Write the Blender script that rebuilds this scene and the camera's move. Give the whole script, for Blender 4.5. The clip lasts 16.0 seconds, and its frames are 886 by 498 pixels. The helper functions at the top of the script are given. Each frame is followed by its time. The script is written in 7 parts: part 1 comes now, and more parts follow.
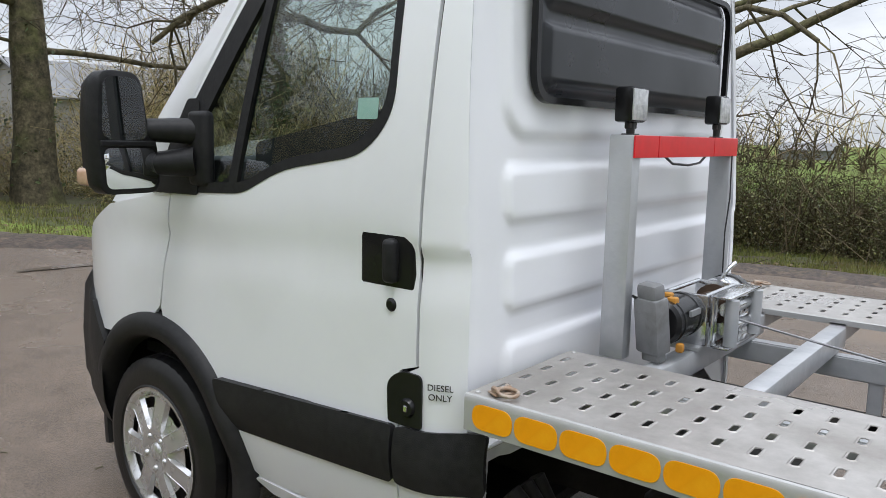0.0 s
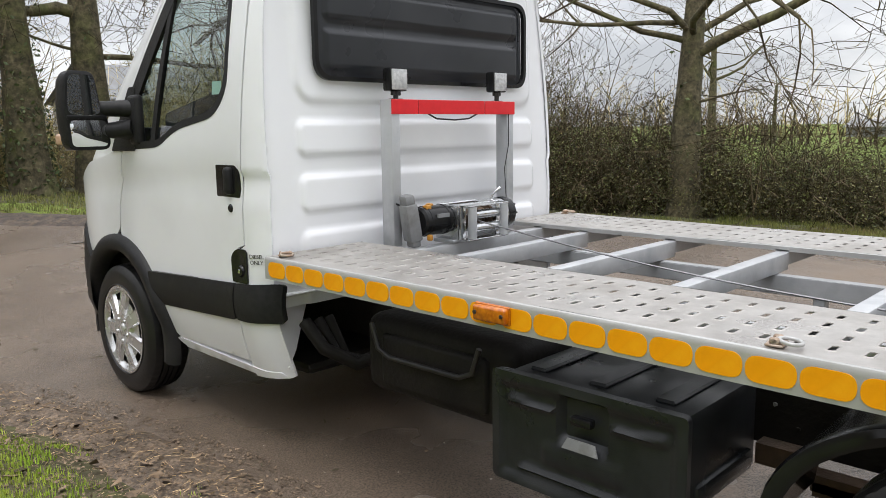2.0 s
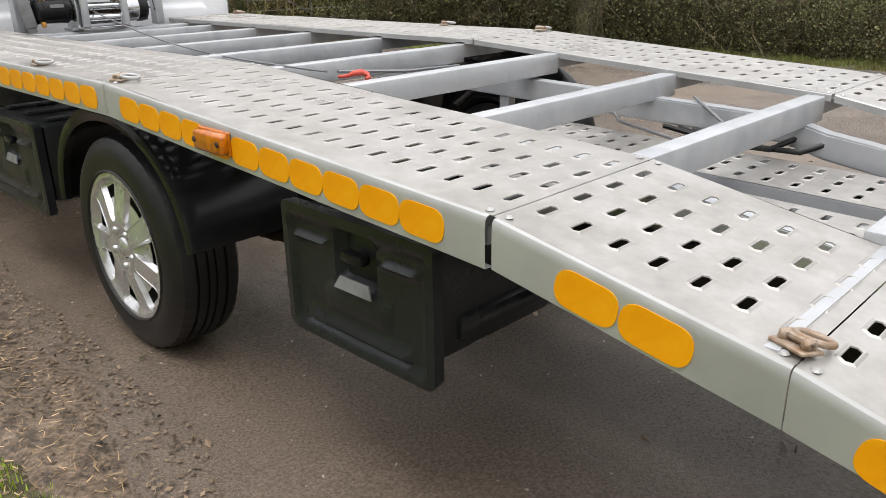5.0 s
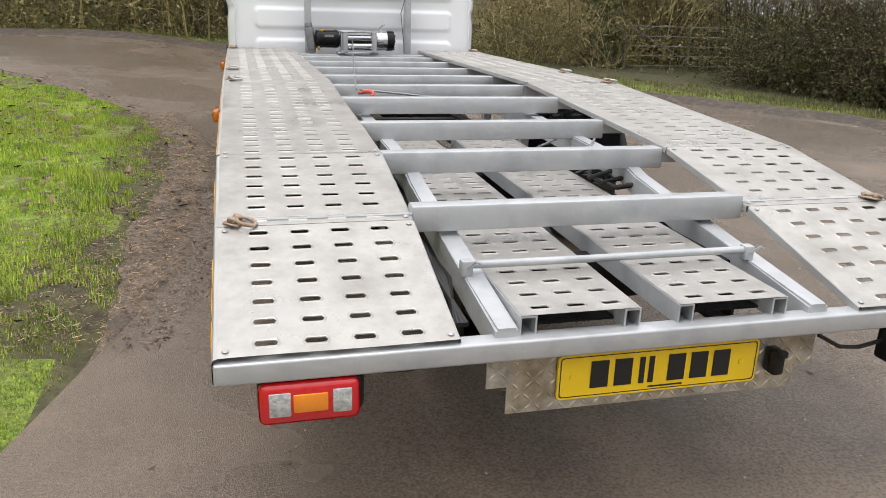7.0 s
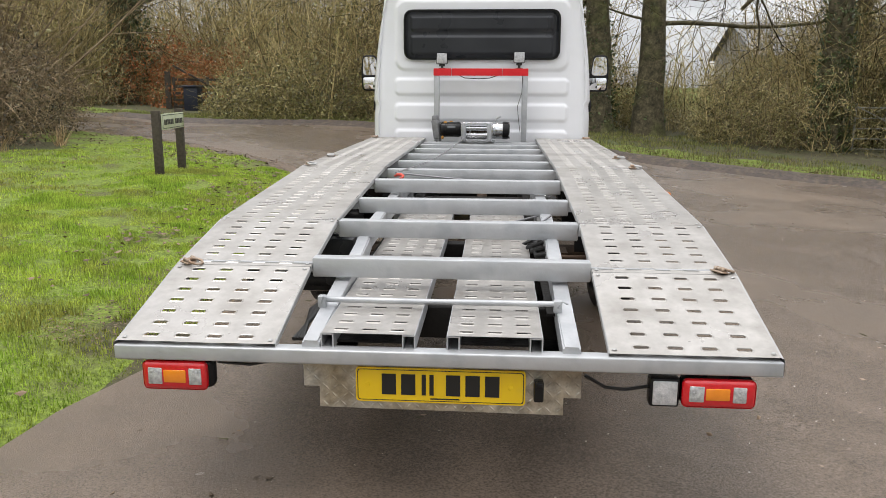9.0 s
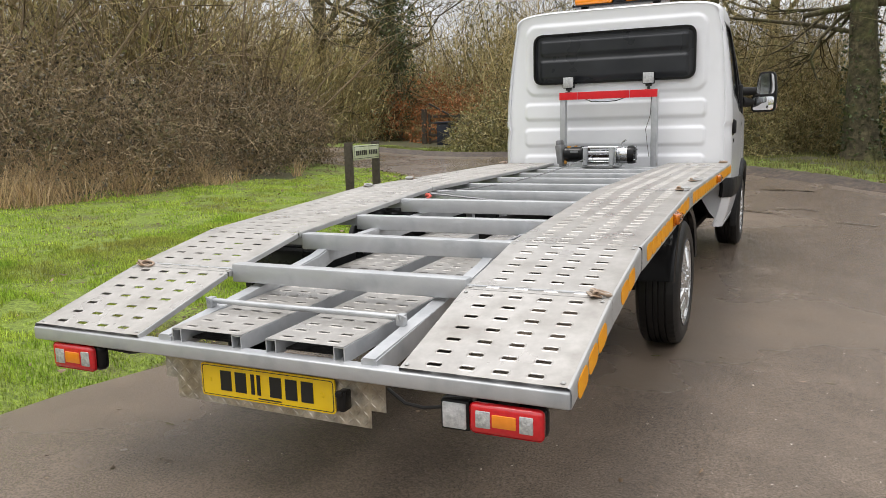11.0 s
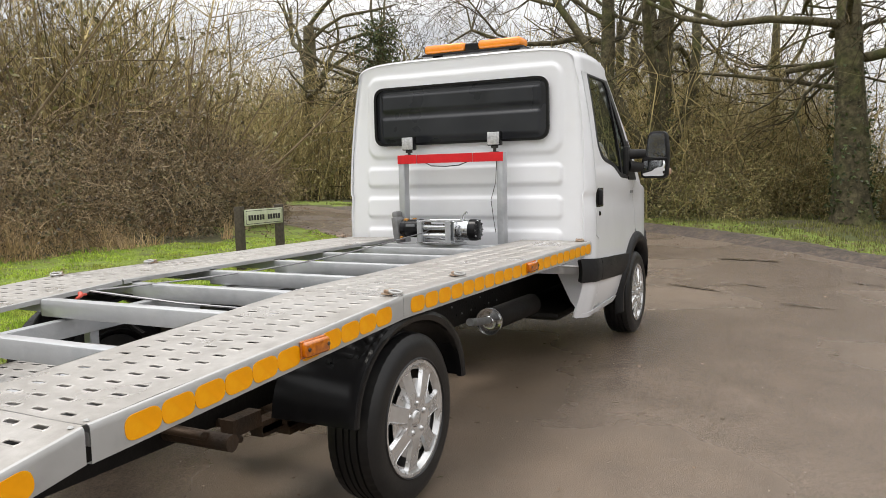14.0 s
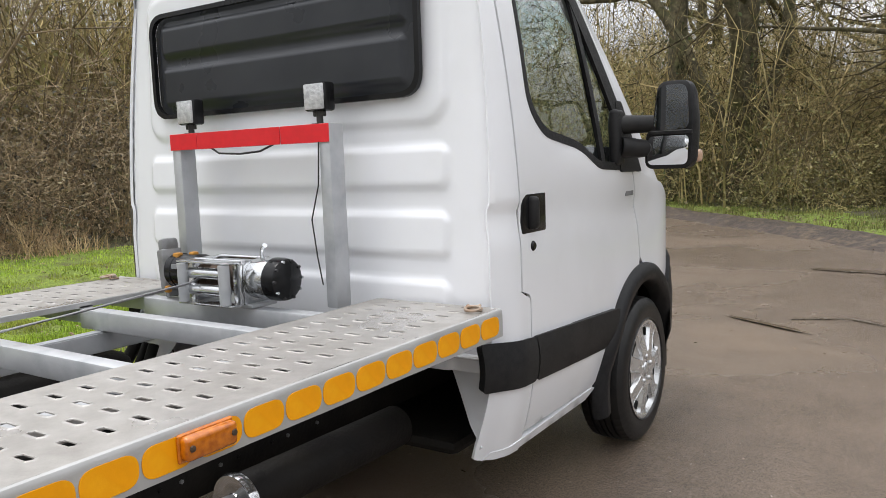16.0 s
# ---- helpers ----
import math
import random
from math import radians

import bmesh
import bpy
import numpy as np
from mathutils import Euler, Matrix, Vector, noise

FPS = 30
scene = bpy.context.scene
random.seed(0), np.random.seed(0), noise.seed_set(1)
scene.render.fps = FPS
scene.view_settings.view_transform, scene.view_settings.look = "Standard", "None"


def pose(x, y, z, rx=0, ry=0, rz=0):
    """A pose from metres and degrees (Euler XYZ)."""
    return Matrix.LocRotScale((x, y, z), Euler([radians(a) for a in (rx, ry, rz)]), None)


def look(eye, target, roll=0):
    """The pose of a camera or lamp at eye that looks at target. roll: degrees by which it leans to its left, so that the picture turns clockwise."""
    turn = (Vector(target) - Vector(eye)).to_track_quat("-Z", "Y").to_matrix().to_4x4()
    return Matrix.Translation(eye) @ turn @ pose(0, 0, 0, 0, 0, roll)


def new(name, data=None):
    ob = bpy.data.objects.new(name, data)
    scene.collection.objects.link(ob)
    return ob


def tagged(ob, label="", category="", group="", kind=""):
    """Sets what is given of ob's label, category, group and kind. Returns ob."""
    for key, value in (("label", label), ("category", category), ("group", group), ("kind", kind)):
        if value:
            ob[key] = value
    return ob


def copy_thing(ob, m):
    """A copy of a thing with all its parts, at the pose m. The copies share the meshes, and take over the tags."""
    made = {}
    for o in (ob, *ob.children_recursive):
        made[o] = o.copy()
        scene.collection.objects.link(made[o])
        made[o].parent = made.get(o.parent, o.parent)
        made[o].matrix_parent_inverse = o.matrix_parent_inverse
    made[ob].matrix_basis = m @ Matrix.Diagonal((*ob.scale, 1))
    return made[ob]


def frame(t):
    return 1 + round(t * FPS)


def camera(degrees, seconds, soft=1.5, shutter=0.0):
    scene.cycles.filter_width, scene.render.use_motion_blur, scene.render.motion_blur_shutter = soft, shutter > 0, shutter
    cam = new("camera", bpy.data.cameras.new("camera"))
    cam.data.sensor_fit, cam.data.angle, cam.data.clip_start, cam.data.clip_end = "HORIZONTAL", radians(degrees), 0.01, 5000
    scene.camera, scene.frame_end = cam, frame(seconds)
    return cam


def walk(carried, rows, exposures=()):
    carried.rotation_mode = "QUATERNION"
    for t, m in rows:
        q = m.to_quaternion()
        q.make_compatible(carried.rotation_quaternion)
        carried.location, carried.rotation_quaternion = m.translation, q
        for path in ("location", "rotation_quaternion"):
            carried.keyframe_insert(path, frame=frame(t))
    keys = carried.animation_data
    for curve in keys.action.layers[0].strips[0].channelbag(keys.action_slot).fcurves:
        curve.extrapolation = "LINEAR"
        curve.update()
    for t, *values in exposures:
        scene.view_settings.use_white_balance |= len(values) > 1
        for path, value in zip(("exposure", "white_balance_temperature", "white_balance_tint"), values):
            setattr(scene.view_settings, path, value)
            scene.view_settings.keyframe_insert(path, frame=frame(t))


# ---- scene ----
EXPOSURES = [(0.0, 0.30, 6280, 10), (1.0, 0.38, 6400, 10), (2.5, 0.43, 6700, 10), (4.5, 0.48, 6750, 10), (9.5, 0.33, 6750, 10), (13.0, 0.40, 6950, 10), (14.5, 0.46, 6900, 10), (16.0, 0.48, 6650, 10)]
cam = camera(60.0, 16.0, 0.85)
PATH = [
    (0, (-2.414, 3.878, 1.491), (-0.877, 5.125, 1.203), 1.1),
    (0.5, (-2.6, 3.508, 1.508), (-1.097, 4.793, 1.212), 0.5),
    (1, (-2.645, 3.117, 1.493), (-1.166, 4.426, 1.175), 0.2),
    (1.5, (-2.718, 2.743, 1.462), (-1.274, 4.09, 1.144), -0.2),
    (2, (-2.676, 2.344, 1.384), (-1.256, 3.717, 1.071), -0.8),
    (2.5, (-2.542, 1.919, 1.363), (-1.172, 3.339, 1.035), -0.7),
    (3, (-2.475, 1.519, 1.317), (-1.128, 2.953, 0.96), -0.7),
    (3.5, (-2.313, 1.164, 1.294), (-0.968, 2.587, 0.887), -0.6),
    (4, (-2.282, 0.833, 1.269), (-0.932, 2.226, 0.78), -0.7),
    (4.5, (-2.081, 0.523, 1.232), (-0.769, 1.909, 0.636), -1.3),
    (5, (-1.874, 0.216, 1.184), (-0.542, 1.534, 0.483), -1.1),
    (5.2, (-1.772, 0.125, 1.158), (-0.482, 1.449, 0.395), -1.4),
    (7.3, (-0.815, -1.632, 1.286), (-0.41, 0.24, 0.709), 2.4),
    (7.5, (-0.745, -1.758, 1.305), (-0.373, 0.127, 0.749), 2.3),
    (8, (-0.534, -2.047, 1.357), (-0.296, -0.122, 0.872), 1.6),
    (8.5, (-0.204, -2.229, 1.387), (-0.136, -0.279, 0.948), 0.8),
    (9, (0.164, -2.164, 1.359), (0.026, -0.213, 0.942), 0.2),
    (9.5, (0.587, -2.119, 1.346), (0.213, -0.196, 0.944), -0.4),
    (10, (0.999, -2.027, 1.313), (0.402, -0.158, 0.926), -0.7),
    (10.2, (1.137, -1.965, 1.302), (0.463, -0.12, 0.923), -0.7),
    (12.3, (1.846, -1.685, 1.255), (0.941, 0.079, 0.994), -2.2),
    (12.5, (1.9, -1.605, 1.266), (1.001, 0.163, 1.008), -2.7),
    (13, (2.041, -1.144, 1.284), (1.163, 0.638, 1.048), -2.2),
    (13.5, (2.274, -0.664, 1.313), (1.397, 1.121, 1.103), -1.6),
    (14, (2.448, -0.134, 1.326), (1.549, 1.643, 1.145), -1.2),
    (14.5, (2.587, 0.557, 1.358), (1.638, 2.308, 1.179), -1.1),
    (15, (2.561, 1.301, 1.34), (1.555, 3.02, 1.161), -1.2),
    (15.5, (2.42, 2.073, 1.331), (1.365, 3.761, 1.133), -1.6),
    (16, (2.19, 2.822, 1.36), (1.095, 4.48, 1.136), -2.0),
]
walk(cam, [(t, look(eye, target, roll)) for t, eye, target, roll in PATH], EXPOSURES)
# path end
from mathutils import geometry

# ---- light ----
world = bpy.data.worlds.new("overcast_sky")
scene.world = world
world.use_nodes = True
wn, wl = world.node_tree.nodes, world.node_tree.links
wn.clear()
w_out = wn.new("ShaderNodeOutputWorld")
w_bg = wn.new("ShaderNodeBackground")
w_sky = wn.new("ShaderNodeTexSky")
w_sky.sky_type = "NISHITA"
w_sky.sun_disc = False
w_sky.sun_elevation = radians(72)
w_sky.sun_rotation = radians(237)
w_co = wn.new("ShaderNodeTexCoord")
w_sep = wn.new("ShaderNodeSeparateXYZ")
wl.new(w_co.outputs["Generated"], w_sep.inputs[0])
w_grad = wn.new("ShaderNodeMapRange")
for i, v in enumerate((0.0, 1.0, 0.60, 1.9)):
    w_grad.inputs[1 + i].default_value = v
wl.new(w_sep.outputs["Z"], w_grad.inputs[0])
w_map = wn.new("ShaderNodeMapping")
w_map.inputs["Scale"].default_value = (1.0, 1.0, 3.0)
wl.new(w_co.outputs["Generated"], w_map.inputs[0])
w_noise = wn.new("ShaderNodeTexNoise")
w_noise.inputs["Scale"].default_value = 3.2
w_noise.inputs["Detail"].default_value = 7.0
w_noise.inputs["Roughness"].default_value = 0.55
wl.new(w_map.outputs[0], w_noise.inputs["Vector"])
w_ramp = wn.new("ShaderNodeValToRGB")
w_ramp.color_ramp.elements[0].position, w_ramp.color_ramp.elements[0].color = 0.36, (0.64, 0.67, 0.73, 1)
w_ramp.color_ramp.elements[1].position, w_ramp.color_ramp.elements[1].color = 0.62, (1.08, 1.10, 1.14, 1)
wl.new(w_noise.outputs[0], w_ramp.inputs[0])
w_mul = wn.new("ShaderNodeMix")
w_mul.data_type, w_mul.blend_type = "RGBA", "MULTIPLY"
w_mul.inputs[0].default_value = 1.0
wl.new(w_ramp.outputs[0], w_mul.inputs[6])
wl.new(w_grad.outputs[0], w_mul.inputs[7])
w_dim = wn.new("ShaderNodeMix")
w_dim.data_type, w_dim.blend_type = "RGBA", "MULTIPLY"
w_dim.inputs[0].default_value = 1.0
w_dim.inputs[7].default_value = (0.1, 0.1, 0.1, 1)
wl.new(w_sky.outputs[0], w_dim.inputs[6])
w_mix = wn.new("ShaderNodeMix")
w_mix.data_type = "RGBA"
w_mix.inputs[0].default_value = 0.92
wl.new(w_dim.outputs[2], w_mix.inputs[6])
wl.new(w_mul.outputs[2], w_mix.inputs[7])
wl.new(w_mix.outputs[2], w_bg.inputs[0])
w_bg.inputs[1].default_value = 1.0
wl.new(w_bg.outputs[0], w_out.inputs[0])

sun = new("sun", bpy.data.lights.new("sun", "SUN"))
sun.data.energy, sun.data.angle, sun.data.color = 1.2, radians(25), (1.0, 0.985, 0.97)
sun.matrix_world = look((0, 0, 30), (8, 5, 0))

# ---- materials ----


def material(name, colour, rough=0.5, metal=0.0, vary=None, scale=6.0, amount=0.5, bump=0.0, bump_scale=60.0, coat=0.0, stain=None, stain_scale=1.5, rough_vary=0.0, per_object=0.0, detail=5.0, island=0.0, spec=0.5, mottle=None):
    """A surface: base colour varied by fine grain and by broad stains, with relief."""
    m = bpy.data.materials.new(name)
    m.use_nodes = True
    n, l = m.node_tree.nodes, m.node_tree.links
    b = n["Principled BSDF"]
    b.inputs["Roughness"].default_value, b.inputs["Metallic"].default_value = rough, metal
    b.inputs["Coat Weight"].default_value, b.inputs["Coat Roughness"].default_value = coat, 0.06
    b.inputs["Specular IOR Level"].default_value = spec
    co = n.new("ShaderNodeTexCoord")
    base = n.new("ShaderNodeMix")
    base.data_type = "RGBA"
    base.inputs[6].default_value, base.inputs[7].default_value = (*colour, 1), (*(vary or colour), 1)
    grain = n.new("ShaderNodeTexNoise")
    grain.inputs["Scale"].default_value, grain.inputs["Detail"].default_value = scale, detail
    l.new(co.outputs["Object"], grain.inputs["Vector"])
    lift = n.new("ShaderNodeMapRange")
    for i, v in enumerate((0.35, 0.65, 0.0, amount)):
        lift.inputs[1 + i].default_value = v
    l.new(grain.outputs[0], lift.inputs[0])
    l.new(lift.outputs[0], base.inputs[0])
    last = base.outputs[2]
    broad = n.new("ShaderNodeTexNoise")
    broad.inputs["Scale"].default_value, broad.inputs["Detail"].default_value = stain_scale, 6.0
    l.new(co.outputs["Object"], broad.inputs["Vector"])
    if stain:
        s = n.new("ShaderNodeMix")
        s.data_type = "RGBA"
        s.inputs[7].default_value = (*stain, 1)
        edge = n.new("ShaderNodeMapRange")
        for i, v in enumerate((0.5, 0.68, 0.0, 0.75)):
            edge.inputs[1 + i].default_value = v
        l.new(broad.outputs[0], edge.inputs[0])
        l.new(edge.outputs[0], s.inputs[0])
        l.new(last, s.inputs[6])
        last = s.outputs[2]
    if mottle:
        mid = n.new("ShaderNodeTexNoise")
        mid.inputs["Scale"].default_value, mid.inputs["Detail"].default_value, mid.inputs["Roughness"].default_value = mottle[0], 6.0, 0.65
        l.new(co.outputs["Object"], mid.inputs["Vector"])
        mr = n.new("ShaderNodeMapRange")
        for i, v in enumerate((0.32, 0.68, 1 - mottle[1], 1 + mottle[1])):
            mr.inputs[1 + i].default_value = v
        l.new(mid.outputs[0], mr.inputs[0])
        mh = n.new("ShaderNodeHueSaturation")
        l.new(mr.outputs[0], mh.inputs["Value"])
        l.new(last, mh.inputs["Color"])
        last = mh.outputs[0]
    if per_object or island:
        src = n.new("ShaderNodeObjectInfo").outputs["Random"] if per_object else n.new("ShaderNodeNewGeometry").outputs["Random Per Island"]
        hsv = n.new("ShaderNodeHueSaturation")
        rng = n.new("ShaderNodeMapRange")
        k = per_object or island
        for i, v in enumerate((0.0, 1.0, 1 - k, 1 + k)):
            rng.inputs[1 + i].default_value = v
        l.new(src, rng.inputs[0])
        l.new(rng.outputs[0], hsv.inputs["Value"])
        l.new(last, hsv.inputs["Color"])
        last = hsv.outputs[0]
    l.new(last, b.inputs["Base Color"])
    if rough_vary:
        rr = n.new("ShaderNodeMapRange")
        for i, v in enumerate((0.35, 0.65, max(0.03, rough - rough_vary), min(1, rough + rough_vary))):
            rr.inputs[1 + i].default_value = v
        l.new(broad.outputs[0], rr.inputs[0])
        l.new(rr.outputs[0], b.inputs["Roughness"])
    if bump:
        fine = n.new("ShaderNodeTexNoise")
        fine.inputs["Scale"].default_value, fine.inputs["Detail"].default_value = bump_scale, 4.0
        l.new(co.outputs["Object"], fine.inputs["Vector"])
        bp = n.new("ShaderNodeBump")
        bp.inputs["Strength"].default_value, bp.inputs["Distance"].default_value = bump, 0.01
        l.new(fine.outputs[0], bp.inputs["Height"])
        l.new(bp.outputs[0], b.inputs["Normal"])
    return m


def glass_material(name, tint, amount):
    """A thin pane: tinted, clear, and mirroring by its Fresnel gloss."""
    m = bpy.data.materials.new(name)
    m.use_nodes = True
    n, l = m.node_tree.nodes, m.node_tree.links
    n.clear()
    o, mix, tr, gl, lw, pw, mp = (n.new("ShaderNode" + k) for k in ("OutputMaterial", "MixShader", "BsdfTransparent", "BsdfGlossy", "LayerWeight", "Math", "MapRange"))
    tr.inputs[0].default_value = (*tint, 1)
    gl.inputs["Roughness"].default_value = 0.02
    lw.inputs[0].default_value = 0.5
    pw.operation = "POWER"
    pw.inputs[1].default_value = 4.0
    mp.inputs[3].default_value = amount
    l.new(lw.outputs["Facing"], pw.inputs[0])
    l.new(pw.outputs[0], mp.inputs[0])
    l.new(mp.outputs[0], mix.inputs[0])
    l.new(tr.outputs[0], mix.inputs[1])
    l.new(gl.outputs[0], mix.inputs[2])
    l.new(mix.outputs[0], o.inputs[0])
    return m


WHITE = material("white_van_paint", (0.81, 0.82, 0.85), 0.26, 0, (0.785, 0.795, 0.82), 3, 0.5, coat=0.5, stain=(0.755, 0.765, 0.785), stain_scale=2.2)
SEAM = material("dark_panel_gap", (0.02, 0.02, 0.02), 0.8)
TRIM = material("textured_black_plastic", (0.013, 0.013, 0.014), 0.5, 0, (0.022, 0.022, 0.023), 40, 0.7, bump=0.15, bump_scale=350, stain=(0.03, 0.029, 0.028), stain_scale=3, rough_vary=0.08, spec=0.22)
GLOSSBLACK = material("glossy_black_plastic", (0.009, 0.009, 0.010), 0.2, 0, (0.015, 0.015, 0.015), 8, 0.6, rough_vary=0.06, spec=0.25)
PANELBLACK = material("moulded_black_panel", (0.018, 0.020, 0.0245), 0.32, 0, (0.028, 0.030, 0.035), 5, 0.7, rough_vary=0.1, stain=(0.032, 0.034, 0.039), stain_scale=2, spec=0.4)
UNDER = material("grimy_chassis_black", (0.009, 0.008, 0.008), 0.6, 0, (0.02, 0.018, 0.015), 7, 0.7, bump=0.3, bump_scale=60, spec=0.22)
RUSTY = material("oily_rusted_steel", (0.05, 0.035, 0.025), 0.6, 0.3, (0.10, 0.06, 0.035), 12, 0.8, bump=0.4, bump_scale=80)
ALU = material("worn_aluminium_tread", (0.395, 0.375, 0.352), 0.40, 0.55, (0.52, 0.50, 0.475), 14, 0.6, bump=0.05, bump_scale=240, stain=(0.285, 0.268, 0.247), stain_scale=3.2, rough_vary=0.15, per_object=0.06, mottle=(38, 0.07))
GALV = material("galvanised_side_sheet", (0.40, 0.40, 0.395), 0.42, 0.25, (0.48, 0.48, 0.475), 10, 0.7, stain=(0.32, 0.315, 0.305), stain_scale=5, rough_vary=0.1)
SILVER = material("silver_painted_steel", (0.45, 0.46, 0.475), 0.4, 0.35, (0.53, 0.54, 0.555), 9, 0.6, bump=0.12, bump_scale=45, stain=(0.33, 0.345, 0.365), stain_scale=6, rough_vary=0.12)
BOXBLACK = material("moulded_black_toolbox", (0.0105, 0.012, 0.0135), 0.34, 0, (0.018, 0.02, 0.022), 30, 0.7, bump=0.08, bump_scale=300, stain=(0.026, 0.027, 0.029), stain_scale=4, rough_vary=0.12, spec=0.4)
CHROME = material("bright_steel", (0.70, 0.71, 0.72), 0.16, 0.95, (0.60, 0.61, 0.62), 14, 0.6, rough_vary=0.08)
HUBCAP = material("silver_wheel_cover", (0.66, 0.665, 0.67), 0.24, 0.7, (0.54, 0.545, 0.55), 30, 0.5, rough_vary=0.08, stain=(0.55, 0.55, 0.55), stain_scale=12)
STEEL = material("dark_steel_wheel", (0.03, 0.03, 0.032), 0.5, 0.4, (0.06, 0.055, 0.05), 9, 0.6)
RUBBER = material("tyre_rubber", (0.008, 0.008, 0.009), 0.42, 0, (0.014, 0.0135, 0.013), 22, 0.6, bump=0.12, bump_scale=160, stain=(0.018, 0.017, 0.016), stain_scale=5, spec=0.42)
ORANGE = material("amber_reflective_tape", (0.90, 0.36, 0.004), 0.45, 0, (0.80, 0.31, 0.003), 25, 0.6, bump=0.05, bump_scale=300, stain=(0.95, 0.43, 0.01), stain_scale=14, spec=0.25)
AMBER = material("amber_lens", (0.58, 0.165, 0.006), 0.16, 0, (0.36, 0.085, 0.003), 60, 0.9, coat=0.6)
PEACH = material("pale_amber_lens", (0.62, 0.42, 0.30), 0.15, 0.1, (0.5, 0.3, 0.2), 60, 0.7, coat=0.6)
BEACON = material("orange_beacon_lens", (0.86, 0.27, 0.02), 0.2, 0, (0.72, 0.2, 0.01), 25, 0.6, coat=0.6)
RED = material("red_reflective_tape", (0.72, 0.012, 0.022), 0.32, 0, (0.60, 0.008, 0.016), 30, 0.5, coat=0.2)
REDLENS = material("red_lamp_lens", (0.62, 0.012, 0.02), 0.15, 0, (0.5, 0.008, 0.012), 60, 0.6, coat=0.7)
CLEAR = material("clear_lamp_lens", (0.62, 0.63, 0.63), 0.16, 0.25, (0.35, 0.36, 0.37), 70, 0.9, bump=0.5, bump_scale=120, coat=0.6)
LENSGREY = material("frosted_led_lens", (0.40, 0.41, 0.42), 0.25, 0.1, (0.62, 0.62, 0.63), 55, 0.9, bump=0.4, bump_scale=90, coat=0.4)
YELLOW = material("yellow_number_plate", (0.90, 0.60, 0.012), 0.25, 0, (0.84, 0.55, 0.01), 10, 0.5, coat=0.4, stain=(0.78, 0.52, 0.03), stain_scale=9)
INK = material("black_lettering", (0.012, 0.012, 0.012), 0.5)
TREADPLATE = material("dirty_checker_plate", (0.56, 0.53, 0.47), 0.40, 0.5, (0.36, 0.30, 0.21), 9, 0.9, stain=(0.15, 0.105, 0.06), stain_scale=5, rough_vary=0.12, mottle=(30, 0.35))
GREYBOX = material("grey_control_box", (0.17, 0.173, 0.177), 0.55, 0, (0.24, 0.243, 0.247), 15, 0.7, bump=0.1, bump_scale=200, stain=(0.12, 0.118, 0.112), stain_scale=20)
RUSTBROWN = material("rusty_shackle", (0.30, 0.20, 0.13), 0.6, 0.5, (0.48, 0.42, 0.36), 35, 0.8, bump=0.3, bump_scale=120)
HOOKRED = material("faded_red_hook", (0.62, 0.09, 0.06), 0.5, 0, (0.5, 0.06, 0.04), 30, 0.6)
BRASS = material("orange_terminal_boot", (0.50, 0.23, 0.03), 0.5, 0, (0.34, 0.15, 0.02), 30, 0.6)
MIRROR = material("mirror_glass", (0.86, 0.87, 0.88), 0.02, 1.0)
SEATGREY = material("grey_cab_fabric", (0.015, 0.016, 0.018), 0.9, 0, (0.025, 0.025, 0.027), 60, 0.6, spec=0.22)
DASH = material("grey_dashboard", (0.025, 0.03, 0.032), 0.7, 0, (0.04, 0.045, 0.047), 20, 0.5, spec=0.1)
PAPER = material("pale_green_label", (0.45, 0.66, 0.60), 0.6, 0, (0.55, 0.72, 0.66), 60, 0.6)
WINDOW = glass_material("cab_window_glass", (0.72, 0.80, 0.77), 0.08)
ROADM = material("wet_muddy_asphalt", (0.110, 0.084, 0.064), 0.26, 0, (0.198, 0.153, 0.117), 110, 0.85, bump=0.40, bump_scale=210, stain=(0.175, 0.126, 0.086), stain_scale=0.33, rough_vary=0.2, detail=8, mottle=(2.6, 0.14))
SOIL = material("mossy_soil", (0.060, 0.048, 0.028), 0.95, 0, (0.085, 0.085, 0.032), 9, 0.9, bump=0.8, bump_scale=40, stain=(0.075, 0.095, 0.025), stain_scale=0.9, mottle=(20, 0.4))
LITTER = material("leaf_litter_soil", (0.070, 0.050, 0.035), 0.62, 0, (0.205, 0.148, 0.102), 60, 0.95, bump=1.0, bump_scale=55, stain=(0.036, 0.028, 0.019), stain_scale=4, mottle=(16, 0.6))
MUDEDGE = material("churned_mud", (0.040, 0.030, 0.024), 0.6, 0, (0.085, 0.062, 0.047), 14, 0.9, bump=1.0, bump_scale=35, stain=(0.13, 0.095, 0.06), stain_scale=7, mottle=(9, 0.5))
FIELD = material("far_green_field", (0.105, 0.150, 0.034), 0.95, 0, (0.15, 0.185, 0.05), 0.4, 0.8, bump=0.5, bump_scale=8, stain=(0.12, 0.115, 0.045), stain_scale=0.05, spec=0.1)
GRASS = material("wet_green_grass", (0.25, 0.385, 0.040), 0.55, 0, (0.50, 0.60, 0.10), 3.2, 0.95, stain=(0.29, 0.26, 0.07), stain_scale=1.1, island=0.5, spec=0.35)
VERGEGRASS = material("rough_verge_grass", (0.135, 0.155, 0.042), 0.7, 0, (0.23, 0.235, 0.075), 1.5, 0.9, stain=(0.19, 0.14, 0.075), stain_scale=1.9, island=0.6, spec=0.3)
DULLGRASS = material("dull_field_verge_grass", (0.12, 0.145, 0.035), 0.8, 0, (0.20, 0.20, 0.065), 1.5, 0.9, stain=(0.17, 0.12, 0.06), stain_scale=1.4, island=0.45, spec=0.2)
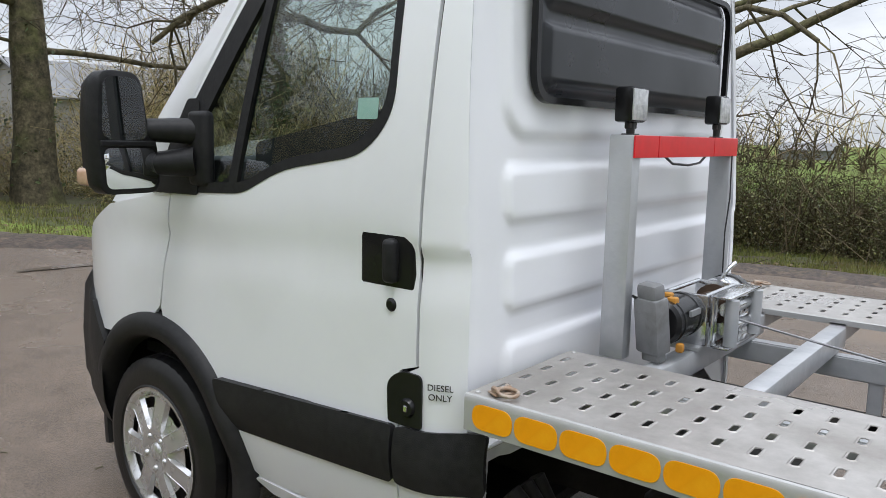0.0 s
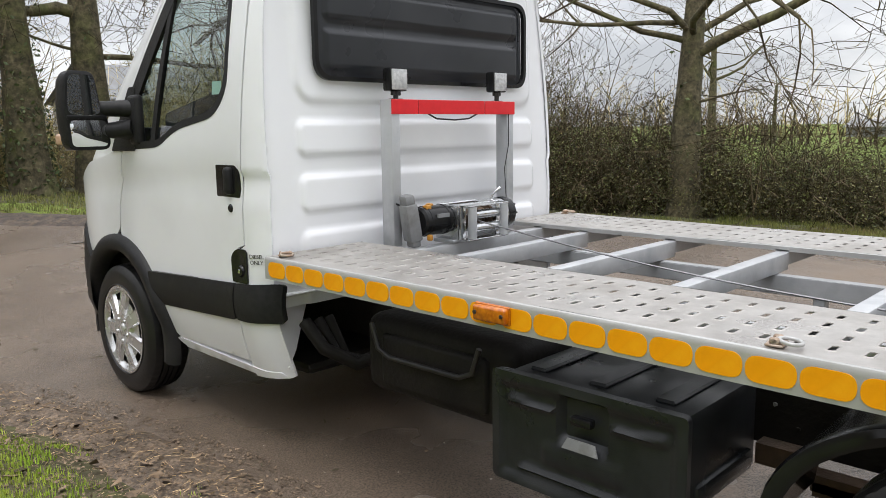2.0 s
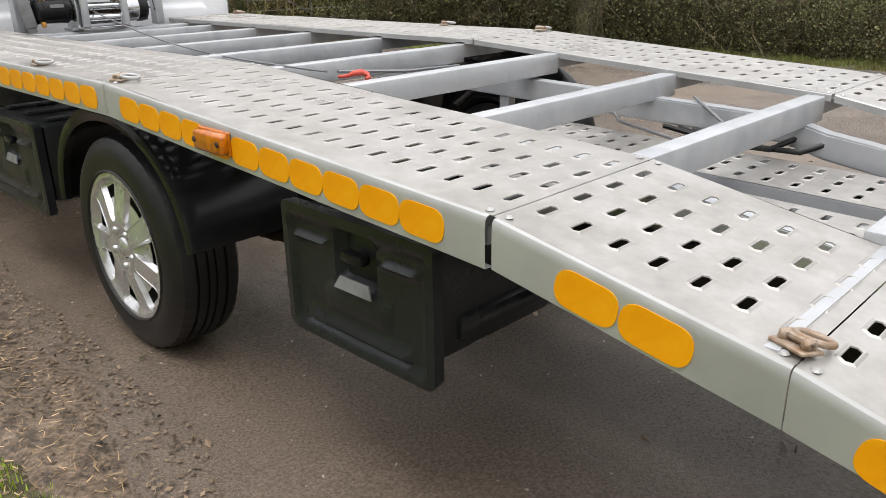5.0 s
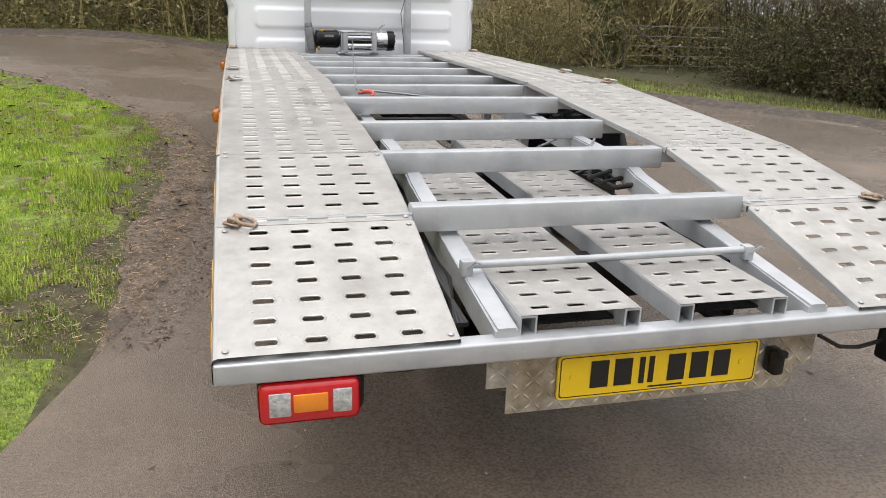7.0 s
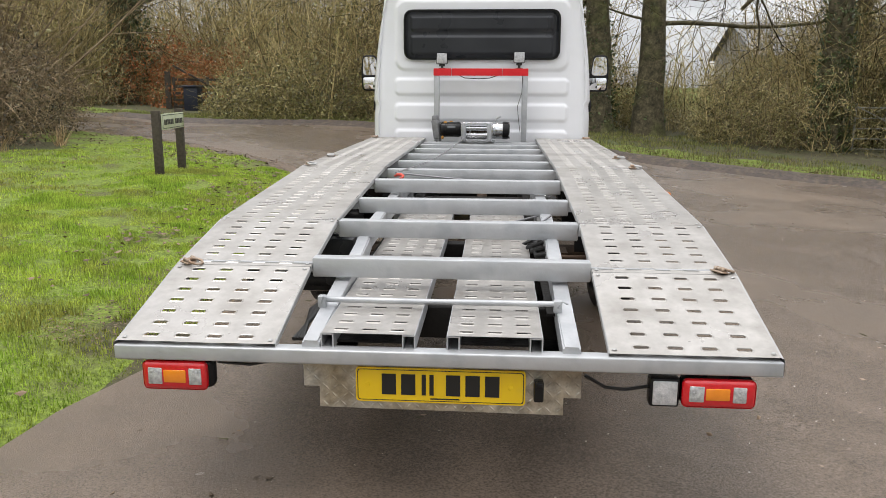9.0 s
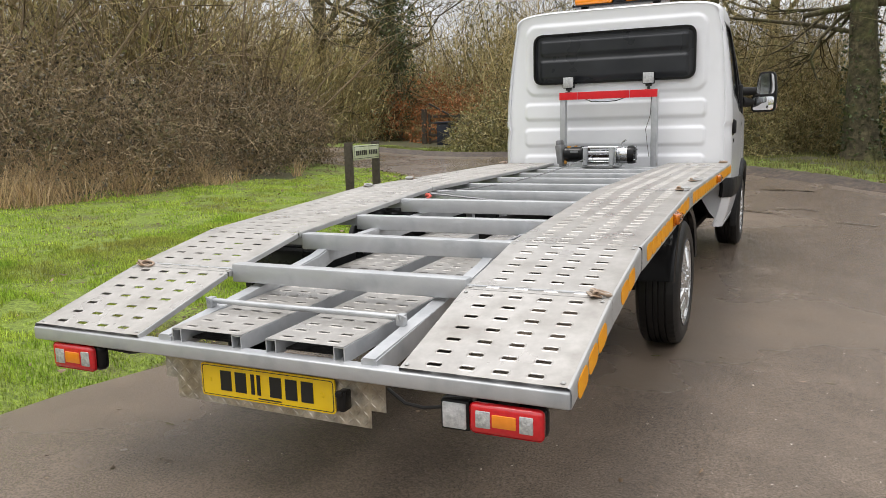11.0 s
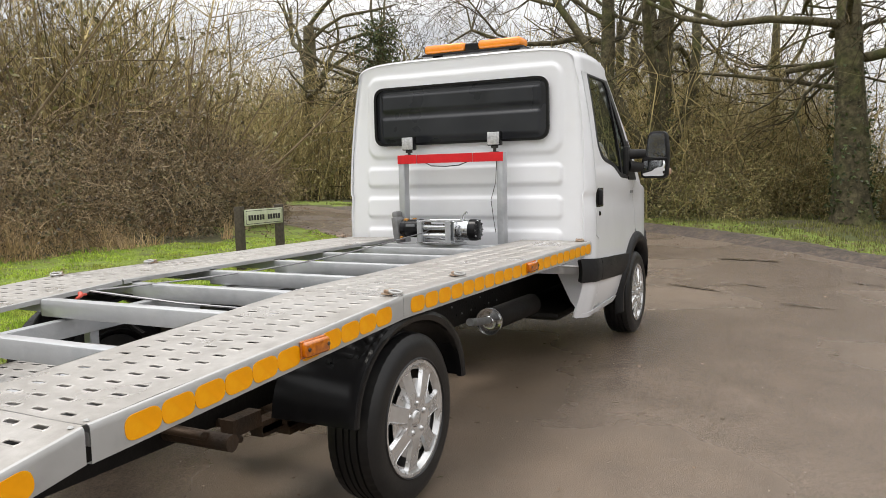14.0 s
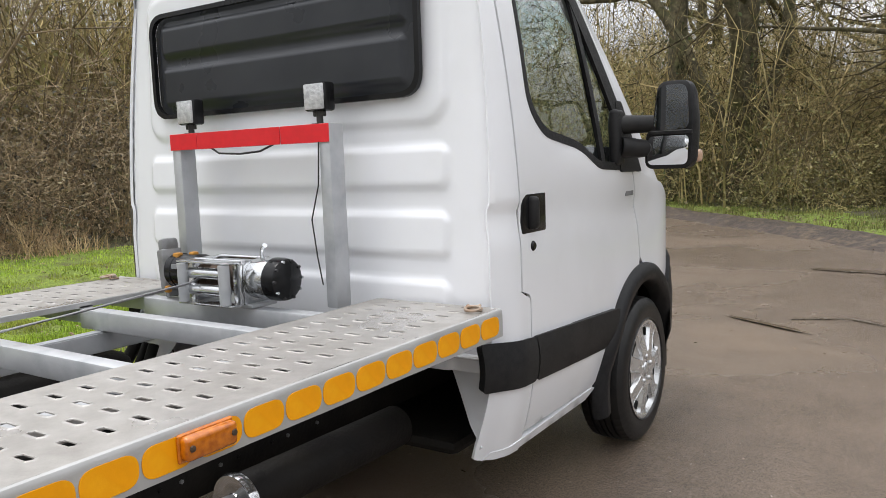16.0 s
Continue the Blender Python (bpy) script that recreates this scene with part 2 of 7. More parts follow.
DRYGRASS = material("dry_straw_grass", (0.52, 0.38, 0.22), 0.8, 0, (0.36, 0.24, 0.12), 2, 0.8, island=0.5)
LAWN = material("mossy_lawn", (0.10, 0.14, 0.02), 0.95, 0, (0.21, 0.28, 0.04), 26, 0.95, bump=1.0, bump_scale=90, stain=(0.085, 0.07, 0.035), stain_scale=2.4, detail=9, mottle=(55, 0.45))
BARK = material("mossy_oak_bark", (0.066, 0.058, 0.033), 0.95, 0, (0.138, 0.117, 0.068), 16, 0.95, bump=1.0, bump_scale=26, stain=(0.088, 0.098, 0.030), stain_scale=1.6, mottle=(6, 0.55))
TWIG = material("brown_twigs", (0.31, 0.245, 0.115), 0.9, 0, (0.47, 0.385, 0.20), 3, 0.8, stain=(0.24, 0.225, 0.08), stain_scale=0.8, island=0.7, spec=0.2)
HAZEL = material("hazel_bark", (0.155, 0.115, 0.068), 0.85, 0, (0.27, 0.21, 0.135), 4, 0.8, island=0.5, spec=0.2)
HEDGETWIG = material("dark_hedge_twigs", (0.058, 0.045, 0.027), 0.9, 0, (0.108, 0.085, 0.050), 3, 0.8, stain=(0.075, 0.072, 0.027), stain_scale=0.8, island=0.7, spec=0.15)
BRAMBLE = material("bramble_stems", (0.20, 0.145, 0.085), 0.85, 0, (0.38, 0.29, 0.185), 3, 0.8, island=0.8, spec=0.25)
LEAF = material("dull_green_leaves", (0.066, 0.080, 0.022), 0.5, 0, (0.15, 0.145, 0.046), 2, 0.8, stain=(0.125, 0.09, 0.036), stain_scale=0.9, island=0.75)
BANKLEAF = material("olive_bank_leaves", (0.155, 0.155, 0.052), 0.5, 0, (0.29, 0.26, 0.105), 2, 0.8, stain=(0.24, 0.18, 0.08), stain_scale=0.9, island=0.75)
IVY = material("ivy_leaves", (0.045, 0.070, 0.020), 0.45, 0, (0.10, 0.12, 0.042), 3, 0.8, island=0.55)
BRAMBLELEAF = material("bramble_leaves", (0.105, 0.082, 0.040), 0.5, 0, (0.215, 0.165, 0.098), 3, 0.8, stain=(0.080, 0.085, 0.030), stain_scale=1.2, island=0.85)
DEADLEAF = material("brown_dead_leaves", (0.105, 0.070, 0.042), 0.75, 0, (0.22, 0.155, 0.10), 8, 0.8, island=0.6)
RUSSET = material("russet_beech_leaves", (0.34, 0.12, 0.035), 0.8, 0, (0.26, 0.11, 0.04), 3, 0.7, island=0.4)
WOOD = material("weathered_dark_wood", (0.05, 0.04, 0.03), 0.9, 0, (0.09, 0.075, 0.055), 25, 0.8, bump=0.6, bump_scale=60)
SIGNFACE = material("mossy_white_sign", (0.62, 0.64, 0.50), 0.6, 0, (0.52, 0.56, 0.38), 8, 0.8, stain=(0.36, 0.42, 0.2), stain_scale=5)
GATEM = material("weathered_gate_metal", (0.30, 0.30, 0.27), 0.5, 0.4, (0.20, 0.205, 0.17), 8, 0.8)
BINM = material("dark_blue_bin_plastic", (0.012, 0.016, 0.03), 0.5, 0, (0.02, 0.024, 0.04), 9, 0.5)
WETMUD = material("wet_dark_mud", (0.082, 0.061, 0.045), 0.24, 0, (0.13, 0.098, 0.072), 12, 0.8, bump=0.3, bump_scale=40, rough_vary=0.08)
GRIT = material("pale_grit", (0.30, 0.25, 0.19), 0.8, 0, (0.42, 0.37, 0.30), 60, 0.8, island=0.5)
WIRE = material("black_cable", (0.015, 0.015, 0.015), 0.5)
ROPE = material("grey_wire_rope", (0.24, 0.24, 0.25), 0.45, 0.6, (0.34, 0.34, 0.35), 200, 0.8)
HOUSEM = material("grey_far_building", (0.23, 0.235, 0.24), 0.8, 0, (0.19, 0.195, 0.20), 1, 0.6, stain=(0.16, 0.15, 0.14), stain_scale=0.6)
PALEWALL = material("dull_render_wall", (0.34, 0.33, 0.31), 0.85, 0, (0.28, 0.27, 0.25), 1.2, 0.7, stain=(0.2, 0.19, 0.165), stain_scale=0.4)

rng = np.random.default_rng(7)

# ---- shaping helpers ----


def thing(name, label, category, group="", at=(0, 0, 0), kind=""):
    ob = new(name)
    ob.location = at
    ob.empty_display_size = 0.2
    return tagged(ob, label, category, group, kind)


def link_mesh(name, me, mat, parent=None, label=""):
    ob = new(name, me)
    if not me.materials:
        me.materials.append(mat)
    if parent is not None:
        ob.parent = parent
        base = Vector(parent.matrix_basis.translation)
        up = parent.parent
        while up is not None:
            base += Vector(up.matrix_basis.translation)
            up = up.parent
        ob.location = -base
    return tagged(ob, label)


def part(name, bm, mat, parent=None, label="", smooth=None):
    """Links a bmesh, in the world's own measures, as one mesh under a thing or a part."""
    bmesh.ops.recalc_face_normals(bm, faces=bm.faces[:])
    me = bpy.data.meshes.new(name)
    bm.to_mesh(me)
    bm.free()
    if smooth is not None:
        me.shade_smooth()
        if smooth < 180:
            me.set_sharp_from_angle(angle=radians(smooth))
    return link_mesh(name, me, mat, parent, label)


def soup(name, verts, faces, mat, parent=None, label="", smooth=False):
    me = bpy.data.meshes.new(name)
    me.from_pydata(verts, [], faces)
    me.update()
    if smooth:
        me.shade_smooth()
    return link_mesh(name, me, mat, parent, label)


def box(bm, lo, hi, bevel=0.0, seg=2, m=None):
    """A box from corner to corner, its edges rounded, turned by m about the world's origin."""
    lo, hi = Vector(lo), Vector(hi)
    made = bmesh.ops.create_cube(bm, size=1, matrix=Matrix.LocRotScale((lo + hi) / 2, None, hi - lo))
    vs = made["verts"]
    if bevel:
        es = list({e for v in vs for e in v.link_edges})
        got = bmesh.ops.bevel(bm, geom=es, offset=bevel, segments=seg, affect="EDGES", profile=0.5)
        vs = list({v for f in got["faces"] for v in f.verts} | {v for v in vs if v.is_valid})
    if m is not None:
        bmesh.ops.transform(bm, matrix=m, verts=vs)
    return vs


def solid_box(lo, hi, bevel=0.0, seg=2, m=None):
    bm = bmesh.new()
    box(bm, lo, hi, bevel, seg, m)
    return bm


def ring_faces(bm, a, b, closed=True):
    n = len(a)
    for i in range(n if closed else n - 1):
        j = (i + 1) % n
        bm.faces.new((a[i], a[j], b[j], b[i]))


def pipe(bm, pts, radius, seg=8, caps=True):
    """A round tube along points; radius may be one number or one a point."""
    pts = [Vector(p) for p in pts]
    rs = radius if hasattr(radius, "__len__") else [radius] * len(pts)
    last, rows = None, []
    for i, p in enumerate(pts):
        d = (pts[min(i + 1, len(pts) - 1)] - pts[max(i - 1, 0)]).normalized()
        side = d.orthogonal().normalized() if last is None else (last - d * last.dot(d)).normalized()
        last = side
        up = d.cross(side)
        rows.append([bm.verts.new(p + rs[i] * (math.cos(a) * side + math.sin(a) * up)) for a in (2 * math.pi * k / seg for k in range(seg))])
    for a, b in zip(rows, rows[1:]):
        ring_faces(bm, a, b)
    if caps:
        bm.faces.new(rows[0])
        bm.faces.new(rows[-1])


def lathe(bm, profile, m, seg=32, close=False):
    """Turns (radius, height) pairs about the local z axis of m."""
    rows = []
    for r, h in profile:
        rows.append([bm.verts.new(m @ Vector((r * math.cos(a), r * math.sin(a), h))) for a in (2 * math.pi * k / seg for k in range(seg))])
    if close:
        rows.append(rows[0])
    for a, b in zip(rows, rows[1:]):
        ring_faces(bm, a, b)
    if not close:
        for row, (r, h) in ((rows[0], profile[0]), (rows[-1], profile[-1])):
            if r > 1e-6:
                bm.faces.new(row)


def inside(p, poly):
    x, y = p
    hit = False
    for (x0, y0), (x1, y1) in zip(poly, poly[1:] + poly[:1]):
        if (y0 > y) != (y1 > y) and x < (x1 - x0) * (y - y0) / (y1 - y0) + x0:
            hit = not hit
    return hit


def dense(poly, step):
    out = []
    for (x0, y0), (x1, y1) in zip(poly, poly[1:] + poly[:1]):
        n = max(1, int(math.ceil(math.hypot(x1 - x0, y1 - y0) / step)))
        out += [(x0 + (x1 - x0) * k / n, y0 + (y1 - y0) * k / n) for k in range(n)]
    return out


def rounded(poly, r, n=5):
    """A polygon with its corners rounded; r one number or one a corner."""
    rs = r if hasattr(r, "__len__") else [r] * len(poly)
    out = []
    for i, p in enumerate(poly):
        p, a, b = Vector(p), Vector(poly[i - 1]), Vector(poly[(i + 1) % len(poly)])
        if rs[i] <= 0:
            out.append(tuple(p))
            continue
        da, db = (a - p), (b - p)
        k = min(rs[i], da.length * 0.49, db.length * 0.49)
        s, e = p + da.normalized() * k, p + db.normalized() * k
        for t in (j / n for j in range(n + 1)):
            out.append(tuple((1 - t) ** 2 * s + 2 * t * (1 - t) * p + t * t * e))
    return out


def rect(x0, y0, x1, y1, r=0.0, n=5):
    return rounded([(x0, y0), (x1, y0), (x1, y1), (x0, y1)], r, n)


def back_side(bm, thick):
    """Gives a skin its thickness: a second skin behind it, joined along the rims."""
    bmesh.ops.recalc_face_normals(bm, faces=bm.faces[:])
    bm.normal_update()
    mid = sum((v.co for v in bm.verts), Vector()) / len(bm.verts)
    top = max(bm.faces, key=lambda f: (f.calc_center_median() - Vector((0, 3.5, 0.8))).length)
    outward = 1 if top.normal.dot(top.calc_center_median() - Vector((0, 3.5, 0.8))) > 0 else -1
    skin, rims = bm.faces[:], [e for e in bm.edges if len(e.link_faces) == 1]
    twin = {v: bm.verts.new(v.co - v.normal * thick * outward) for v in bm.verts[:]}
    for f in skin:
        bm.faces.new([twin[v] for v in reversed(f.verts)])
    for e in rims:
        a, b = e.verts
        bm.faces.new((a, b, twin[b], twin[a]))


def sheet(outline, holes, step, place, thick=0.0, edge=None):
    """A skin over a plane outline with holes, laid into space by place(u, v), filled finely enough to bend."""
    loops = [dense(outline, edge or step)] + [dense(h, edge or step) for h in holes]
    pts, edges = [], []
    for lp in loops:
        k = len(pts)
        pts += lp
        edges += [(k + i, k + (i + 1) % len(lp)) for i in range(len(lp))]
    us, vs = [p[0] for p in loops[0]], [p[1] for p in loops[0]]
    rim = np.array(pts)
    u = min(us) + step * 0.5
    while u < max(us):
        v = min(vs) + step * 0.5
        while v < max(vs):
            if inside((u, v), loops[0]) and not any(inside((u, v), h) for h in loops[1:]) and ((rim - (u, v)) ** 2).sum(1).min() > (0.45 * (edge or step)) ** 2:
                pts.append((u, v))
            v += step
        u += step
    got = geometry.delaunay_2d_cdt([Vector(p) for p in pts], edges, [], 0, 1e-7)
    bm = bmesh.new()
    verts = [bm.verts.new(place(*p)) for p in got[0]]
    for f in got[2]:
        c = sum((Vector(got[0][i]) for i in f), Vector((0, 0))) / len(f)
        if inside(c, loops[0]) and not any(inside(c, h) for h in loops[1:]):
            bm.faces.new([verts[i] for i in f])
    for v in [v for v in bm.verts if not v.link_faces]:
        bm.verts.remove(v)
    if thick:
        back_side(bm, thick)
    return bm


def slab(outline, place, thick, bevel=0.0):
    """A flat plate of some thickness: place(u, v, w) with w from 0 to 1 through it."""
    bm = bmesh.new()
    a = [bm.verts.new(place(u, v, 0)) for u, v in outline]
    b = [bm.verts.new(place(u, v, 1)) for u, v in outline]
    ring_faces(bm, a, b)
    bm.faces.new(a)
    top = bm.faces.new(b)
    if bevel:
        bmesh.ops.bevel(bm, geom=list(top.edges), offset=bevel, segments=2, affect="EDGES", profile=0.5)
    return bm


def ease(a, b, x):
    t = min(1.0, max(0.0, (x - a) / (b - a)))
    return t * t * (3 - 2 * t)


def prisms(rows, sides=3):
    """Tapered sticks from rows of (x0, y0, z0, x1, y1, z1, r0, r1)."""
    a = np.array(rows, float)
    p, q, r0, r1 = a[:, 0:3], a[:, 3:6], a[:, 6], a[:, 7]
    d = q - p
    d /= np.linalg.norm(d, axis=1, keepdims=True) + 1e-9
    ref = np.where(np.abs(d[:, 2:3]) < 0.9, np.array([[0, 0, 1.0]]), np.array([[1.0, 0, 0]]))
    s = np.cross(d, ref)
    s /= np.linalg.norm(s, axis=1, keepdims=True) + 1e-9
    u = np.cross(d, s)
    n, out = len(a), []
    for base, r in ((p, r0), (q, r1)):
        for k in range(sides):
            t = 2 * math.pi * k / sides
            out.append(base + r[:, None] * (math.cos(t) * s + math.sin(t) * u))
    verts = np.stack(out, 1).reshape(-1, 3)
    i = np.arange(n)[:, None] * 2 * sides
    faces = np.concatenate([i + np.array([[k, (k + 1) % sides, sides + (k + 1) % sides, sides + k]]) for k in range(sides)])
    return verts.tolist(), faces.tolist()


def wood(rows):
    """Sticks with three sides; hair-thin twigs as slivers."""
    a = np.array(rows, float)
    thick = a[:, 6] > 0.009
    v, f = prisms(a[thick], 3) if thick.any() else ([], [])
    b = a[~thick]
    if len(b):
        d = b[:, 3:6] - b[:, 0:3]
        side = np.cross(d, rng.normal(size=d.shape))
        side /= np.linalg.norm(side, axis=1, keepdims=True) + 1e-9
        k = side * b[:, 6:7] * 1.1
        quad = np.stack([b[:, 0:3] - k, b[:, 0:3] + k, b[:, 3:6] + k * 0.8, b[:, 3:6] - k * 0.8], 1).reshape(-1, 3)
        i = np.arange(len(b))[:, None] * 4 + len(v)
        v, f = v + quad.tolist(), f + (i + [[0, 1, 2, 3]]).tolist()
    return v, f


def leaves(points, size, rng, flat=0.0):
    """Small folded leaf quads at points."""
    pts = np.array(points, float)
    n = len(pts)
    a = rng.normal(size=(n, 3))
    a[:, 2] *= 1 - flat
    a /= np.linalg.norm(a, axis=1, keepdims=True)
    b = np.cross(a, rng.normal(size=(n, 3)) * (1, 1, 1 - flat) + (0, 0, 3 * flat))
    b /= np.linalg.norm(b, axis=1, keepdims=True) + 1e-9
    k = (size * rng.uniform(0.6, 1.4, n))[:, None]
    w = np.cross(a, b) * k * 0.18
    verts = np.stack([pts - a * k, pts + b * k * 0.55 + w, pts + a * k, pts - b * k * 0.55 + w], 1).reshape(-1, 3)
    i = np.arange(n)[:, None] * 4
    return verts.tolist(), np.concatenate([i + [[0, 1, 2]], i + [[0, 2, 3]]]).tolist()

# ---- ground ----
ROAD_EDGE = [(-2.6, -40), (-1.95, -8), (-1.67, 0), (-1.62, 0.65), (-1.46, 1.3), (-1.3, 1.95), (-1.23, 3.8), (-1.19, 5), (-1.37, 6.3), (-1.72, 7.5), (-2.2, 8.3), (-3.4, 10.1), (-5.4, 12), (-7.6, 13.6), (-10.5, 15), (-22, 19), (-60, 30),
             (-60, 36), (-22, 25.2), (-12.5, 20.4), (-7, 18.0), (-2.4, 17.2), (-0.5, 15.8), (1.3, 14.1), (2.6, 13.2), (5.2, 11.7), (7.2, 10.8), (8.6, 9.4), (9.3, 7), (9.6, 3), (9.9, -2), (10.2, -40)]


def lie(x, y):
    """Height of the land: near level under the truck, falling to the field side, rising to the green and to the wooded bank."""
    k = max(-13.0, min(17.0, x))
    return -0.045 * k * ease(0.9, 3.5, abs(x)) + 0.0055 * (6.3 - max(-6.0, min(14.0, y))) + 0.24 * ease(10, 18.5, y) * ease(-9, -3, x)


def edge_distance(px, py):
    d = np.full(px.shape, 1e9)
    for (x0, y0), (x1, y1) in zip(ROAD_EDGE, ROAD_EDGE[1:] + ROAD_EDGE[:1]):
        t = np.clip(((px - x0) * (x1 - x0) + (py - y0) * (y1 - y0)) / ((x1 - x0) ** 2 + (y1 - y0) ** 2), 0, 1)
        d = np.minimum(d, np.hypot(px - x0 - t * (x1 - x0), py - y0 - t * (y1 - y0)))
    return d


def road_gap(px, py):
    """Distance from the road's edge: positive beside the road, negative on it."""
    hit = np.zeros(px.shape, bool)
    for (x0, y0), (x1, y1) in zip(ROAD_EDGE, ROAD_EDGE[1:] + ROAD_EDGE[:1]):
        if y0 != y1:
            hit ^= ((y0 > py) != (y1 > py)) & (px < (x1 - x0) * (py - y0) / (y1 - y0) + x0)
    return np.where(hit, -1, 1) * edge_distance(px, py)


def off_road(x, y):
    return not inside((x, y), ROAD_EDGE)


def stretch(lo, hi, fine_lo, fine_hi, step):
    out = list(np.arange(fine_lo, fine_hi, step))
    k, v = step, fine_hi
    while v < hi:
        out.append(v)
        k *= 1.35
        v += k
    k, v = step, fine_lo
    while v > lo:
        k *= 1.35
        v -= k
        out.insert(0, v)
    return out


def ground_z(x, y, d):
    bump = 0.05 * noise.noise((x * 0.9, y * 0.9, 0)) + 0.03 * noise.noise((x * 2.7, y * 2.7, 3))
    return lie(x, y) + (-0.05 + (0.085 + bump) * ease(-0.25, 0.55, d))


gx, gy = stretch(-900, 900, -13, 15, 0.3), stretch(-900, 900, -8, 22, 0.3)
PX, PY = np.meshgrid(gx, gy, indexing="ij")
DIST = road_gap(PX, PY)
verts, faces = [], []
for i, x in enumerate(gx):
    for j, y in enumerate(gy):
        d = DIST[i, j]
        verts.append((x, y, ground_z(x, y, d)))
for i in range(len(gx) - 1):
    for j in range(len(gy) - 1):
        a = i * len(gy) + j
        faces.append((a, a + len(gy), a + len(gy) + 1, a + 1))
ground = soup("ground", verts, faces, SOIL, smooth=True)
tagged(ground, "mossy soil and grass land beside the road", "ground", kind="structure")
ground.data.materials.append(FIELD)
ground.data.materials.append(LAWN)
middles = np.array([f.center[:] for f in ground.data.polygons])
beside = road_gap(middles[:, 0], middles[:, 1])
for f, d in zip(ground.data.polygons, beside):
    x, y = f.center.x, f.center.y
    lawn = -7.4 + 0.7 * ease(8, 11, y) < x < -1.2 and y < 14 and d > 0.05 + 0.6 * ease(0.8, 2.0, y) + 0.3 * ease(0.2, 1.0, y) * noise.noise((x * 2, y * 2, 4))
    f.material_index = 1 if x > 15.5 or abs(y) > 60 or x < -40 else 2 if lawn or (y > 8.5 and x < 11.5 and 0.35 < d < 2.2) else 0

road = part("road", sheet([(x, max(-30, min(33, y))) for x, y in ROAD_EDGE], [], 1.0, lambda u, v: Vector((u, v, lie(u, v) + 0.006 * noise.noise((u * 0.6, v * 0.6, 0)) * ease(1.2, 2.5, abs(u)))), edge=0.5), ROADM, smooth=180)
tagged(road, "wet muddy asphalt lane and junction with puddles", "road", kind="structure")


def ribbon(name, line, lo, hi, mat, label, lift, wander=0.12):
    """A ragged strip along a line, from lo to hi metres to its left."""
    pts = []
    for (x0, y0), (x1, y1) in zip(line, line[1:]):
        n = max(1, int(math.hypot(x1 - x0, y1 - y0) / 0.12))
        pts += [Vector((x0 + (x1 - x0) * k / n, y0 + (y1 - y0) * k / n)) for k in range(n)]
    rows, vv, ff = 7, [], []
    for i, p in enumerate(pts):
        d = (pts[min(i + 3, len(pts) - 1)] - pts[max(i - 3, 0)]).normalized()
        side = Vector((-d.y, d.x))
        grow_in = ease(0, 16, i)
        a = lo * grow_in + wander * grow_in * noise.noise((i * 0.21, 0, 5)) + 0.4 * wander * grow_in * noise.noise((i * 0.7, 0, 9))
        b = hi * grow_in + wander * grow_in * (noise.noise((i * 0.17, 7, 5)) + 0.5 * noise.noise((i * 0.9, 3, 9)))
        for k in range(rows):
            q = p + side * (a + (b - a) * k / (rows - 1))
            crown = math.sin(math.pi * k / (rows - 1))
            z = lie(q.x, q.y) - 0.006 + grow_in * lift * crown + crown * (0.014 * noise.noise((q.x * 6, q.y * 6, 1)) + 0.02 * noise.noise((q.x * 13, q.y * 13, 4)))
            vv.append((q.x, q.y, z))
    for i in range(len(pts) - 1):
        for k in range(rows - 1):
            a = i * rows + k
            ff.append((a, a + rows, a + rows + 1, a + 1))
    return tagged(soup(name, vv, ff, mat, smooth=True), label, "litter", kind="structure")


ribbon("verge_litter", [(-1.53, 1.0), (-1.3, 1.95), (-1.23, 3.8), (-1.19, 5), (-1.37, 6.3), (-1.72, 7.5), (-2.2, 8.3), (-3.4, 10.1), (-5.4, 12), (-7.6, 13.6), (-10.5, 15)], -0.1, 0.42, LITTER, "brown leaf litter and grit along the road edge", 0.035)
ribbon("verge_mud", ROAD_EDGE[19:31], -0.12, 0.85, MUDEDGE, "dark churned mud edge with clods and fallen leaves", 0.115, 0.14)

def puddle(x, y, length, width, turn):
    """A smear of wet dark mud with a ragged rim, lying on the asphalt."""
    c, n, k = (math.cos(radians(turn)), math.sin(radians(turn))), 48, x * 7 + y
    mid, rim = [], []
    for i in range(n):
        a = 2 * math.pi * i / n
        r = 1 + 0.45 * noise.noise((2 * math.cos(a) + k, 2 * math.sin(a), 0)) + 0.25 * noise.noise((7 * math.cos(a), 7 * math.sin(a) + k, 3))
        u, v = length / 2 * r * math.cos(a), width / 2 * r * math.sin(a)
        px, py = x + u * c[0] - v * c[1], y + u * c[1] + v * c[0]
        rim.append((px, py, lie(px, py) + 0.0105))
    verts = [(x, y, lie(x, y) + 0.0115)] + rim
    faces = [(0, 1 + i, 1 + (i + 1) % n) for i in range(n)]
    return tagged(soup("puddle", verts, faces, WETMUD), "dark wet mud smear on the asphalt", "puddle", kind="structure")


for spot in ((1.03, 9.24, 0.75, 0.07, -32), (1.33, 9.65, 0.5, 0.05, 26), (1.69, 9.72, 0.32, 0.06, -24), (1.35, 12.3, 0.95, 0.17, -2), (2.25, 8.56, 0.5, 0.06, -3), (3.1, 10.9, 0.9, 0.13, -10)):
    puddle(*spot)

# ---- the recovery truck ----
truck = thing("recovery_truck", "white single-cab recovery truck with perforated aluminium flat deck", "truck")


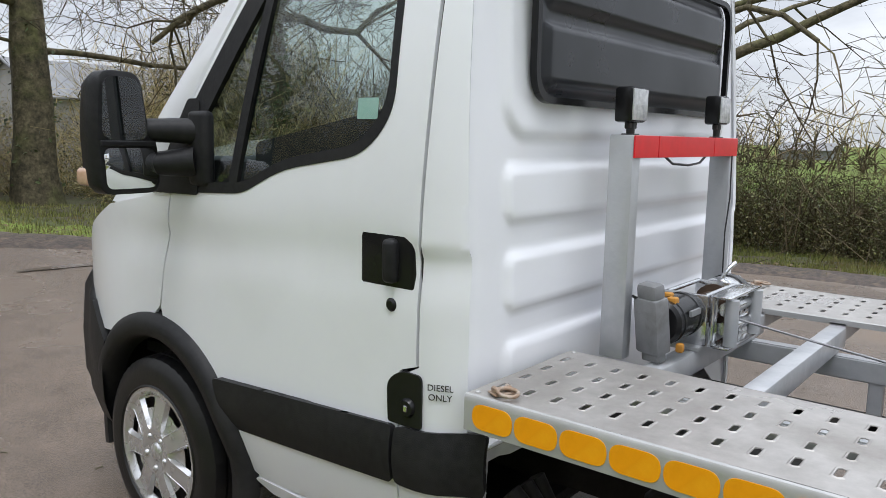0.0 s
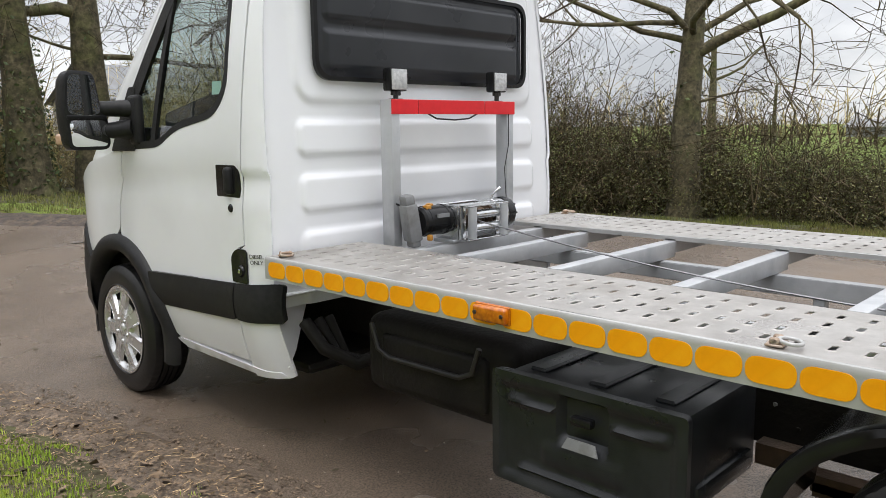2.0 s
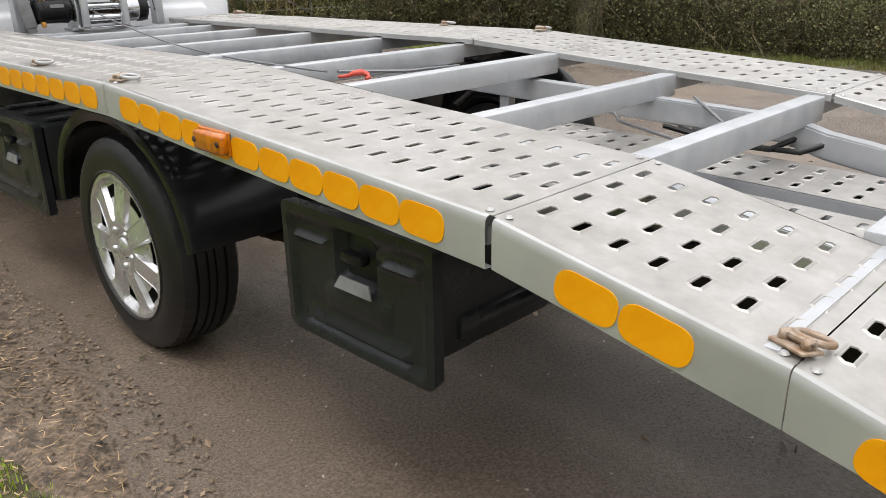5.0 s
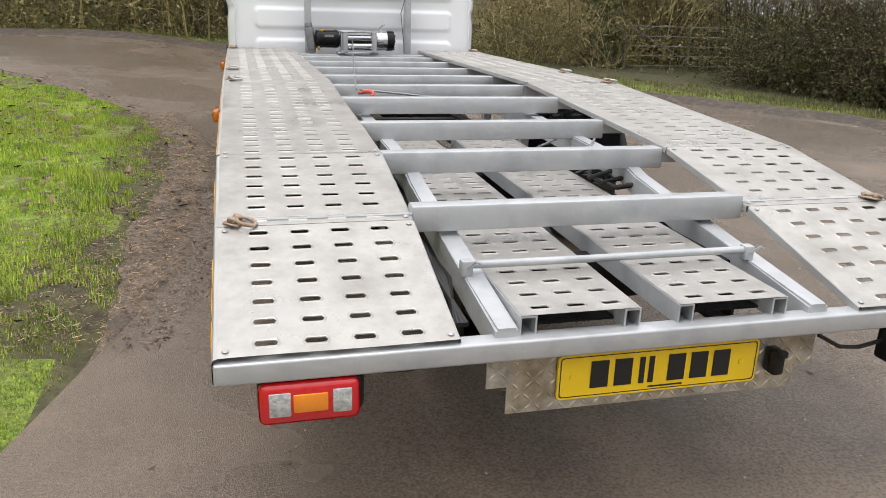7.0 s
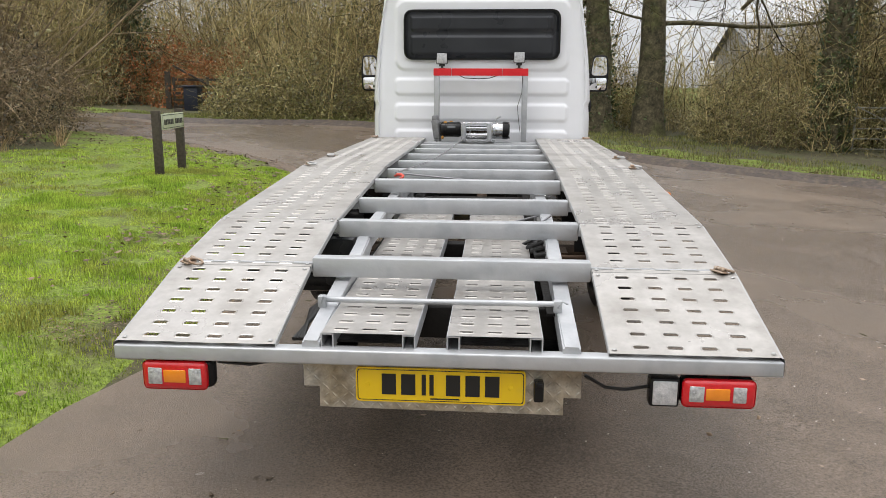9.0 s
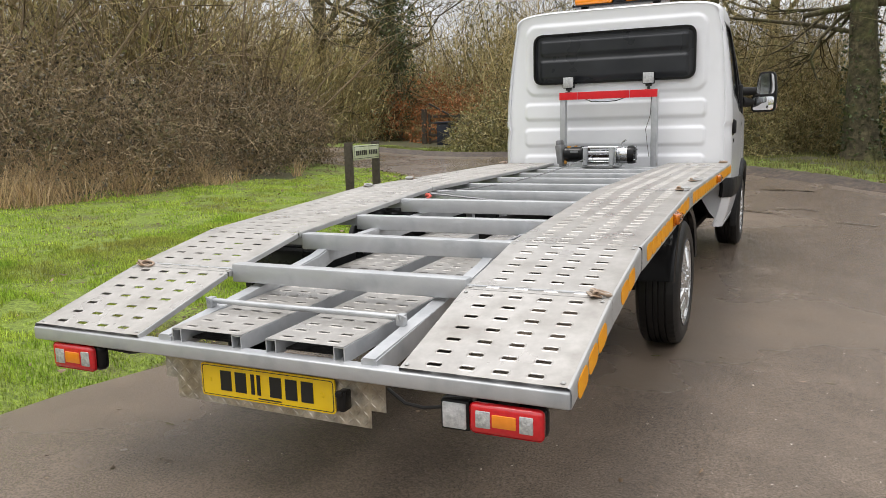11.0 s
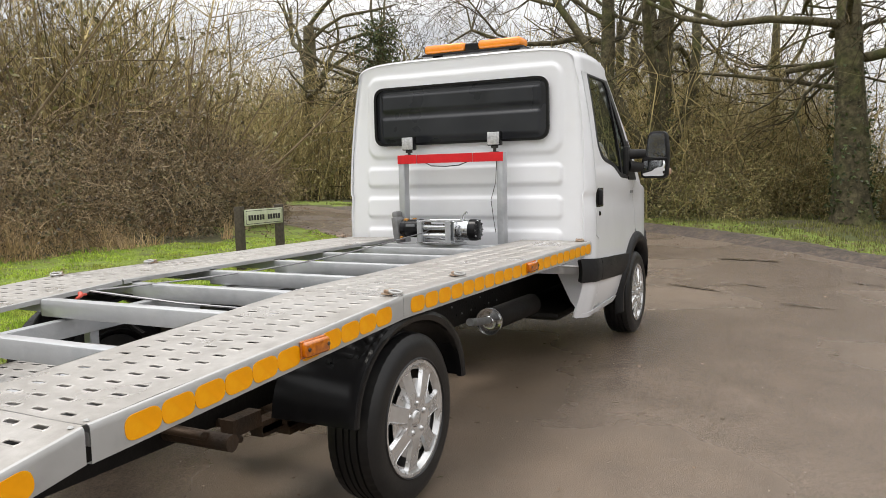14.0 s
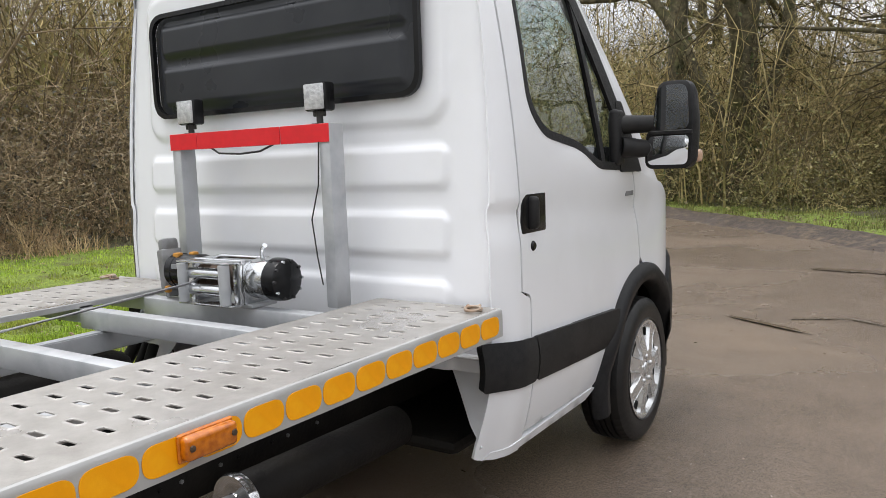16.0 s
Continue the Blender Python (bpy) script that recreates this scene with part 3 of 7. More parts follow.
def side_x(y, z):
    """Half width of the cab's side at a length and height."""
    c = 1.185 - 0.05 * max(0.0, y - 5.6)
    x = 0.998 - 0.011 * ease(c + 0.006, c - 0.022, z) * ease(c - 0.16, c - 0.03, z) * ease(6.75, 6.4, y)
    if z > 1.2:
        t = (z - 1.2) / 0.9
        x -= 0.040 * t + 0.075 * t * t
    if z < 0.56:
        x -= 0.05 * ((0.56 - z) / 0.22) ** 1.4
    if y > 6.5:
        x -= 0.34 * ((y - 6.5) / 0.8) ** 2.3
    if y < 5.1:
        k = (5.1 - y) / 0.12
        x -= 0.055 * min(1.0, k) ** 2.2 + 0.05 * max(0.0, k - 1.0)
    return x


def roof_z(y):
    return 2.195 + 0.035 * ease(4.98, 5.45, y) - 0.10 * ease(5.5, 5.95, y)


def both(build, *more):
    for s in (-1, 1):
        build(s, *more)


def quarter_edge(z):
    """Where the rear quarter ends, swept back towards its foot."""
    return 4.982 - 0.032 * ease(0.75, 0.36, z)


WINDOW_LINE = rounded([(5.225, 2.02), (5.225, 1.53), (5.32, 1.425), (5.64, 1.375), (5.82, 1.295), (6.21, 1.272), (5.675, 2.02)], [0.05, 0.12, 0.10, 0.08, 0.05, 0.02, 0.06])
DOOR_LINE = [(5.09, 2.06), (5.105, 1.3), (5.108, 0.885)] + rounded([(5.108, 0.88), (5.17, 0.87), (5.17, 0.37)], [0, 0.03, 0], 4)[1:] + \
            [(5.79, 0.365)] + [(6.322 + 0.485 * math.cos(a), 0.32 + 0.495 * math.sin(a)) for a in (radians(t) for t in range(172, 88, -7))] + \
            [(6.288, 0.86), (6.262, 0.98), (6.23, 1.12), (6.205, 1.262), (6.33, 1.262), (5.735, 2.06)]
WING_LINE = [(6.296, 0.86), (6.27, 0.98), (6.238, 1.12), (6.213, 1.262)] + [(6.34, 1.25), (6.40, 1.235), (6.62, 1.195), (6.85, 1.10), (7.0, 0.99), (7.06, 0.86), (6.95, 0.80), (6.74, 0.70)] + \
            [(6.322 + 0.485 * math.cos(a), 0.32 + 0.495 * math.sin(a)) for a in (radians(t) for t in range(52, 88, 7))]
PILLAR_LINE = [(4.97, 0.318), (4.952, 0.328)] + [(quarter_edge(z), z) for z in (0.37, 0.44, 0.52, 0.60, 0.68, 0.76, 0.86)] + [(4.982, 1.0), (4.985, 1.2), (5.03, 2.06), (5.076, 2.06), (5.095, 1.3), (5.098, 0.885)] + rounded([(5.098, 0.872), (5.163, 0.862), (5.163, 0.30)], [0, 0.03, 0], 4)[1:]


def cab_side(s):
    put = lambda d=0.0: lambda y, z: Vector((s * (side_x(y, z) + d), y, z))
    quarter = part("rear_quarter", sheet(PILLAR_LINE, [], 0.022, put(), 0.012, 0.018), WHITE, truck, smooth=50)
    door = part("cab_door", sheet(DOOR_LINE, [WINDOW_LINE], 0.06, put(), 0.02, 0.035), WHITE, truck, smooth=50)
    part("front_wing", sheet(WING_LINE, [], 0.06, put(), 0.012, 0.035), WHITE, truck, smooth=50)
    # dark backing behind the gaps
    for y, z0, z1 in ((5.10, 0.87, 2.05), (5.166, 0.36, 0.88)):
        bk = bmesh.new()
        vs = [bk.verts.new((s * (side_x(yy, z) - 0.012), yy, z)) for yy in (y - 0.02, y + 0.02) for z in np.linspace(z0, z1, 12)]
        for k in range(11):
            bk.faces.new((vs[k], vs[k + 1], vs[k + 13], vs[k + 12]))
        part("panel_gap", bk, SEAM, truck)
    bk = bmesh.new()
    vs = [bk.verts.new((s * (side_x(y, z) - 0.012), y + dd, z)) for dd in (-0.022, 0.022) for y, z in ((6.292, 0.84), (6.266, 0.98), (6.234, 1.12), (6.209, 1.26))]
    for k in range(3):
        bk.faces.new((vs[k], vs[k + 1], vs[k + 5], vs[k + 4]))
    part("panel_gap", bk, SEAM, truck)
    # sill under the door
    sill = [(4.985, 0.316), (5.02, 0.312), (5.75, 0.318), (5.83, 0.352), (5.80, 0.362), (5.2, 0.346), (5.0, 0.342)]
    part("sill", sheet(sill, [], 0.06, put(0.004), 0.03, 0.05), WHITE, truck, smooth=40)
    # window frame, panes and divider
    inner = [((y - 5.62) * 0.962 + 5.617, (z - 1.65) * 0.947 + 1.652) for y, z in WINDOW_LINE]
    outer = rounded([(5.212, 2.03), (5.212, 1.515), (5.312, 1.41), (5.64, 1.36), (5.82, 1.28), (6.322, 1.258), (5.722, 2.045)], [0.05, 0.12, 0.10, 0.08, 0.05, 0.01, 0.05])
    part("window_frame", sheet(outer, [inner], 0.06, put(0.002), 0.016, 0.035), TRIM, door, "black rubber window frame", smooth=40)
    pane = part("window_pane", sheet(inner, [], 0.09, put(-0.012), 0.0, 0.05), WINDOW, door, "tinted side window reflecting bare trees", smooth=180)
    pane.visible_shadow = False
    part("window_divider", sheet([(5.892, 1.30), (5.852, 1.30), (5.705, 1.99), (5.742, 1.99)], [], 0.08, put(0.0), 0.014, 0.06), TRIM, door, smooth=40)
    corner = rounded([(6.315, 1.258), (6.05, 1.262), (6.045, 1.45), (6.06, 1.57), (6.125, 1.57)], 0.015)
    part("mirror_mount", sheet(corner, [], 0.04, put(0.006), 0.022, 0.03), TRIM, door, "black triangular mirror mount", smooth=40)
    part("door_card", solid_box((s * 0.905 - 0.014, 5.12, 0.66), (s * 0.905 + 0.014, 6.2, 1.375), 0.01), SEATGREY, door, "dark inner door lining", smooth=40)
    # left door only: added dark sheet behind the glass, its top edge falling forwards
    if s < 0:
        lining = rounded([(5.215, 1.38), (5.80, 1.30), (5.80, 1.435), (5.45, 1.50), (5.215, 1.545)], 0.02)
        part("inner_lining", slab(lining, lambda y, z, w: Vector((s * (side_x(y, z) - 0.03 - 0.02 * w), y, z)), 0), SEATGREY, door, "dark sheet added behind the lower glass")
    # waist trim strips
    def strip(line, name, parent):
        bm = sheet(rounded(line, 0.018), [], 0.05, lambda y, z: Vector((s * (side_x(y, z) + 0.030 - 0.012 * ((z - 0.645) / 0.08) ** 2), y, z)), 0.03, 0.03)
        part(name, bm, TRIM, parent, "textured black plastic rub strip", smooth=45)
    strip([(5.172, 0.722), (5.172, 0.562), (5.90, 0.518), (5.955, 0.68)], "rub_strip", door)
    strip([(4.925, 0.735), (4.925, 0.568), (5.162, 0.564), (5.162, 0.722)], "rub_strip", quarter)
    # door handle
    hd = bmesh.new()
    box(hd, (s * (side_x(5.2, 1.12) - 0.01) - 0.016, 5.116, 1.072), (s * (side_x(5.2, 1.12) - 0.01) + 0.016, 5.312, 1.222), 0.012, 3)
    handle = part("door_handle", hd, GLOSSBLACK, door, "black plastic door handle recess", smooth=40)
    gp = solid_box((s * 1.0 - 0.02, 5.172, 1.09), (s * 1.0 + 0.02, 5.217, 1.205), 0.016, 3)
    part("grip", gp, TRIM, handle, smooth=40)
    lk = bmesh.new()
    lathe(lk, [(0.0, 0.012), (0.012, 0.012), (0.018, 0.006), (0.018, -0.01)], pose(s * 0.992, 5.195, 1.033, 0, 90 * s, 0), 16)
    part("lock_barrel", lk, GLOSSBLACK, door, smooth=40)
    # wheel arch flare
    fl = bmesh.new()
    rows = []
    for t in range(-12, 193, 6):
        a = radians(t)
        row = []
        for r, d in ((0.405, -0.05), (0.415, 0.012), (0.43, 0.034), (0.47, 0.036), (0.500, 0.012), (0.503, -0.02)):
            y, z = 6.322 + r * math.cos(a) * 1.0, 0.318 + r * math.sin(a) * 1.02
            row.append(fl.verts.new((s * (side_x(min(y, 6.85), max(z, 0.4)) + d), y, z)))
        rows.append(row)
    for a, b in zip(rows, rows[1:]):
        ring_faces(fl, a, b, False)
    part("wheel_arch_flare", fl, TRIM, truck, "black plastic wheel arch flare", smooth=60)
    # inner arch
    ia = bmesh.new()
    rows = []
    for t in range(-10, 191, 10):
        a = radians(t)
        rows.append([ia.verts.new((s * x, 6.322 + 0.43 * math.cos(a), 0.345 + 0.43 * math.sin(a))) for x in (0.955, 0.6)])
    for a, b in zip(rows, rows[1:]):
        ring_faces(ia, a, b, False)
    ia.faces.new([r[1] for r in rows])
    part("arch_liner", ia, UNDER, truck)


both(cab_side)


def pad(x, z, x1, z0, z1, soft, r=0.035):
    """One inside a rounded rectangle, nought outside, with a rim of some softness."""
    u, v = abs(x) - x1 + r, abs(z - (z0 + z1) / 2) - (z1 - z0) / 2 + r
    d = math.hypot(max(u, 0.0), max(v, 0.0)) + min(max(u, v), 0.0) - r
    return ease(soft, -soft, d)


def corner_x(z):
    return side_x(4.983 + 0.048 * max(0.0, min(1.0, (z - 1.2) / 0.86)), z) - 0.002


def rear_place(x, z):
    y = 4.985 + 0.045 * ease(0.85, 2.05, z)
    lift = 0.015 * max(pad(x, z, 0.785, 1.247, 1.387, 0.012), pad(x, z, 0.785, 1.012, 1.16, 0.012), pad(x, z, 0.785, 0.60, 0.925, 0.012), pad(x, z, 0.78, 1.468, 2.08, 0.016, 0.09))
    over = max(0.0, abs(x) - (corner_x(z) - 0.05))
    y = y - lift + 0.010 * (over / 0.05) ** 2
    return Vector((x, y, z))


def upper_section(y):
    """Half a cross section of the roof at a length, from the side's top edge to the middle."""
    x0, z0, top = side_x(y, 2.05) + 0.004, 2.05, roof_z(y)
    return [(x0 * math.cos(a) ** 0.35 if a < math.pi / 2 - 1e-6 else 0.0, z0 + (top - z0) * math.sin(a) ** 0.55) for a in (math.pi / 2 * k / 12 for k in range(13))]


half_back = [(corner_x(z), z) for z in (0.62, 0.9, 1.2, 1.35, 1.5, 1.65, 1.8, 1.93, 2.03)] + [(upper_section(5.036)[0][0] - 0.002, 2.05)] + [(x - 0.004, z - 0.004) for x, z in upper_section(5.036)[1:-1]]
back = half_back + [(0, roof_z(5.036) - 0.004)] + [(-x, z) for x, z in half_back[::-1]]
part("cab_back_wall", sheet(back, [], 0.0125, rear_place, 0.0, 0.03), WHITE, truck, "white pressed-steel cab back with horizontal ribs", smooth=180)


def panel_place(x, z):
    y = rear_place(0, 1.75).y - 0.012
    y -= 0.006 * pad(x, z, 0.672, 1.574, 1.968, 0.012, 0.06)
    y -= 0.017 * max(pad(x, z, 0.632, 1.813, 1.935, 0.0045, 0.012), pad(x, z, 0.632, 1.605, 1.764, 0.0045, 0.012))
    y += 0.004 * noise.noise((x * 3, z * 3, 0))
    return Vector((x, y, z))


part("rear_window_blank", sheet(rect(-0.692, 1.565, 0.692, 1.982, 0.085, 7), [], 0.0115, panel_place, 0.0, 0.025), PANELBLACK, truck, "moulded black panel closing the rear window", smooth=180)
seal = rect(-0.703, 1.555, 0.703, 1.994, 0.09, 7)
part("window_seal", sheet(seal, [rect(-0.684, 1.573, 0.684, 1.976, 0.08, 7)], 0.05, lambda x, z: Vector((x, rear_place(0, 1.75).y - 0.02, z)), 0.02, 0.04), GLOSSBLACK, truck, smooth=40)


rf, rows = bmesh.new(), []
for y in [5.024, 5.028, 5.036, 5.05, 5.07] + list(np.linspace(5.10, 5.72, 14)):
    k = 0.022 * (1 - math.sqrt(1 - ((5.05 - y) / 0.027) ** 2)) if y < 5.05 else 0.0
    half = [(x * (1 - k), z - k * max(0.0, (z - 2.05) / 0.15)) for x, z in upper_section(max(y, 5.036))]
    foot = 1.94 if y < 5.06 else 2.015
    half = [(side_x(max(y, 5.036), foot) + 0.003, foot)] + half
    rows.append([rf.verts.new((-x, y, z)) for x, z in half] + [rf.verts.new((x, y, z)) for x, z in half[-2::-1]])
for a, b in zip(rows, rows[1:]):
    ring_faces(rf, a, b, False)
part("cab_roof", rf, WHITE, truck, smooth=180)

# windscreen pillars, screen, bonnet and front
ws = []
for k in range(9):
    t = k / 8
    ws.append((5.72 + 0.92 * t, 2.15 - 0.96 * t))
sc, rows = bmesh.new(), []
for y, z in ws:
    h = side_x(min(y, 6.5), z) - 0.07
    rows.append([sc.verts.new((h * u, y + 0.18 * (1 - u * u), z + 0.02 * (1 - u * u))) for u in np.linspace(-1, 1, 13)])
for a, b in zip(rows, rows[1:]):
    ring_faces(sc, a, b, False)
screen = part("windscreen", sc, WINDOW, truck, smooth=180)
screen.visible_shadow = False


def front_pillar(s):
    bm = bmesh.new()
    rows = []
    for y, z in [(5.5, 2.11)] + ws:
        h = side_x(min(y, 6.5), z)
        rows.append([bm.verts.new(v) for v in ((s * (h - 0.014), min(5.745 + (2.06 - z) * 0.746, y - 0.02), z - 0.004), (s * (h - 0.004), min(5.76 + (2.06 - z) * 0.746, y - 0.01), z), (s * (h - 0.03), y + 0.01, z + 0.012), (s * (h - 0.09), y + 0.035, z), (s * (h - 0.07), y - 0.05, z - 0.05))])
    for a, b in zip(rows, rows[1:]):
        ring_faces(bm, a, b)
    part("windscreen_pillar", bm, WHITE, truck, smooth=50)


both(front_pillar)
bn, rows = bmesh.new(), []
for t in np.linspace(0, 1, 10):
    y = 6.6 + 0.62 * t
    z = 1.21 - 0.05 * t - 0.20 * t * t
    h = side_x(y, 1.15) + 0.0
    rows.append([bn.verts.new((h * u, y + 0.12 * (1 - u * u) * t, z + 0.035 * (1 - u * u) - 0.10 * max(0, abs(u) - 0.85) / 0.15 * (0.3 + t))) for u in np.linspace(-1, 1, 15)])
for a, b in zip(rows, rows[1:]):
    ring_faces(bn, a, b, False)
part("bonnet", bn, WHITE, truck, smooth=180)
bp, rows = bmesh.new(), []
for z, grow in ((0.92, -0.06), (0.86, -0.01), (0.80, 0.02), (0.6, 0.035), (0.42, 0.03), (0.33, 0.0), (0.30, -0.05)):
    row = []
    for y in (6.69, 6.76, 6.84, 6.92, 7.0, 7.08):
        row.append(Vector((-(side_x(y, 0.7) + grow), y, z)))
    for a in range(12, 169, 12):
        row.append(Vector((-(side_x(7.08, 0.7) + grow) * math.cos(radians(a)), 7.10 + (0.20 + grow) * math.sin(radians(a)) ** 0.7, z)))
    row += [Vector((-v.x, v.y, v.z)) for v in row[:6][::-1]]
    if z > 0.75:
        row = [Vector((v.x, v.y, z if v.y > 6.9 or abs(v.x) < 0.8 else min(z, 0.66 + (v.y - 6.69) * 0.9))) for v in row]
    rows.append([bp.verts.new(v) for v in row])
for a, b in zip(rows, rows[1:]):
    ring_faces(bp, a, b, False)
part("front_bumper", bp, TRIM, truck, "dark grey textured plastic bumper", smooth=50)

# inside the cab
part("cab_floor", solid_box((-0.88, 5.06, 0.62), (0.88, 6.6, 0.66)), SEATGREY, truck)
part("rear_lining", solid_box((-0.80, 5.048, 0.66), (0.80, 5.062, 2.0), 0.005), SEATGREY, truck, "dark cab rear lining")
part("headlining", solid_box((-0.80, 5.06, 2.06), (0.80, 5.6, 2.075), 0.005), SEATGREY, truck)
part("dashboard", solid_box((-0.86, 6.0, 0.9), (0.86, 6.5, 1.375), 0.09, 3), DASH, truck, smooth=40)
for x in (-0.5, 0.5):
    w = 0.40 if x < 0 else 0.25
    st = bmesh.new()
    box(st, (x - w, 5.25, 0.72), (x + w, 5.75, 0.92), 0.05)
    box(st, (x - w, 5.10, 0.85), (x + w, 5.24, 1.45), 0.05)
    box(st, (x - 0.13, 5.12, 1.46), (x + 0.13, 5.21, 1.66), 0.04)
    part("cab_seat", st, SEATGREY, truck, smooth=40)
sw = bmesh.new()
m_wheel = pose(0.42, 5.98, 1.24, 55, 0, 0)
lathe(sw, [(0.20 + 0.016 * math.cos(a), 0.016 * math.sin(a)) for a in (2 * math.pi * k / 8 for k in range(8))], m_wheel, 32, True)
lathe(sw, [(0.0, 0.02), (0.06, 0.015), (0.07, -0.03)], m_wheel, 16)
for k in (0, 2.1, 4.2):
    pipe(sw, [m_wheel @ Vector((0.05 * math.sin(k), 0.05 * math.cos(k), -0.01)), m_wheel @ Vector((0.2 * math.sin(k), 0.2 * math.cos(k), 0))], 0.014, 6)
part("steering_wheel", sw, GLOSSBLACK, truck, smooth=50)
part("window_label", sheet(rect(5.285, 1.505, 5.36, 1.56, 0.004, 2), [], 0.03, lambda y, z: Vector((-side_x(y, z) + 0.016, y, z))), PAPER, truck, "small pale green paper label in the window")

# mirrors
def door_mirror(s):
    bm = bmesh.new()
    m = pose(s * 1.2, 6.17, 1.455, 0, 0, -8 * s)
    rows = []
    outline = rounded([(-0.12, -0.185), (0.095, -0.185), (0.104, 0.02), (0.088, 0.185), (-0.055, 0.185), (-0.082, 0.0), (-0.112, -0.035)], 0.045, 5)
    for d, k in ((-0.055, 0.96), (-0.05, 1.0), (0.0, 1.0), (0.04, 0.9), (0.06, 0.65), (0.068, 0.0)):
        rows.append([bm.verts.new(m @ Vector((s * u * k, d, v * k))) for u, v in outline])
    for a, b in zip(rows, rows[1:]):
        ring_faces(bm, a, b)
    bm.faces.new(rows[0])
    bmesh.ops.remove_doubles(bm, verts=bm.verts[:], dist=0.0005)
    house = part("door_mirror", bm, TRIM, truck, "black two-part towing door mirror", smooth=45)
    part("mirror_glass", slab(rounded([(-0.075, -0.02), (0.09, -0.02), (0.078, 0.168), (-0.048, 0.168)], 0.04, 5), lambda u, v, w: m @ Vector((s * u, -0.0565 - 0.003 * w, v)), 0), MIRROR, house)
    part("mirror_glass", sheet(rounded([(-0.103, -0.168), (0.08, -0.168), (0.088, -0.045), (-0.098, -0.045)], 0.028, 5), [], 0.02, lambda u, v: m @ Vector((s * u, -0.0565 - 0.012 * (1 - (u / 0.1) ** 2 * 0.5 - ((v + 0.106) / 0.062) ** 2 * 0.5), v)), edge=0.01), MIRROR, house, "convex wide-angle glass", smooth=180)
    part("mirror_bar", solid_box((-0.095, -0.064, -0.04), (0.10, -0.052, -0.022), 0.003, 1, m), TRIM, house)
    arm = bmesh.new()
    pipe(arm, [(s * 0.95, 6.05, 1.462), (s * 1.03, 6.10, 1.466), (s * 1.135, 6.18, 1.465)], [0.046, 0.040, 0.036], 12)
    pipe(arm, [(s * 0.99, 6.06, 1.37), (s * 1.05, 6.12, 1.362), (s * 1.13, 6.18, 1.36)], [0.05, 0.042, 0.03], 12)
    box(arm, (s * 0.985 - 0.022, 5.99, 1.29), (s * 0.985 + 0.022, 6.09, 1.53), 0.018, 3)
    part("mirror_arm", arm, TRIM, house, smooth=45)
    part("turn_signal", solid_box((-0.016, -0.028, -0.16), (0.016, 0.028, -0.105), 0.014, 3, m @ pose(s * 0.082, 0.04, 0.0)), PEACH, house, "amber indicator lens", smooth=50)


both(door_mirror)

# fuel filler, diesel lettering
part("fuel_recess", sheet(rounded([(5.082, 0.725), (5.195, 0.725), (5.20, 0.835), (5.155, 0.868), (5.082, 0.868)], [0.01, 0.01, 0.04, 0.03, 0.02]), [], 0.03, lambda y, z: Vector((-(side_x(y, z) + 0.009 - 0.004 * ease(0.06, 0.04, math.hypot((y - 5.14) * 1.2, z - 0.795))), y, z)), 0.006, 0.02), GLOSSBLACK, truck, "black fuel filler recess", smooth=40)
fc = bmesh.new()
lathe(fc, [(0.0, 0.014), (0.02, 0.014), (0.026, 0.006), (0.027, -0.03)], pose(-1.0, 5.128, 0.775, 0, -90, 0), 18)
part("fuel_cap", fc, GLOSSBLACK, truck, smooth=40)
part("fuel_lock", solid_box((-1.0175, 5.122, 0.766), (-1.011, 5.134, 0.784), 0.003), CHROME, truck, "small chrome lock")


def lettering(text, size, m, mat, parent, extrude=0.0006):
    cu = bpy.data.curves.new("lettering", "FONT")
    cu.body, cu.size, cu.align_x, cu.align_y, cu.extrude = text, size, "CENTER", "CENTER", extrude
    tmp = bpy.data.objects.new("lettering", cu)
    scene.collection.objects.link(tmp)
    bpy.context.view_layer.update()
    me = bpy.data.meshes.new_from_object(tmp.evaluated_get(bpy.context.evaluated_depsgraph_get()))
    bpy.data.objects.remove(tmp)
    me.transform(m)
    me.materials.clear()
    return link_mesh("lettering", me, mat, parent)


for text, z in (("DIESEL", 0.842), ("ONLY", 0.817)):
    tilt = math.degrees(math.atan2(side_x(5.055, 0.8) - side_x(5.015, 0.8), 0.04))
    lettering(text, 0.023, pose(-side_x(5.036, z) - 0.003, 5.036, z, 90, 0, -90 + tilt), INK, truck)
part("badge_mark", solid_box((side_x(6.15, 1.16) - 0.002, 6.11, 1.155), (side_x(6.15, 1.16) + 0.003, 6.20, 1.175)), GREYBOX, truck, "small grey badge bar")

# beacon bar
bb = part("beacon_bar", solid_box((-0.42, 5.24, 2.245), (0.42, 5.40, 2.262), 0.006), GLOSSBLACK, truck, "amber roof beacon bar")
for x0, x1 in ((-0.40, -0.055), (0.055, 0.40)):
    part("beacon_lens", solid_box((x0, 5.235, 2.262), (x1, 5.405, 2.33), 0.024, 3), BEACON, bb, "orange beacon lens", smooth=50)
part("beacon_centre", solid_box((-0.055, 5.25, 2.26), (0.055, 5.39, 2.318), 0.01), GLOSSBLACK, bb)
for x in (-0.32, 0.32):
    part("beacon_foot", solid_box((x - 0.03, 5.29, 2.19), (x + 0.03, 5.35, 2.246)), GLOSSBLACK, bb)

# the cab rides on its rubber mounts, a little above the frame
for ob in truck.children:
    ob.location.z += 0.03

# ---- wheels ----


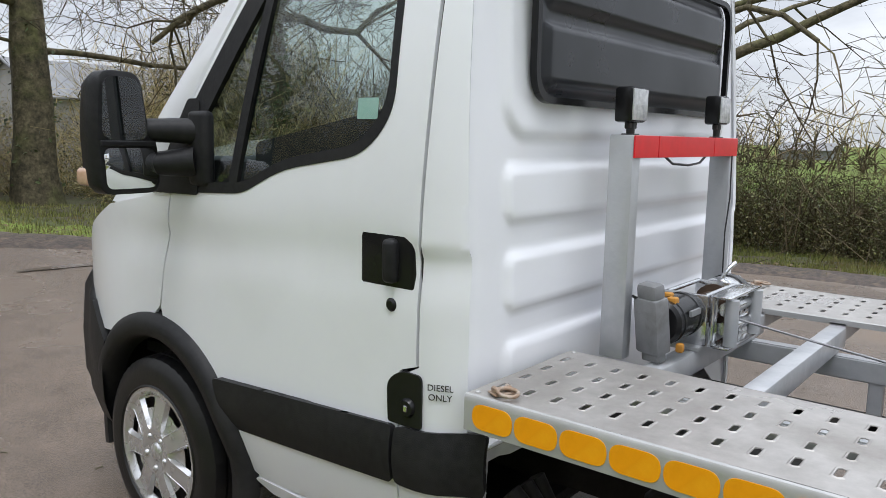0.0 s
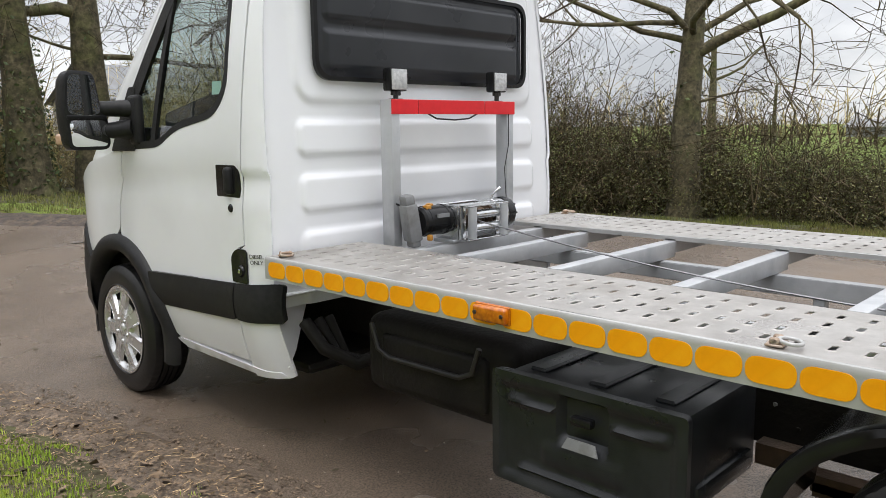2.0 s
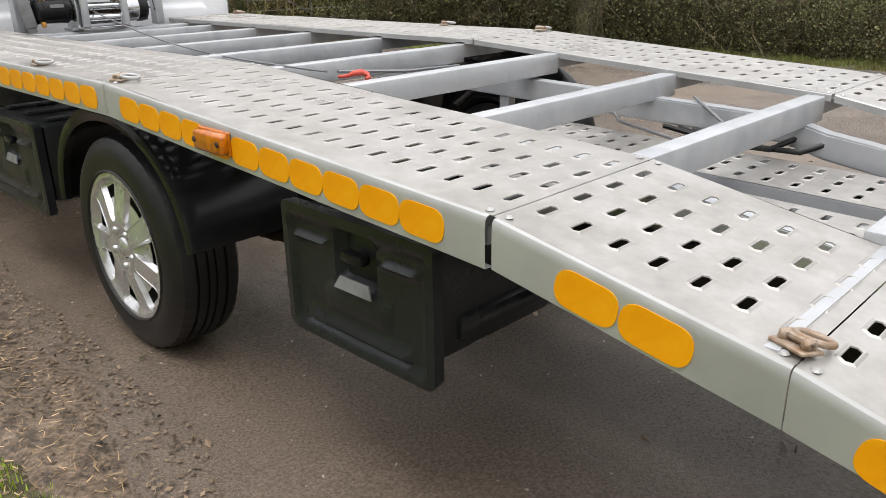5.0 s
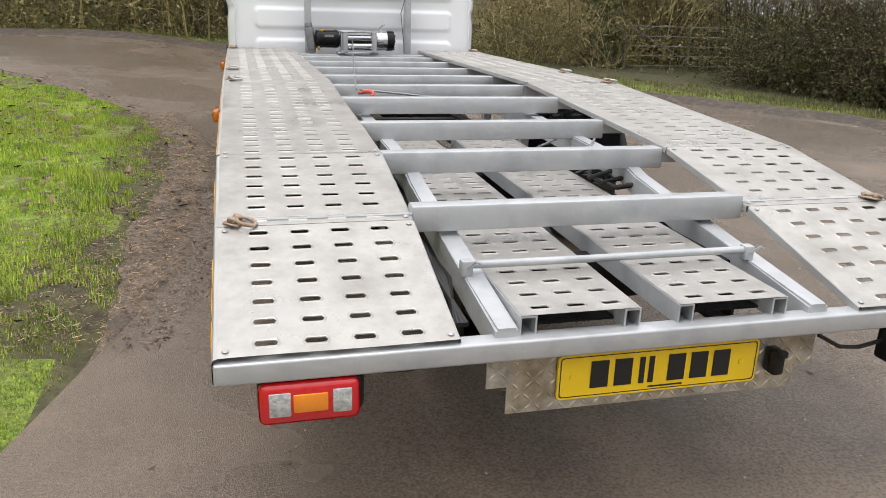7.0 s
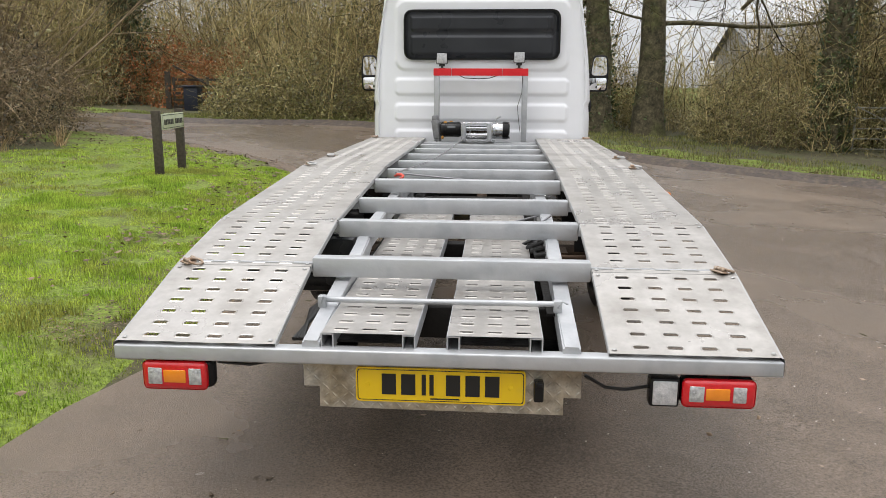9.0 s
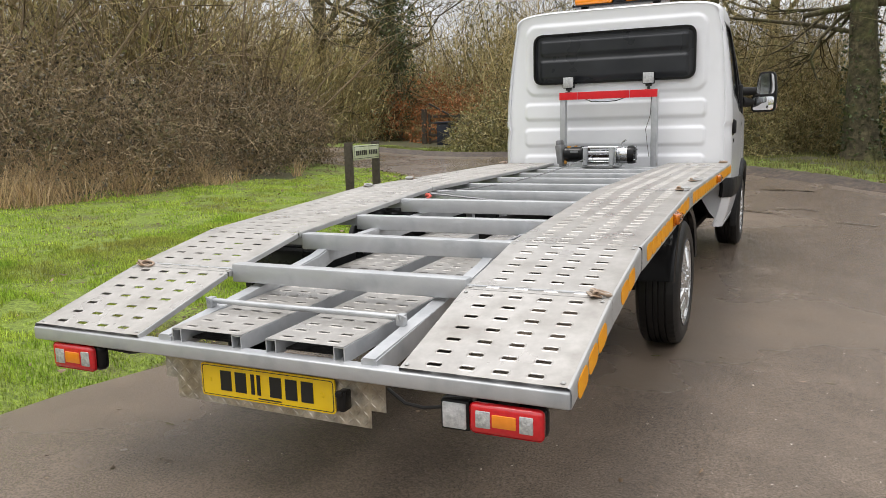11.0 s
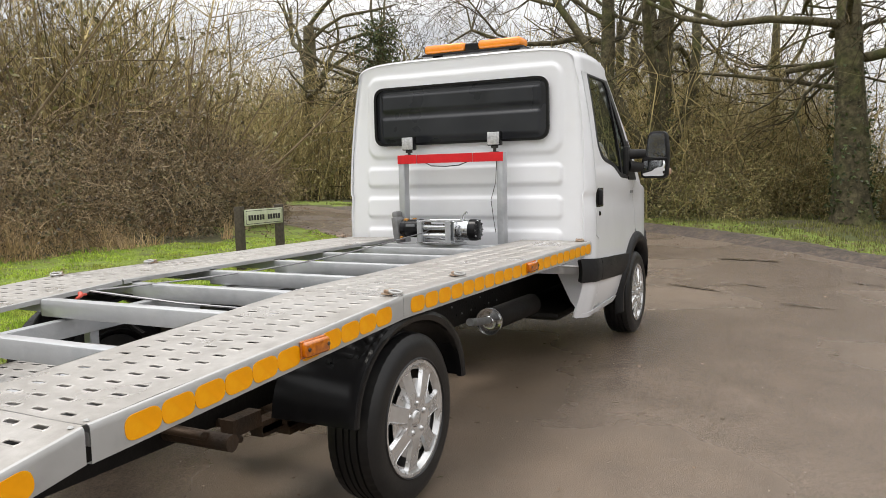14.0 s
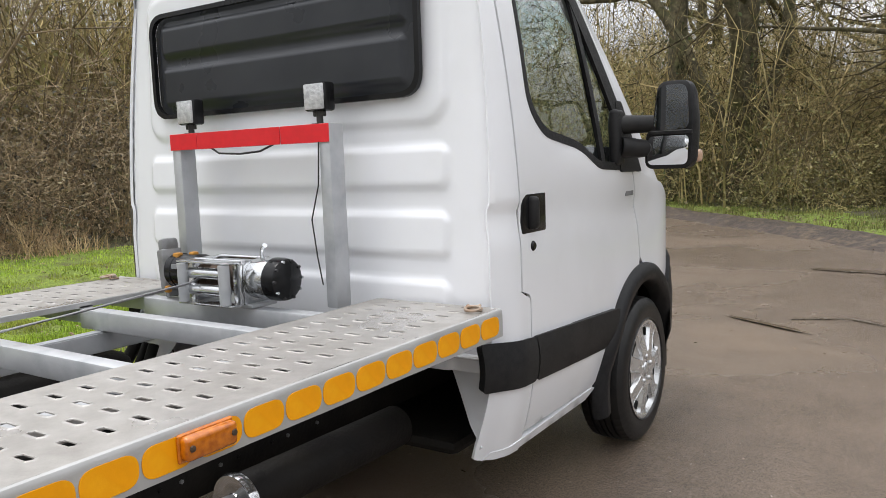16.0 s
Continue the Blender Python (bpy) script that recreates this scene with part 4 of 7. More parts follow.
def wheel(s, y):
    x, z = (0.902, 0.346) if y > 4 else (0.864, 0.366)
    m = pose(s * x, y, z, 0, 90 * s, 0)
    hub = thing("wheel", "", "")
    hub.parent = truck
    hub.location = (s * x, y, z)
    ty = bmesh.new()
    prof = [(0.218, 0.09), (0.234, 0.104), (0.240, 0.1125), (0.246, 0.1075), (0.285, 0.115), (0.318, 0.104), (0.340, 0.088)]
    full = prof + [(0.3455, 0.066), (0.346, 0.052), (0.337, 0.050), (0.337, 0.044), (0.3465, 0.042), (0.3465, 0.018), (0.338, 0.016), (0.338, 0.010), (0.3465, 0.008), (0.3465, -0.008), (0.338, -0.010), (0.338, -0.016), (0.3465, -0.018), (0.3465, -0.042), (0.337, -0.044), (0.337, -0.050), (0.346, -0.052), (0.3455, -0.066)] + [(r, -h) for r, h in prof[::-1]]
    lathe(ty, full, m, 150, True)
    ty.verts.ensure_lookup_table()
    for k, v in enumerate(ty.verts):
        ring, seg = divmod(k, 150)
        if ring in (6, 7, 24, 25) and seg % 3 == 0:
            loc = m.inverted() @ v.co
            f = 1 - 0.003 / 0.34
            v.co = m @ Vector((loc.x * f, loc.y * f, loc.z))
    part("tyre", ty, RUBBER, hub, "black road tyre with shallow tread", smooth=35)
    rm = bmesh.new()
    lathe(rm, [(0.0, 0.03), (0.12, 0.03), (0.19, 0.035), (0.212, 0.06), (0.222, 0.085), (0.23, 0.09), (0.232, 0.08), (0.205, -0.09), (0.215, -0.1)], m, 40)
    part("steel_rim", rm, STEEL, hub, smooth=60)
    # cover: seven broad spokes, grooves between them opening into windows near the rim
    radii = [0.036, 0.04, 0.046, 0.078, 0.084, 0.090, 0.105, 0.125, 0.150, 0.160, 0.172, 0.186, 0.198, 0.204, 0.212, 0.222, 0.233]
    cv, grid = bmesh.new(), []
    for r in radii:
        row = []
        g = (0.008 + 0.047 * max(0.0, min(1.0, (r - 0.084) / 0.11))) / r
        for k in range(7):
            mid = 2 * math.pi * (k + 0.35) / 7
            half = math.pi / 7
            offs = [-half, -(half + g) / 2, -g - 0.012, -g, -g * 0.80, 0.0, g * 0.80, g, g + 0.012, (half + g) / 2]
            sink = [0, 0, 0.0012, 0, 1, 1, 1, 0, 0.0012, 0]
            for o, d in zip(offs, sink):
                groove = 0.013 * d * ease(0.084, 0.10, r) * ease(0.215, 0.206, r) if d == 1 else 0.0
                edge = 0.0022 if d == 0 and abs(abs(o) - g) < 1e-6 and 0.09 < r < 0.206 else 0.0
                h = 0.099 + 0.014 * ease(0.21, 0.07, r) - 0.007 * ease(0.08, 0.045, r) + 0.008 * ease(0.208, 0.222, r) - groove + edge
                row.append(cv.verts.new(m @ Vector((r * math.cos(mid + o), r * math.sin(mid + o), h))))
        grid.append(row)
    for i in range(len(radii) - 1):
        for j in range(70):
            if j % 10 in (4, 5) and 0.159 < radii[i] < 0.197:
                continue
            cv.faces.new((grid[i][j], grid[i][(j + 1) % 70], grid[i + 1][(j + 1) % 70], grid[i + 1][j]))
    for v in [v for v in cv.verts if not v.link_faces]:
        cv.verts.remove(v)
    cover = part("wheel_cover", cv, HUBCAP, hub, "scuffed silver wheel cover", smooth=28)
    cp = bmesh.new()
    lathe(cp, [(0.0, 0.116), (0.022, 0.115), (0.031, 0.110), (0.037, 0.100)], m, 28)
    part("centre_cap", cp, HUBCAP, cover, smooth=50)
    lip = bmesh.new()
    lathe(lip, [(0.233 + 0.006 * math.cos(a), 0.101 + 0.006 * math.sin(a)) for a in (2 * math.pi * k / 6 for k in range(6))], m, 64, True)
    part("cover_lip", lip, CHROME, cover, smooth=60)
    for k in range(5):
        a = 2 * math.pi * k / 5 + 0.6
        nb = bmesh.new()
        lathe(nb, [(0.0, 0.119), (0.007, 0.118), (0.0105, 0.113), (0.0125, 0.107), (0.013, 0.09)], m @ pose(0.062 * math.cos(a), 0.062 * math.sin(a), 0), 12)
        part("wheel_nut", nb, HUBCAP, cover, smooth=50)


for y in (6.335, 2.515):
    both(wheel, y)

# ---- chassis ----


def chassis_rail(s):
    bm = bmesh.new()
    x = s * 0.40
    sec = [(0.005, 0.605), (0.005, 0.42), (-0.06, 0.42), (-0.06, 0.43), (-0.005, 0.43), (-0.005, 0.595), (-0.06, 0.595), (-0.06, 0.605)]
    ends = [[bm.verts.new((x + s * dx, y, z)) for dx, z in sec] for y in (0.35, 6.9)]
    ring_faces(bm, *ends)
    for e in ends:
        bm.faces.new(e)
    rail = part("chassis_rail", bm, UNDER, truck, "grimy black chassis rail")
    for k in range(26):
        b = bmesh.new()
        lathe(b, [(0.0, 0.006), (0.006, 0.006), (0.007, 0.0)], pose(x + s * 0.006, 2.95 + 0.07 * k, 0.49 + 0.06 * (k % 3 == 0), 0, 90 * s, 0), 6)
        part("rivet", b, GREYBOX if k % 2 else UNDER, rail)
    sp = bmesh.new()
    for k in range(3):
        w = 0.62 - 0.16 * k
        pts = [(s * 0.52, 2.538 + w * t, 0.36 - 0.02 * k + 0.11 * t * t * (w / 0.62) ** 2) for t in np.linspace(-1, 1, 9)]
        for a, b in zip(pts, pts[1:]):
            box(sp, (a[0] - 0.03, a[1], min(a[2], b[2]) - 0.008), (a[0] + 0.03, b[1], max(a[2], b[2]) + 0.006))
    part("leaf_spring", sp, RUSTY, truck, "rusty rear leaf spring")


both(chassis_rail)
ax = bmesh.new()
pipe(ax, [(-0.78, 2.538, 0.346), (0.78, 2.538, 0.346)], 0.05, 14)
lathe(ax, [(0.0, -0.13), (0.09, -0.11), (0.145, -0.03), (0.145, 0.03), (0.10, 0.12), (0.0, 0.15)], pose(0.05, 2.538, 0.346, 90, 0, 0), 20)
pipe(ax, [(0.05, 2.65, 0.37), (0.02, 6.0, 0.5)], 0.045, 12)
part("rear_axle", ax, RUSTY, truck, "oily rear axle and propeller shaft", smooth=50)
for y in (0.5, 1.6, 3.2, 4.4):
    part("chassis_crossmember", solid_box((-0.40, y - 0.04, 0.47), (0.40, y + 0.04, 0.59), 0.006), UNDER, truck)
cm = bmesh.new()
pipe(cm, [(-0.7, 1.75, 0.47), (0.7, 1.75, 0.47)], 0.03, 10)
pipe(cm, [(-0.55, 1.95, 0.40), (-0.62, 1.7, 0.5), (0.62, 1.7, 0.5), (0.55, 1.95, 0.40)], 0.014, 8)
pipe(cm, [(-0.5, 2.0, 0.43), (0.5, 2.0, 0.43)], 0.018, 8)
part("torsion_bar", cm, RUSTY, truck, "rusty anti-roll bar and linkage", smooth=50)
# two unseen blocks, added to keep sky light off the road under the cab
part("engine_undertray", solid_box((-0.74, 5.05, 0.30), (0.74, 7.05, 0.36), 0.03), UNDER, truck, "unseen black tray added to darken the road under the cab", smooth=40)
gx_box = solid_box((-0.24, 4.45, 0.34), (0.24, 5.2, 0.60), 0.06, 3)
part("gearbox_casing", gx_box, UNDER, truck, "unseen dark gearbox block added to darken the road under the cab", smooth=45)
tk = bmesh.new()
box(tk, (-0.80, 3.84, 0.37), (-0.42, 4.60, 0.68), 0.06, 3)
box(tk, (-0.82, 3.95, 0.42), (-0.78, 4.48, 0.62), 0.02)
part("fuel_tank", tk, UNDER, truck, "black plastic fuel tank", smooth=45)
br = bmesh.new()
pipe(br, [(-0.84, 4.50, 0.66), (-0.845, 4.46, 0.57), (-0.845, 4.40, 0.545), (-0.845, 4.05, 0.545), (-0.845, 3.99, 0.57), (-0.84, 3.96, 0.66)], 0.010, 8)
part("tank_strap", br, STEEL, truck, smooth=50)
hs = bmesh.new()
for k, (dx, r) in enumerate(((0, 0.028), (0.07, 0.02), (0.12, 0.024))):
    pipe(hs, [(-0.86 + dx, 4.90, 0.60), (-0.84 + dx, 4.80, 0.50 - 0.04 * k), (-0.72 + dx, 4.74, 0.42), (-0.62 + dx, 4.66, 0.47 + 0.03 * k), (-0.5, 4.5, 0.55)], r, 8)
part("hose", hs, UNDER, truck, "black rubber hoses behind the cab", smooth=60)
sl = bmesh.new()
lathe(sl, [(0.0, -0.37), (0.06, -0.37), (0.072, -0.355), (0.072, 0.355), (0.06, 0.37), (0.0, 0.37)], pose(0.57, 4.56, 0.44, 90, 0, -2), 26)
part("exhaust_silencer", sl, UNDER, truck, "dull grey exhaust silencer", smooth=40)
ec = bmesh.new()
lathe(ec, [(0.0, 0.012), (0.03, 0.010), (0.034, 0.004), (0.072, 0.004), (0.084, 0.010), (0.087, 0.0), (0.084, -0.02)], pose(0.57, 4.19, 0.44, 90, 0, -2), 26)
part("silencer_end", ec, CHROME, truck, "bright silencer end cap", smooth=40)
ep = bmesh.new()
pipe(ep, [(0.57, 4.18, 0.45), (0.575, 4.05, 0.465), (0.59, 3.92, 0.485), (0.60, 3.84, 0.50)], 0.022, 12)
part("exhaust_pipe", ep, GREYBOX, truck, smooth=50)


def body_bracket(s):
    """White folded cab corner with its swept lower edge, and the lip above it."""
    rim = lambda z: side_x(quarter_edge(z), z) - 0.004
    line = [(0.56, 0.90), (0.56, 0.72), (0.66, 0.70), (0.73, 0.64), (0.785, 0.55), (0.845, 0.46), (0.905, 0.40), (rim(0.345) - 0.02, 0.352)] + [(rim(z), z) for z in (0.36, 0.42, 0.5, 0.58, 0.66, 0.74, 0.86)]
    part("cab_corner_sheet", sheet(line, [], 0.025, lambda x, z: Vector((s * x, quarter_edge(z) + 0.004 + 0.10 * ease(-0.1, 0.3, rim(z) - x), z)), 0.006, 0.02), WHITE, truck, "white folded cab corner behind the door", smooth=60)
    part("corner_lip", solid_box((s * 0.77 - 0.165, 4.955, 0.70), (s * 0.77 + 0.165, 5.06, 0.712), 0.004, 1), WHITE, truck, "white folded lip on the cab corner")


both(body_bracket)


def mudguard(s):
    bm, rows = bmesh.new(), []
    for t in range(5, 175, 7):
        a = radians(t)
        ry = 0.46 if t < 90 else 0.435
        c = (2.52 + ry * math.cos(a), 0.375 + 0.405 * math.sin(a) ** 0.8 if 0 < t < 180 else 0.375)
        k = (2.52 + (ry + 0.02) * math.cos(a), c[1] + 0.016 * math.sin(a))
        rows.append([bm.verts.new(v) for v in ((s * 0.60, c[0], c[1]), (s * 0.93, c[0], c[1]), (s * 0.94, c[0] - 0.02 * math.cos(a), c[1] - 0.02 * math.sin(a)), (s * 0.965, c[0] - 0.022 * math.cos(a), c[1] - 0.022 * math.sin(a)), (s * 0.975, c[0], c[1]), (s * 0.967, k[0], k[1]), (s * 0.943, k[0] + 0.006 * math.cos(a), k[1] + 0.004), (s * 0.92, k[0], k[1]), (s * 0.60, k[0], k[1]))])
    for a, b in zip(rows, rows[1:]):
        ring_faces(bm, a, b)
    bm.faces.new(rows[0])
    bm.faces.new(rows[-1])
    part("mudguard", bm, GLOSSBLACK, truck, "glossy black plastic mudguard", smooth=50)
    b2 = bmesh.new()
    pipe(b2, [(s * 0.45, 2.43, 0.62), (s * 0.75, 2.43, 0.755), (s * 0.9, 2.43, 0.765)], 0.014, 8)
    part("mudguard_stay", b2, UNDER, truck)


both(mudguard)


def toolbox(y0, y1, z0, z1):
    bx = thing("toolbox", "", "")
    bx.parent = truck
    bx.location = (-0.72, (y0 + y1) / 2, z0)
    bm = bmesh.new()
    box(bm, (-0.925, y0 + 0.02, z0 + 0.04), (-0.47, y1 - 0.02, z1 - 0.012), 0.025)
    part("box_band", solid_box((-0.88, y0 + 0.004, z0 + 0.07), (-0.52, y1 - 0.004, z0 + 0.13), 0.02), BOXBLACK, bx, smooth=40)
    for k in range(3):
        part("box_rib", solid_box((-0.88, y0 + 0.08 + k * (y1 - y0 - 0.22) / 2, z1 - 0.016), (-0.52, y0 + 0.14 + k * (y1 - y0 - 0.22) / 2, z1), 0.006, 1), BOXBLACK, bx)
    part("box_body", bm, BOXBLACK, bx, "black moulded plastic toolbox", smooth=40)
    w, h, c = y1 - y0, z1 - z0, (y0 + y1) / 2

    def face(u, v):
        d = 0.004 * ease(0.0, 0.03, u) * ease(w, w - 0.03, u)
        uu, vv = u / w, v / h
        d -= 0.014 * ease(0.045, 0.065, uu) * ease(0.955, 0.935, uu) * ease(0.07, 0.10, vv) * ease(0.90, 0.87, vv)
        d -= 0.034 * ease(0.37, 0.39, uu) * ease(0.63, 0.61, uu) * ease(0.47, 0.56, vv) * ease(0.90, 0.88, vv)
        # raised wings beside the latch, tapering outwards, and a bar along the foot
        out = abs(uu - 0.5)
        d += 0.014 * ease(0.15, 0.16, out) * ease(0.42, 0.40, out) * ease(0.70 + 0.25 * (0.42 - out), 0.74 + 0.1 * (0.42 - out), 1.52 - vv) * ease(0.72, 0.735, vv)
        d += 0.014 * ease(0.36, 0.345, out) * ease(0.13, 0.14, vv) * ease(0.23, 0.16, vv)
        d += 0.008 * ease(0.22, 0.20, out) * ease(0.26, 0.28, vv) * ease(0.46, 0.44, vv)
        return Vector((-0.962 - d, y0 + u, z0 + v))

    lid = part("lid", sheet(rect(0, 0, w, h, 0.02, 4), [], 0.0125, face, 0.03, 0.02), BOXBLACK, bx, "black moulded plastic lid", smooth=50)
    part("latch", solid_box((-0.965, c - 0.035, z0 + 0.68 * h), (-0.935, c + 0.035, z0 + 0.76 * h), 0.008), GLOSSBLACK, lid, "black latch", smooth=40)
    part("latch_plate", sheet([(c - 0.06, z0 + 0.47 * h), (c + 0.06, z0 + 0.47 * h), (c + 0.045, z0 + 0.56 * h), (c - 0.045, z0 + 0.56 * h)], [], 0.05, lambda y, z: Vector((-0.966 + 0.25 * (z - z0 - 0.46 * h), y, z)), 0.004, 0.05), GREYBOX, lid, "worn grey latch plate")


toolbox(3.165, 3.80, 0.32, 0.665)
toolbox(1.147, 1.625, 0.395, 0.70)

# ---- deck ----
DECK = [(4.945, 0.888), (2.372, 0.89), (0.972, 0.806), (0.49, 0.718), (0.012, 0.588)]


def deck_z(y):
    for (y0, z0), (y1, z1) in zip(DECK, DECK[1:]):
        if y >= y1:
            return z0 + (z1 - z0) * (y - y0) / (y1 - y0)
    return DECK[-1][1]


def slots(bm, x0, x1, y0, y1, cols, rows, place, a=0.0235, b=0.0075, margin=0.045):
    """A sheet punched with rows of flanged slots; place(x, y, up) lays it."""
    px = (x1 - x0 - 2 * margin) / cols
    py = (y1 - y0) / rows
    grid = {}

    def corner(i, j, k):
        key = (round(i, 5), round(j, 5), k)
        if key not in grid:
            grid[key] = bm.verts.new(place(i, j, 0.0))
        return grid[key]

    for r in range(rows):
        yb, yt = y0 + r * py, y0 + (r + 1) * py
        for xa, xb in ((x0, x0 + margin), (x1 - margin, x1)):
            bm.faces.new([corner(xa, yb, 0), corner(xb, yb, 0), corner(xb, (yb + yt) / 2, 0), corner(xb, yt, 0), corner(xa, yt, 0), corner(xa, (yb + yt) / 2, 0)])
        for c in range(cols):
            xa = x0 + margin + c * px
            xb = xa + px
            xm, ym = (xa + xb) / 2, (yb + yt) / 2
            outer = [(xa, yb), (xa + px / 3, yb), (xa + 2 * px / 3, yb), (xb, yb), (xb, ym), (xb, yt), (xa + 2 * px / 3, yt), (xa + px / 3, yt), (xa, yt), (xa, ym)]
            shape = [(-0.8, -1), (-0.3, -1), (0.3, -1), (0.8, -1), (1, 0), (0.8, 1), (0.3, 1), (-0.3, 1), (-0.8, 1), (-1, 0)]
            rings = [[corner(x, y, 0) for x, y in outer]]
            for grow, up in ((0.0065, 0.0), (0.003, 0.0022), (0.0005, 0.0012), (0.0, -0.0012)):
                rings.append([bm.verts.new(place(xm + sx * (a + grow), ym + sy * (b + grow), up)) for sx, sy in shape])
            for p, q in zip(rings, rings[1:]):
                ring_faces(bm, p, q)


def deck_side(s):
    for k, ((y1, z1), (y0, z0)) in enumerate(zip(DECK, DECK[1:])):
        rows = (34, 20, 7, 7)[k]
        slope = (z1 - z0) / (y1 - y0)
        ln = math.hypot(1, slope)
        wave = 0.0025 if k < 2 else 0.0015

        def place(x, y, up):
            z = z0 + slope * (y - y0) + wave * noise.noise((x * 5, y * 3, s))
            return Vector((s * x, y - up * slope / ln, z + up / ln))

        bm = bmesh.new()
        slots(bm, 0.505, 0.996, y0 + 0.0012, y1 - 0.0012, 4, rows, place)
        plate = part("deck_plate", bm, ALU, truck, "perforated worn aluminium deck plate", smooth=30)
        # folded outer skirt with a rounded edge, and inner fold
        sk = bmesh.new()
        
        lines = []
        for y in np.linspace(y0 + (0.001, 0.007, 0.001, 0.0)[k], y1 - (0.0, 0.001, 0.007, 0.001)[k], max(2, int((y1 - y0) / 0.1))):
            drop = 0.09 if k < 2 else 0.085 if k < 3 else 0.056 + 0.029 * (y - y0) / (y1 - y0)
            prof = [(0.996, 0.0), (1.003, -0.002), (1.0065, -0.008), (1.0075, -0.02), (1.0075, -drop), (0.985, -drop - 0.002)]
            lines.append([sk.verts.new((s * x, y, z0 + slope * (y - y0) + dz + (0.0012 * noise.noise((y * 4, 2, s)) if dz < -0.01 else 0))) for x, dz in prof])
        for a, b in zip(lines, lines[1:]):
            ring_faces(sk, a, b, False)
        part("deck_skirt", sk, GALV, plate, "grey galvanised side skirt with water streaks", smooth=40)
        ik = bmesh.new()
        lines = [[ik.verts.new((s * x, y, z0 + slope * (y - y0) + dz)) for x, dz in ((0.505, 0.0), (0.502, -0.003), (0.502, -0.022))] for y in (y0 + 0.004, y1 - 0.004)]
        ring_faces(ik, lines[0], lines[1], False)
        part("deck_fold", ik, GALV, plate)
        for dx in (0.52, 0.98):
            for yy in (y0 + 0.02, y1 - 0.02):
                rv = bmesh.new()
                lathe(rv, [(0.0, 0.0035), (0.005, 0.003), (0.008, 0.0)], pose(s * dx, yy, z0 + slope * (yy - y0) + 0.001), 8)
                part("rivet", rv, GALV, plate)


both(deck_side)
TAPES = [(4.915 - 0.119 * k, 0.105) for k in range(21)] + [(2.277 - 0.1102 * k, 0.102) for k in range(11)] + [(0.836, 0.103), (0.724, 0.107), (0.402, 0.10), (0.290, 0.10), (0.176, 0.10)]


def tapes(s):
    proto = None
    for top, length in TAPES:
        y = top - length / 2
        slope = (deck_z(y + 0.02) - deck_z(y - 0.02)) / 0.04
        if proto is None:
            bm = slab(rect(-0.0545, -0.031, 0.0545, 0.031, 0.03, 6), lambda u, v, w: Vector((0.0016 * w, u, v)), 0)
            bmesh.ops.recalc_face_normals(bm, faces=bm.faces[:])
            proto = bpy.data.meshes.new("reflector")
            bm.to_mesh(proto)
            bm.free()
        ob = link_mesh("reflector", proto, ORANGE, truck)
        ob.matrix_basis = Matrix.LocRotScale((s * 1.0078 - (0.0016 if s < 0 else 0), y, deck_z(y) - 0.048), Euler((math.atan(slope), 0, 0)), (1, length / 0.101, 1))


both(tapes)


def side_marker(s, y):
    z = deck_z(y) - 0.04
    mk = part("side_marker", solid_box((s * 1.022 - 0.014, y - 0.062, z - 0.026), (s * 1.022 + 0.014, y + 0.062, z + 0.022), 0.010, 3), AMBER, truck, "amber side marker lamp", smooth=50)
    for k in (-1, 1):
        b = bmesh.new()
        lathe(b, [(0.0, 0.004), (0.006, 0.003), (0.007, 0.0)], pose(s * 1.036, y + k * 0.05, z, 0, 90 * s, 0), 8)
        part("screw", b, RUSTY, mk)
    part("marker_frame", solid_box((s * 1.012 - 0.004, y - 0.066, z - 0.03), (s * 1.012 + 0.004, y + 0.066, z + 0.026), 0.003, 1), AMBER, mk)


for y in (3.755, 1.79):
    both(side_marker, y)


def lashing_ring(s, y, k):
    x, z = s * (0.957 if s < 0 else 0.945), deck_z(y)
    slope = math.degrees(math.atan((deck_z(y + 0.01) - deck_z(y - 0.01)) / 0.02))
    m = pose(x, y, z + 0.004, slope, 0, 25 * s + 31 * k)
    bm = bmesh.new()
    box(bm, (-0.028, -0.02, -0.002), (0.028, 0.02, 0.004), 0.002, 1, m)
    for dx in (-0.018, 0.018):
        box(bm, (dx - 0.006, -0.012, 0.002), (dx + 0.006, 0.012, 0.018), 0.004, 1, m)
    pipe(bm, [m @ Vector((-0.024, 0, 0.011)), m @ Vector((0.024, 0, 0.011))], 0.005, 8)
    base = part("lashing_ring", bm, RUSTBROWN, truck, "rusty lashing ring lying on the deck", smooth=40)
    rg = bmesh.new()
    lathe(rg, [(0.024 + 0.005 * math.cos(a), 0.005 * math.sin(a)) for a in (2 * math.pi * j / 8 for j in range(8))], m @ pose(0, -0.03, 0.010, 7, 0, 0), 24, True)
    part("ring", rg, RUSTBROWN if k in (0, 3) else GALV, base, smooth=60)


for k, y in enumerate((4.872, 2.967, 2.371, 0.505)):
    both(lashing_ring, y, k)

# crossbeams and frame
BEAMS = [(0.512, 0.746), (0.99, 0.8), (1.465, 0.825), (1.945, 0.86), (2.42, 0.866), (2.93, 0.866), (3.465, 0.865), (3.96, 0.865), (4.425, 0.864), (4.7, 0.864)]
for y, z in BEAMS:
    bm = bmesh.new()
    box(bm, (-0.502, y, z - 0.072), (0.502, y + 0.058, z), 0.006, 2)
    beam = part("crossbeam", bm, SILVER, truck, "silver-painted box-section crossbeam", smooth=40)
    for s in (-1, 1):
        part("outrigger", solid_box((min(s * 0.502, s * 0.985), y + 0.003, z - 0.052), (max(s * 0.502, s * 0.985), y + 0.055, deck_z(y) - 0.016 if y > 1.2 else z - 0.02)), SILVER, beam)


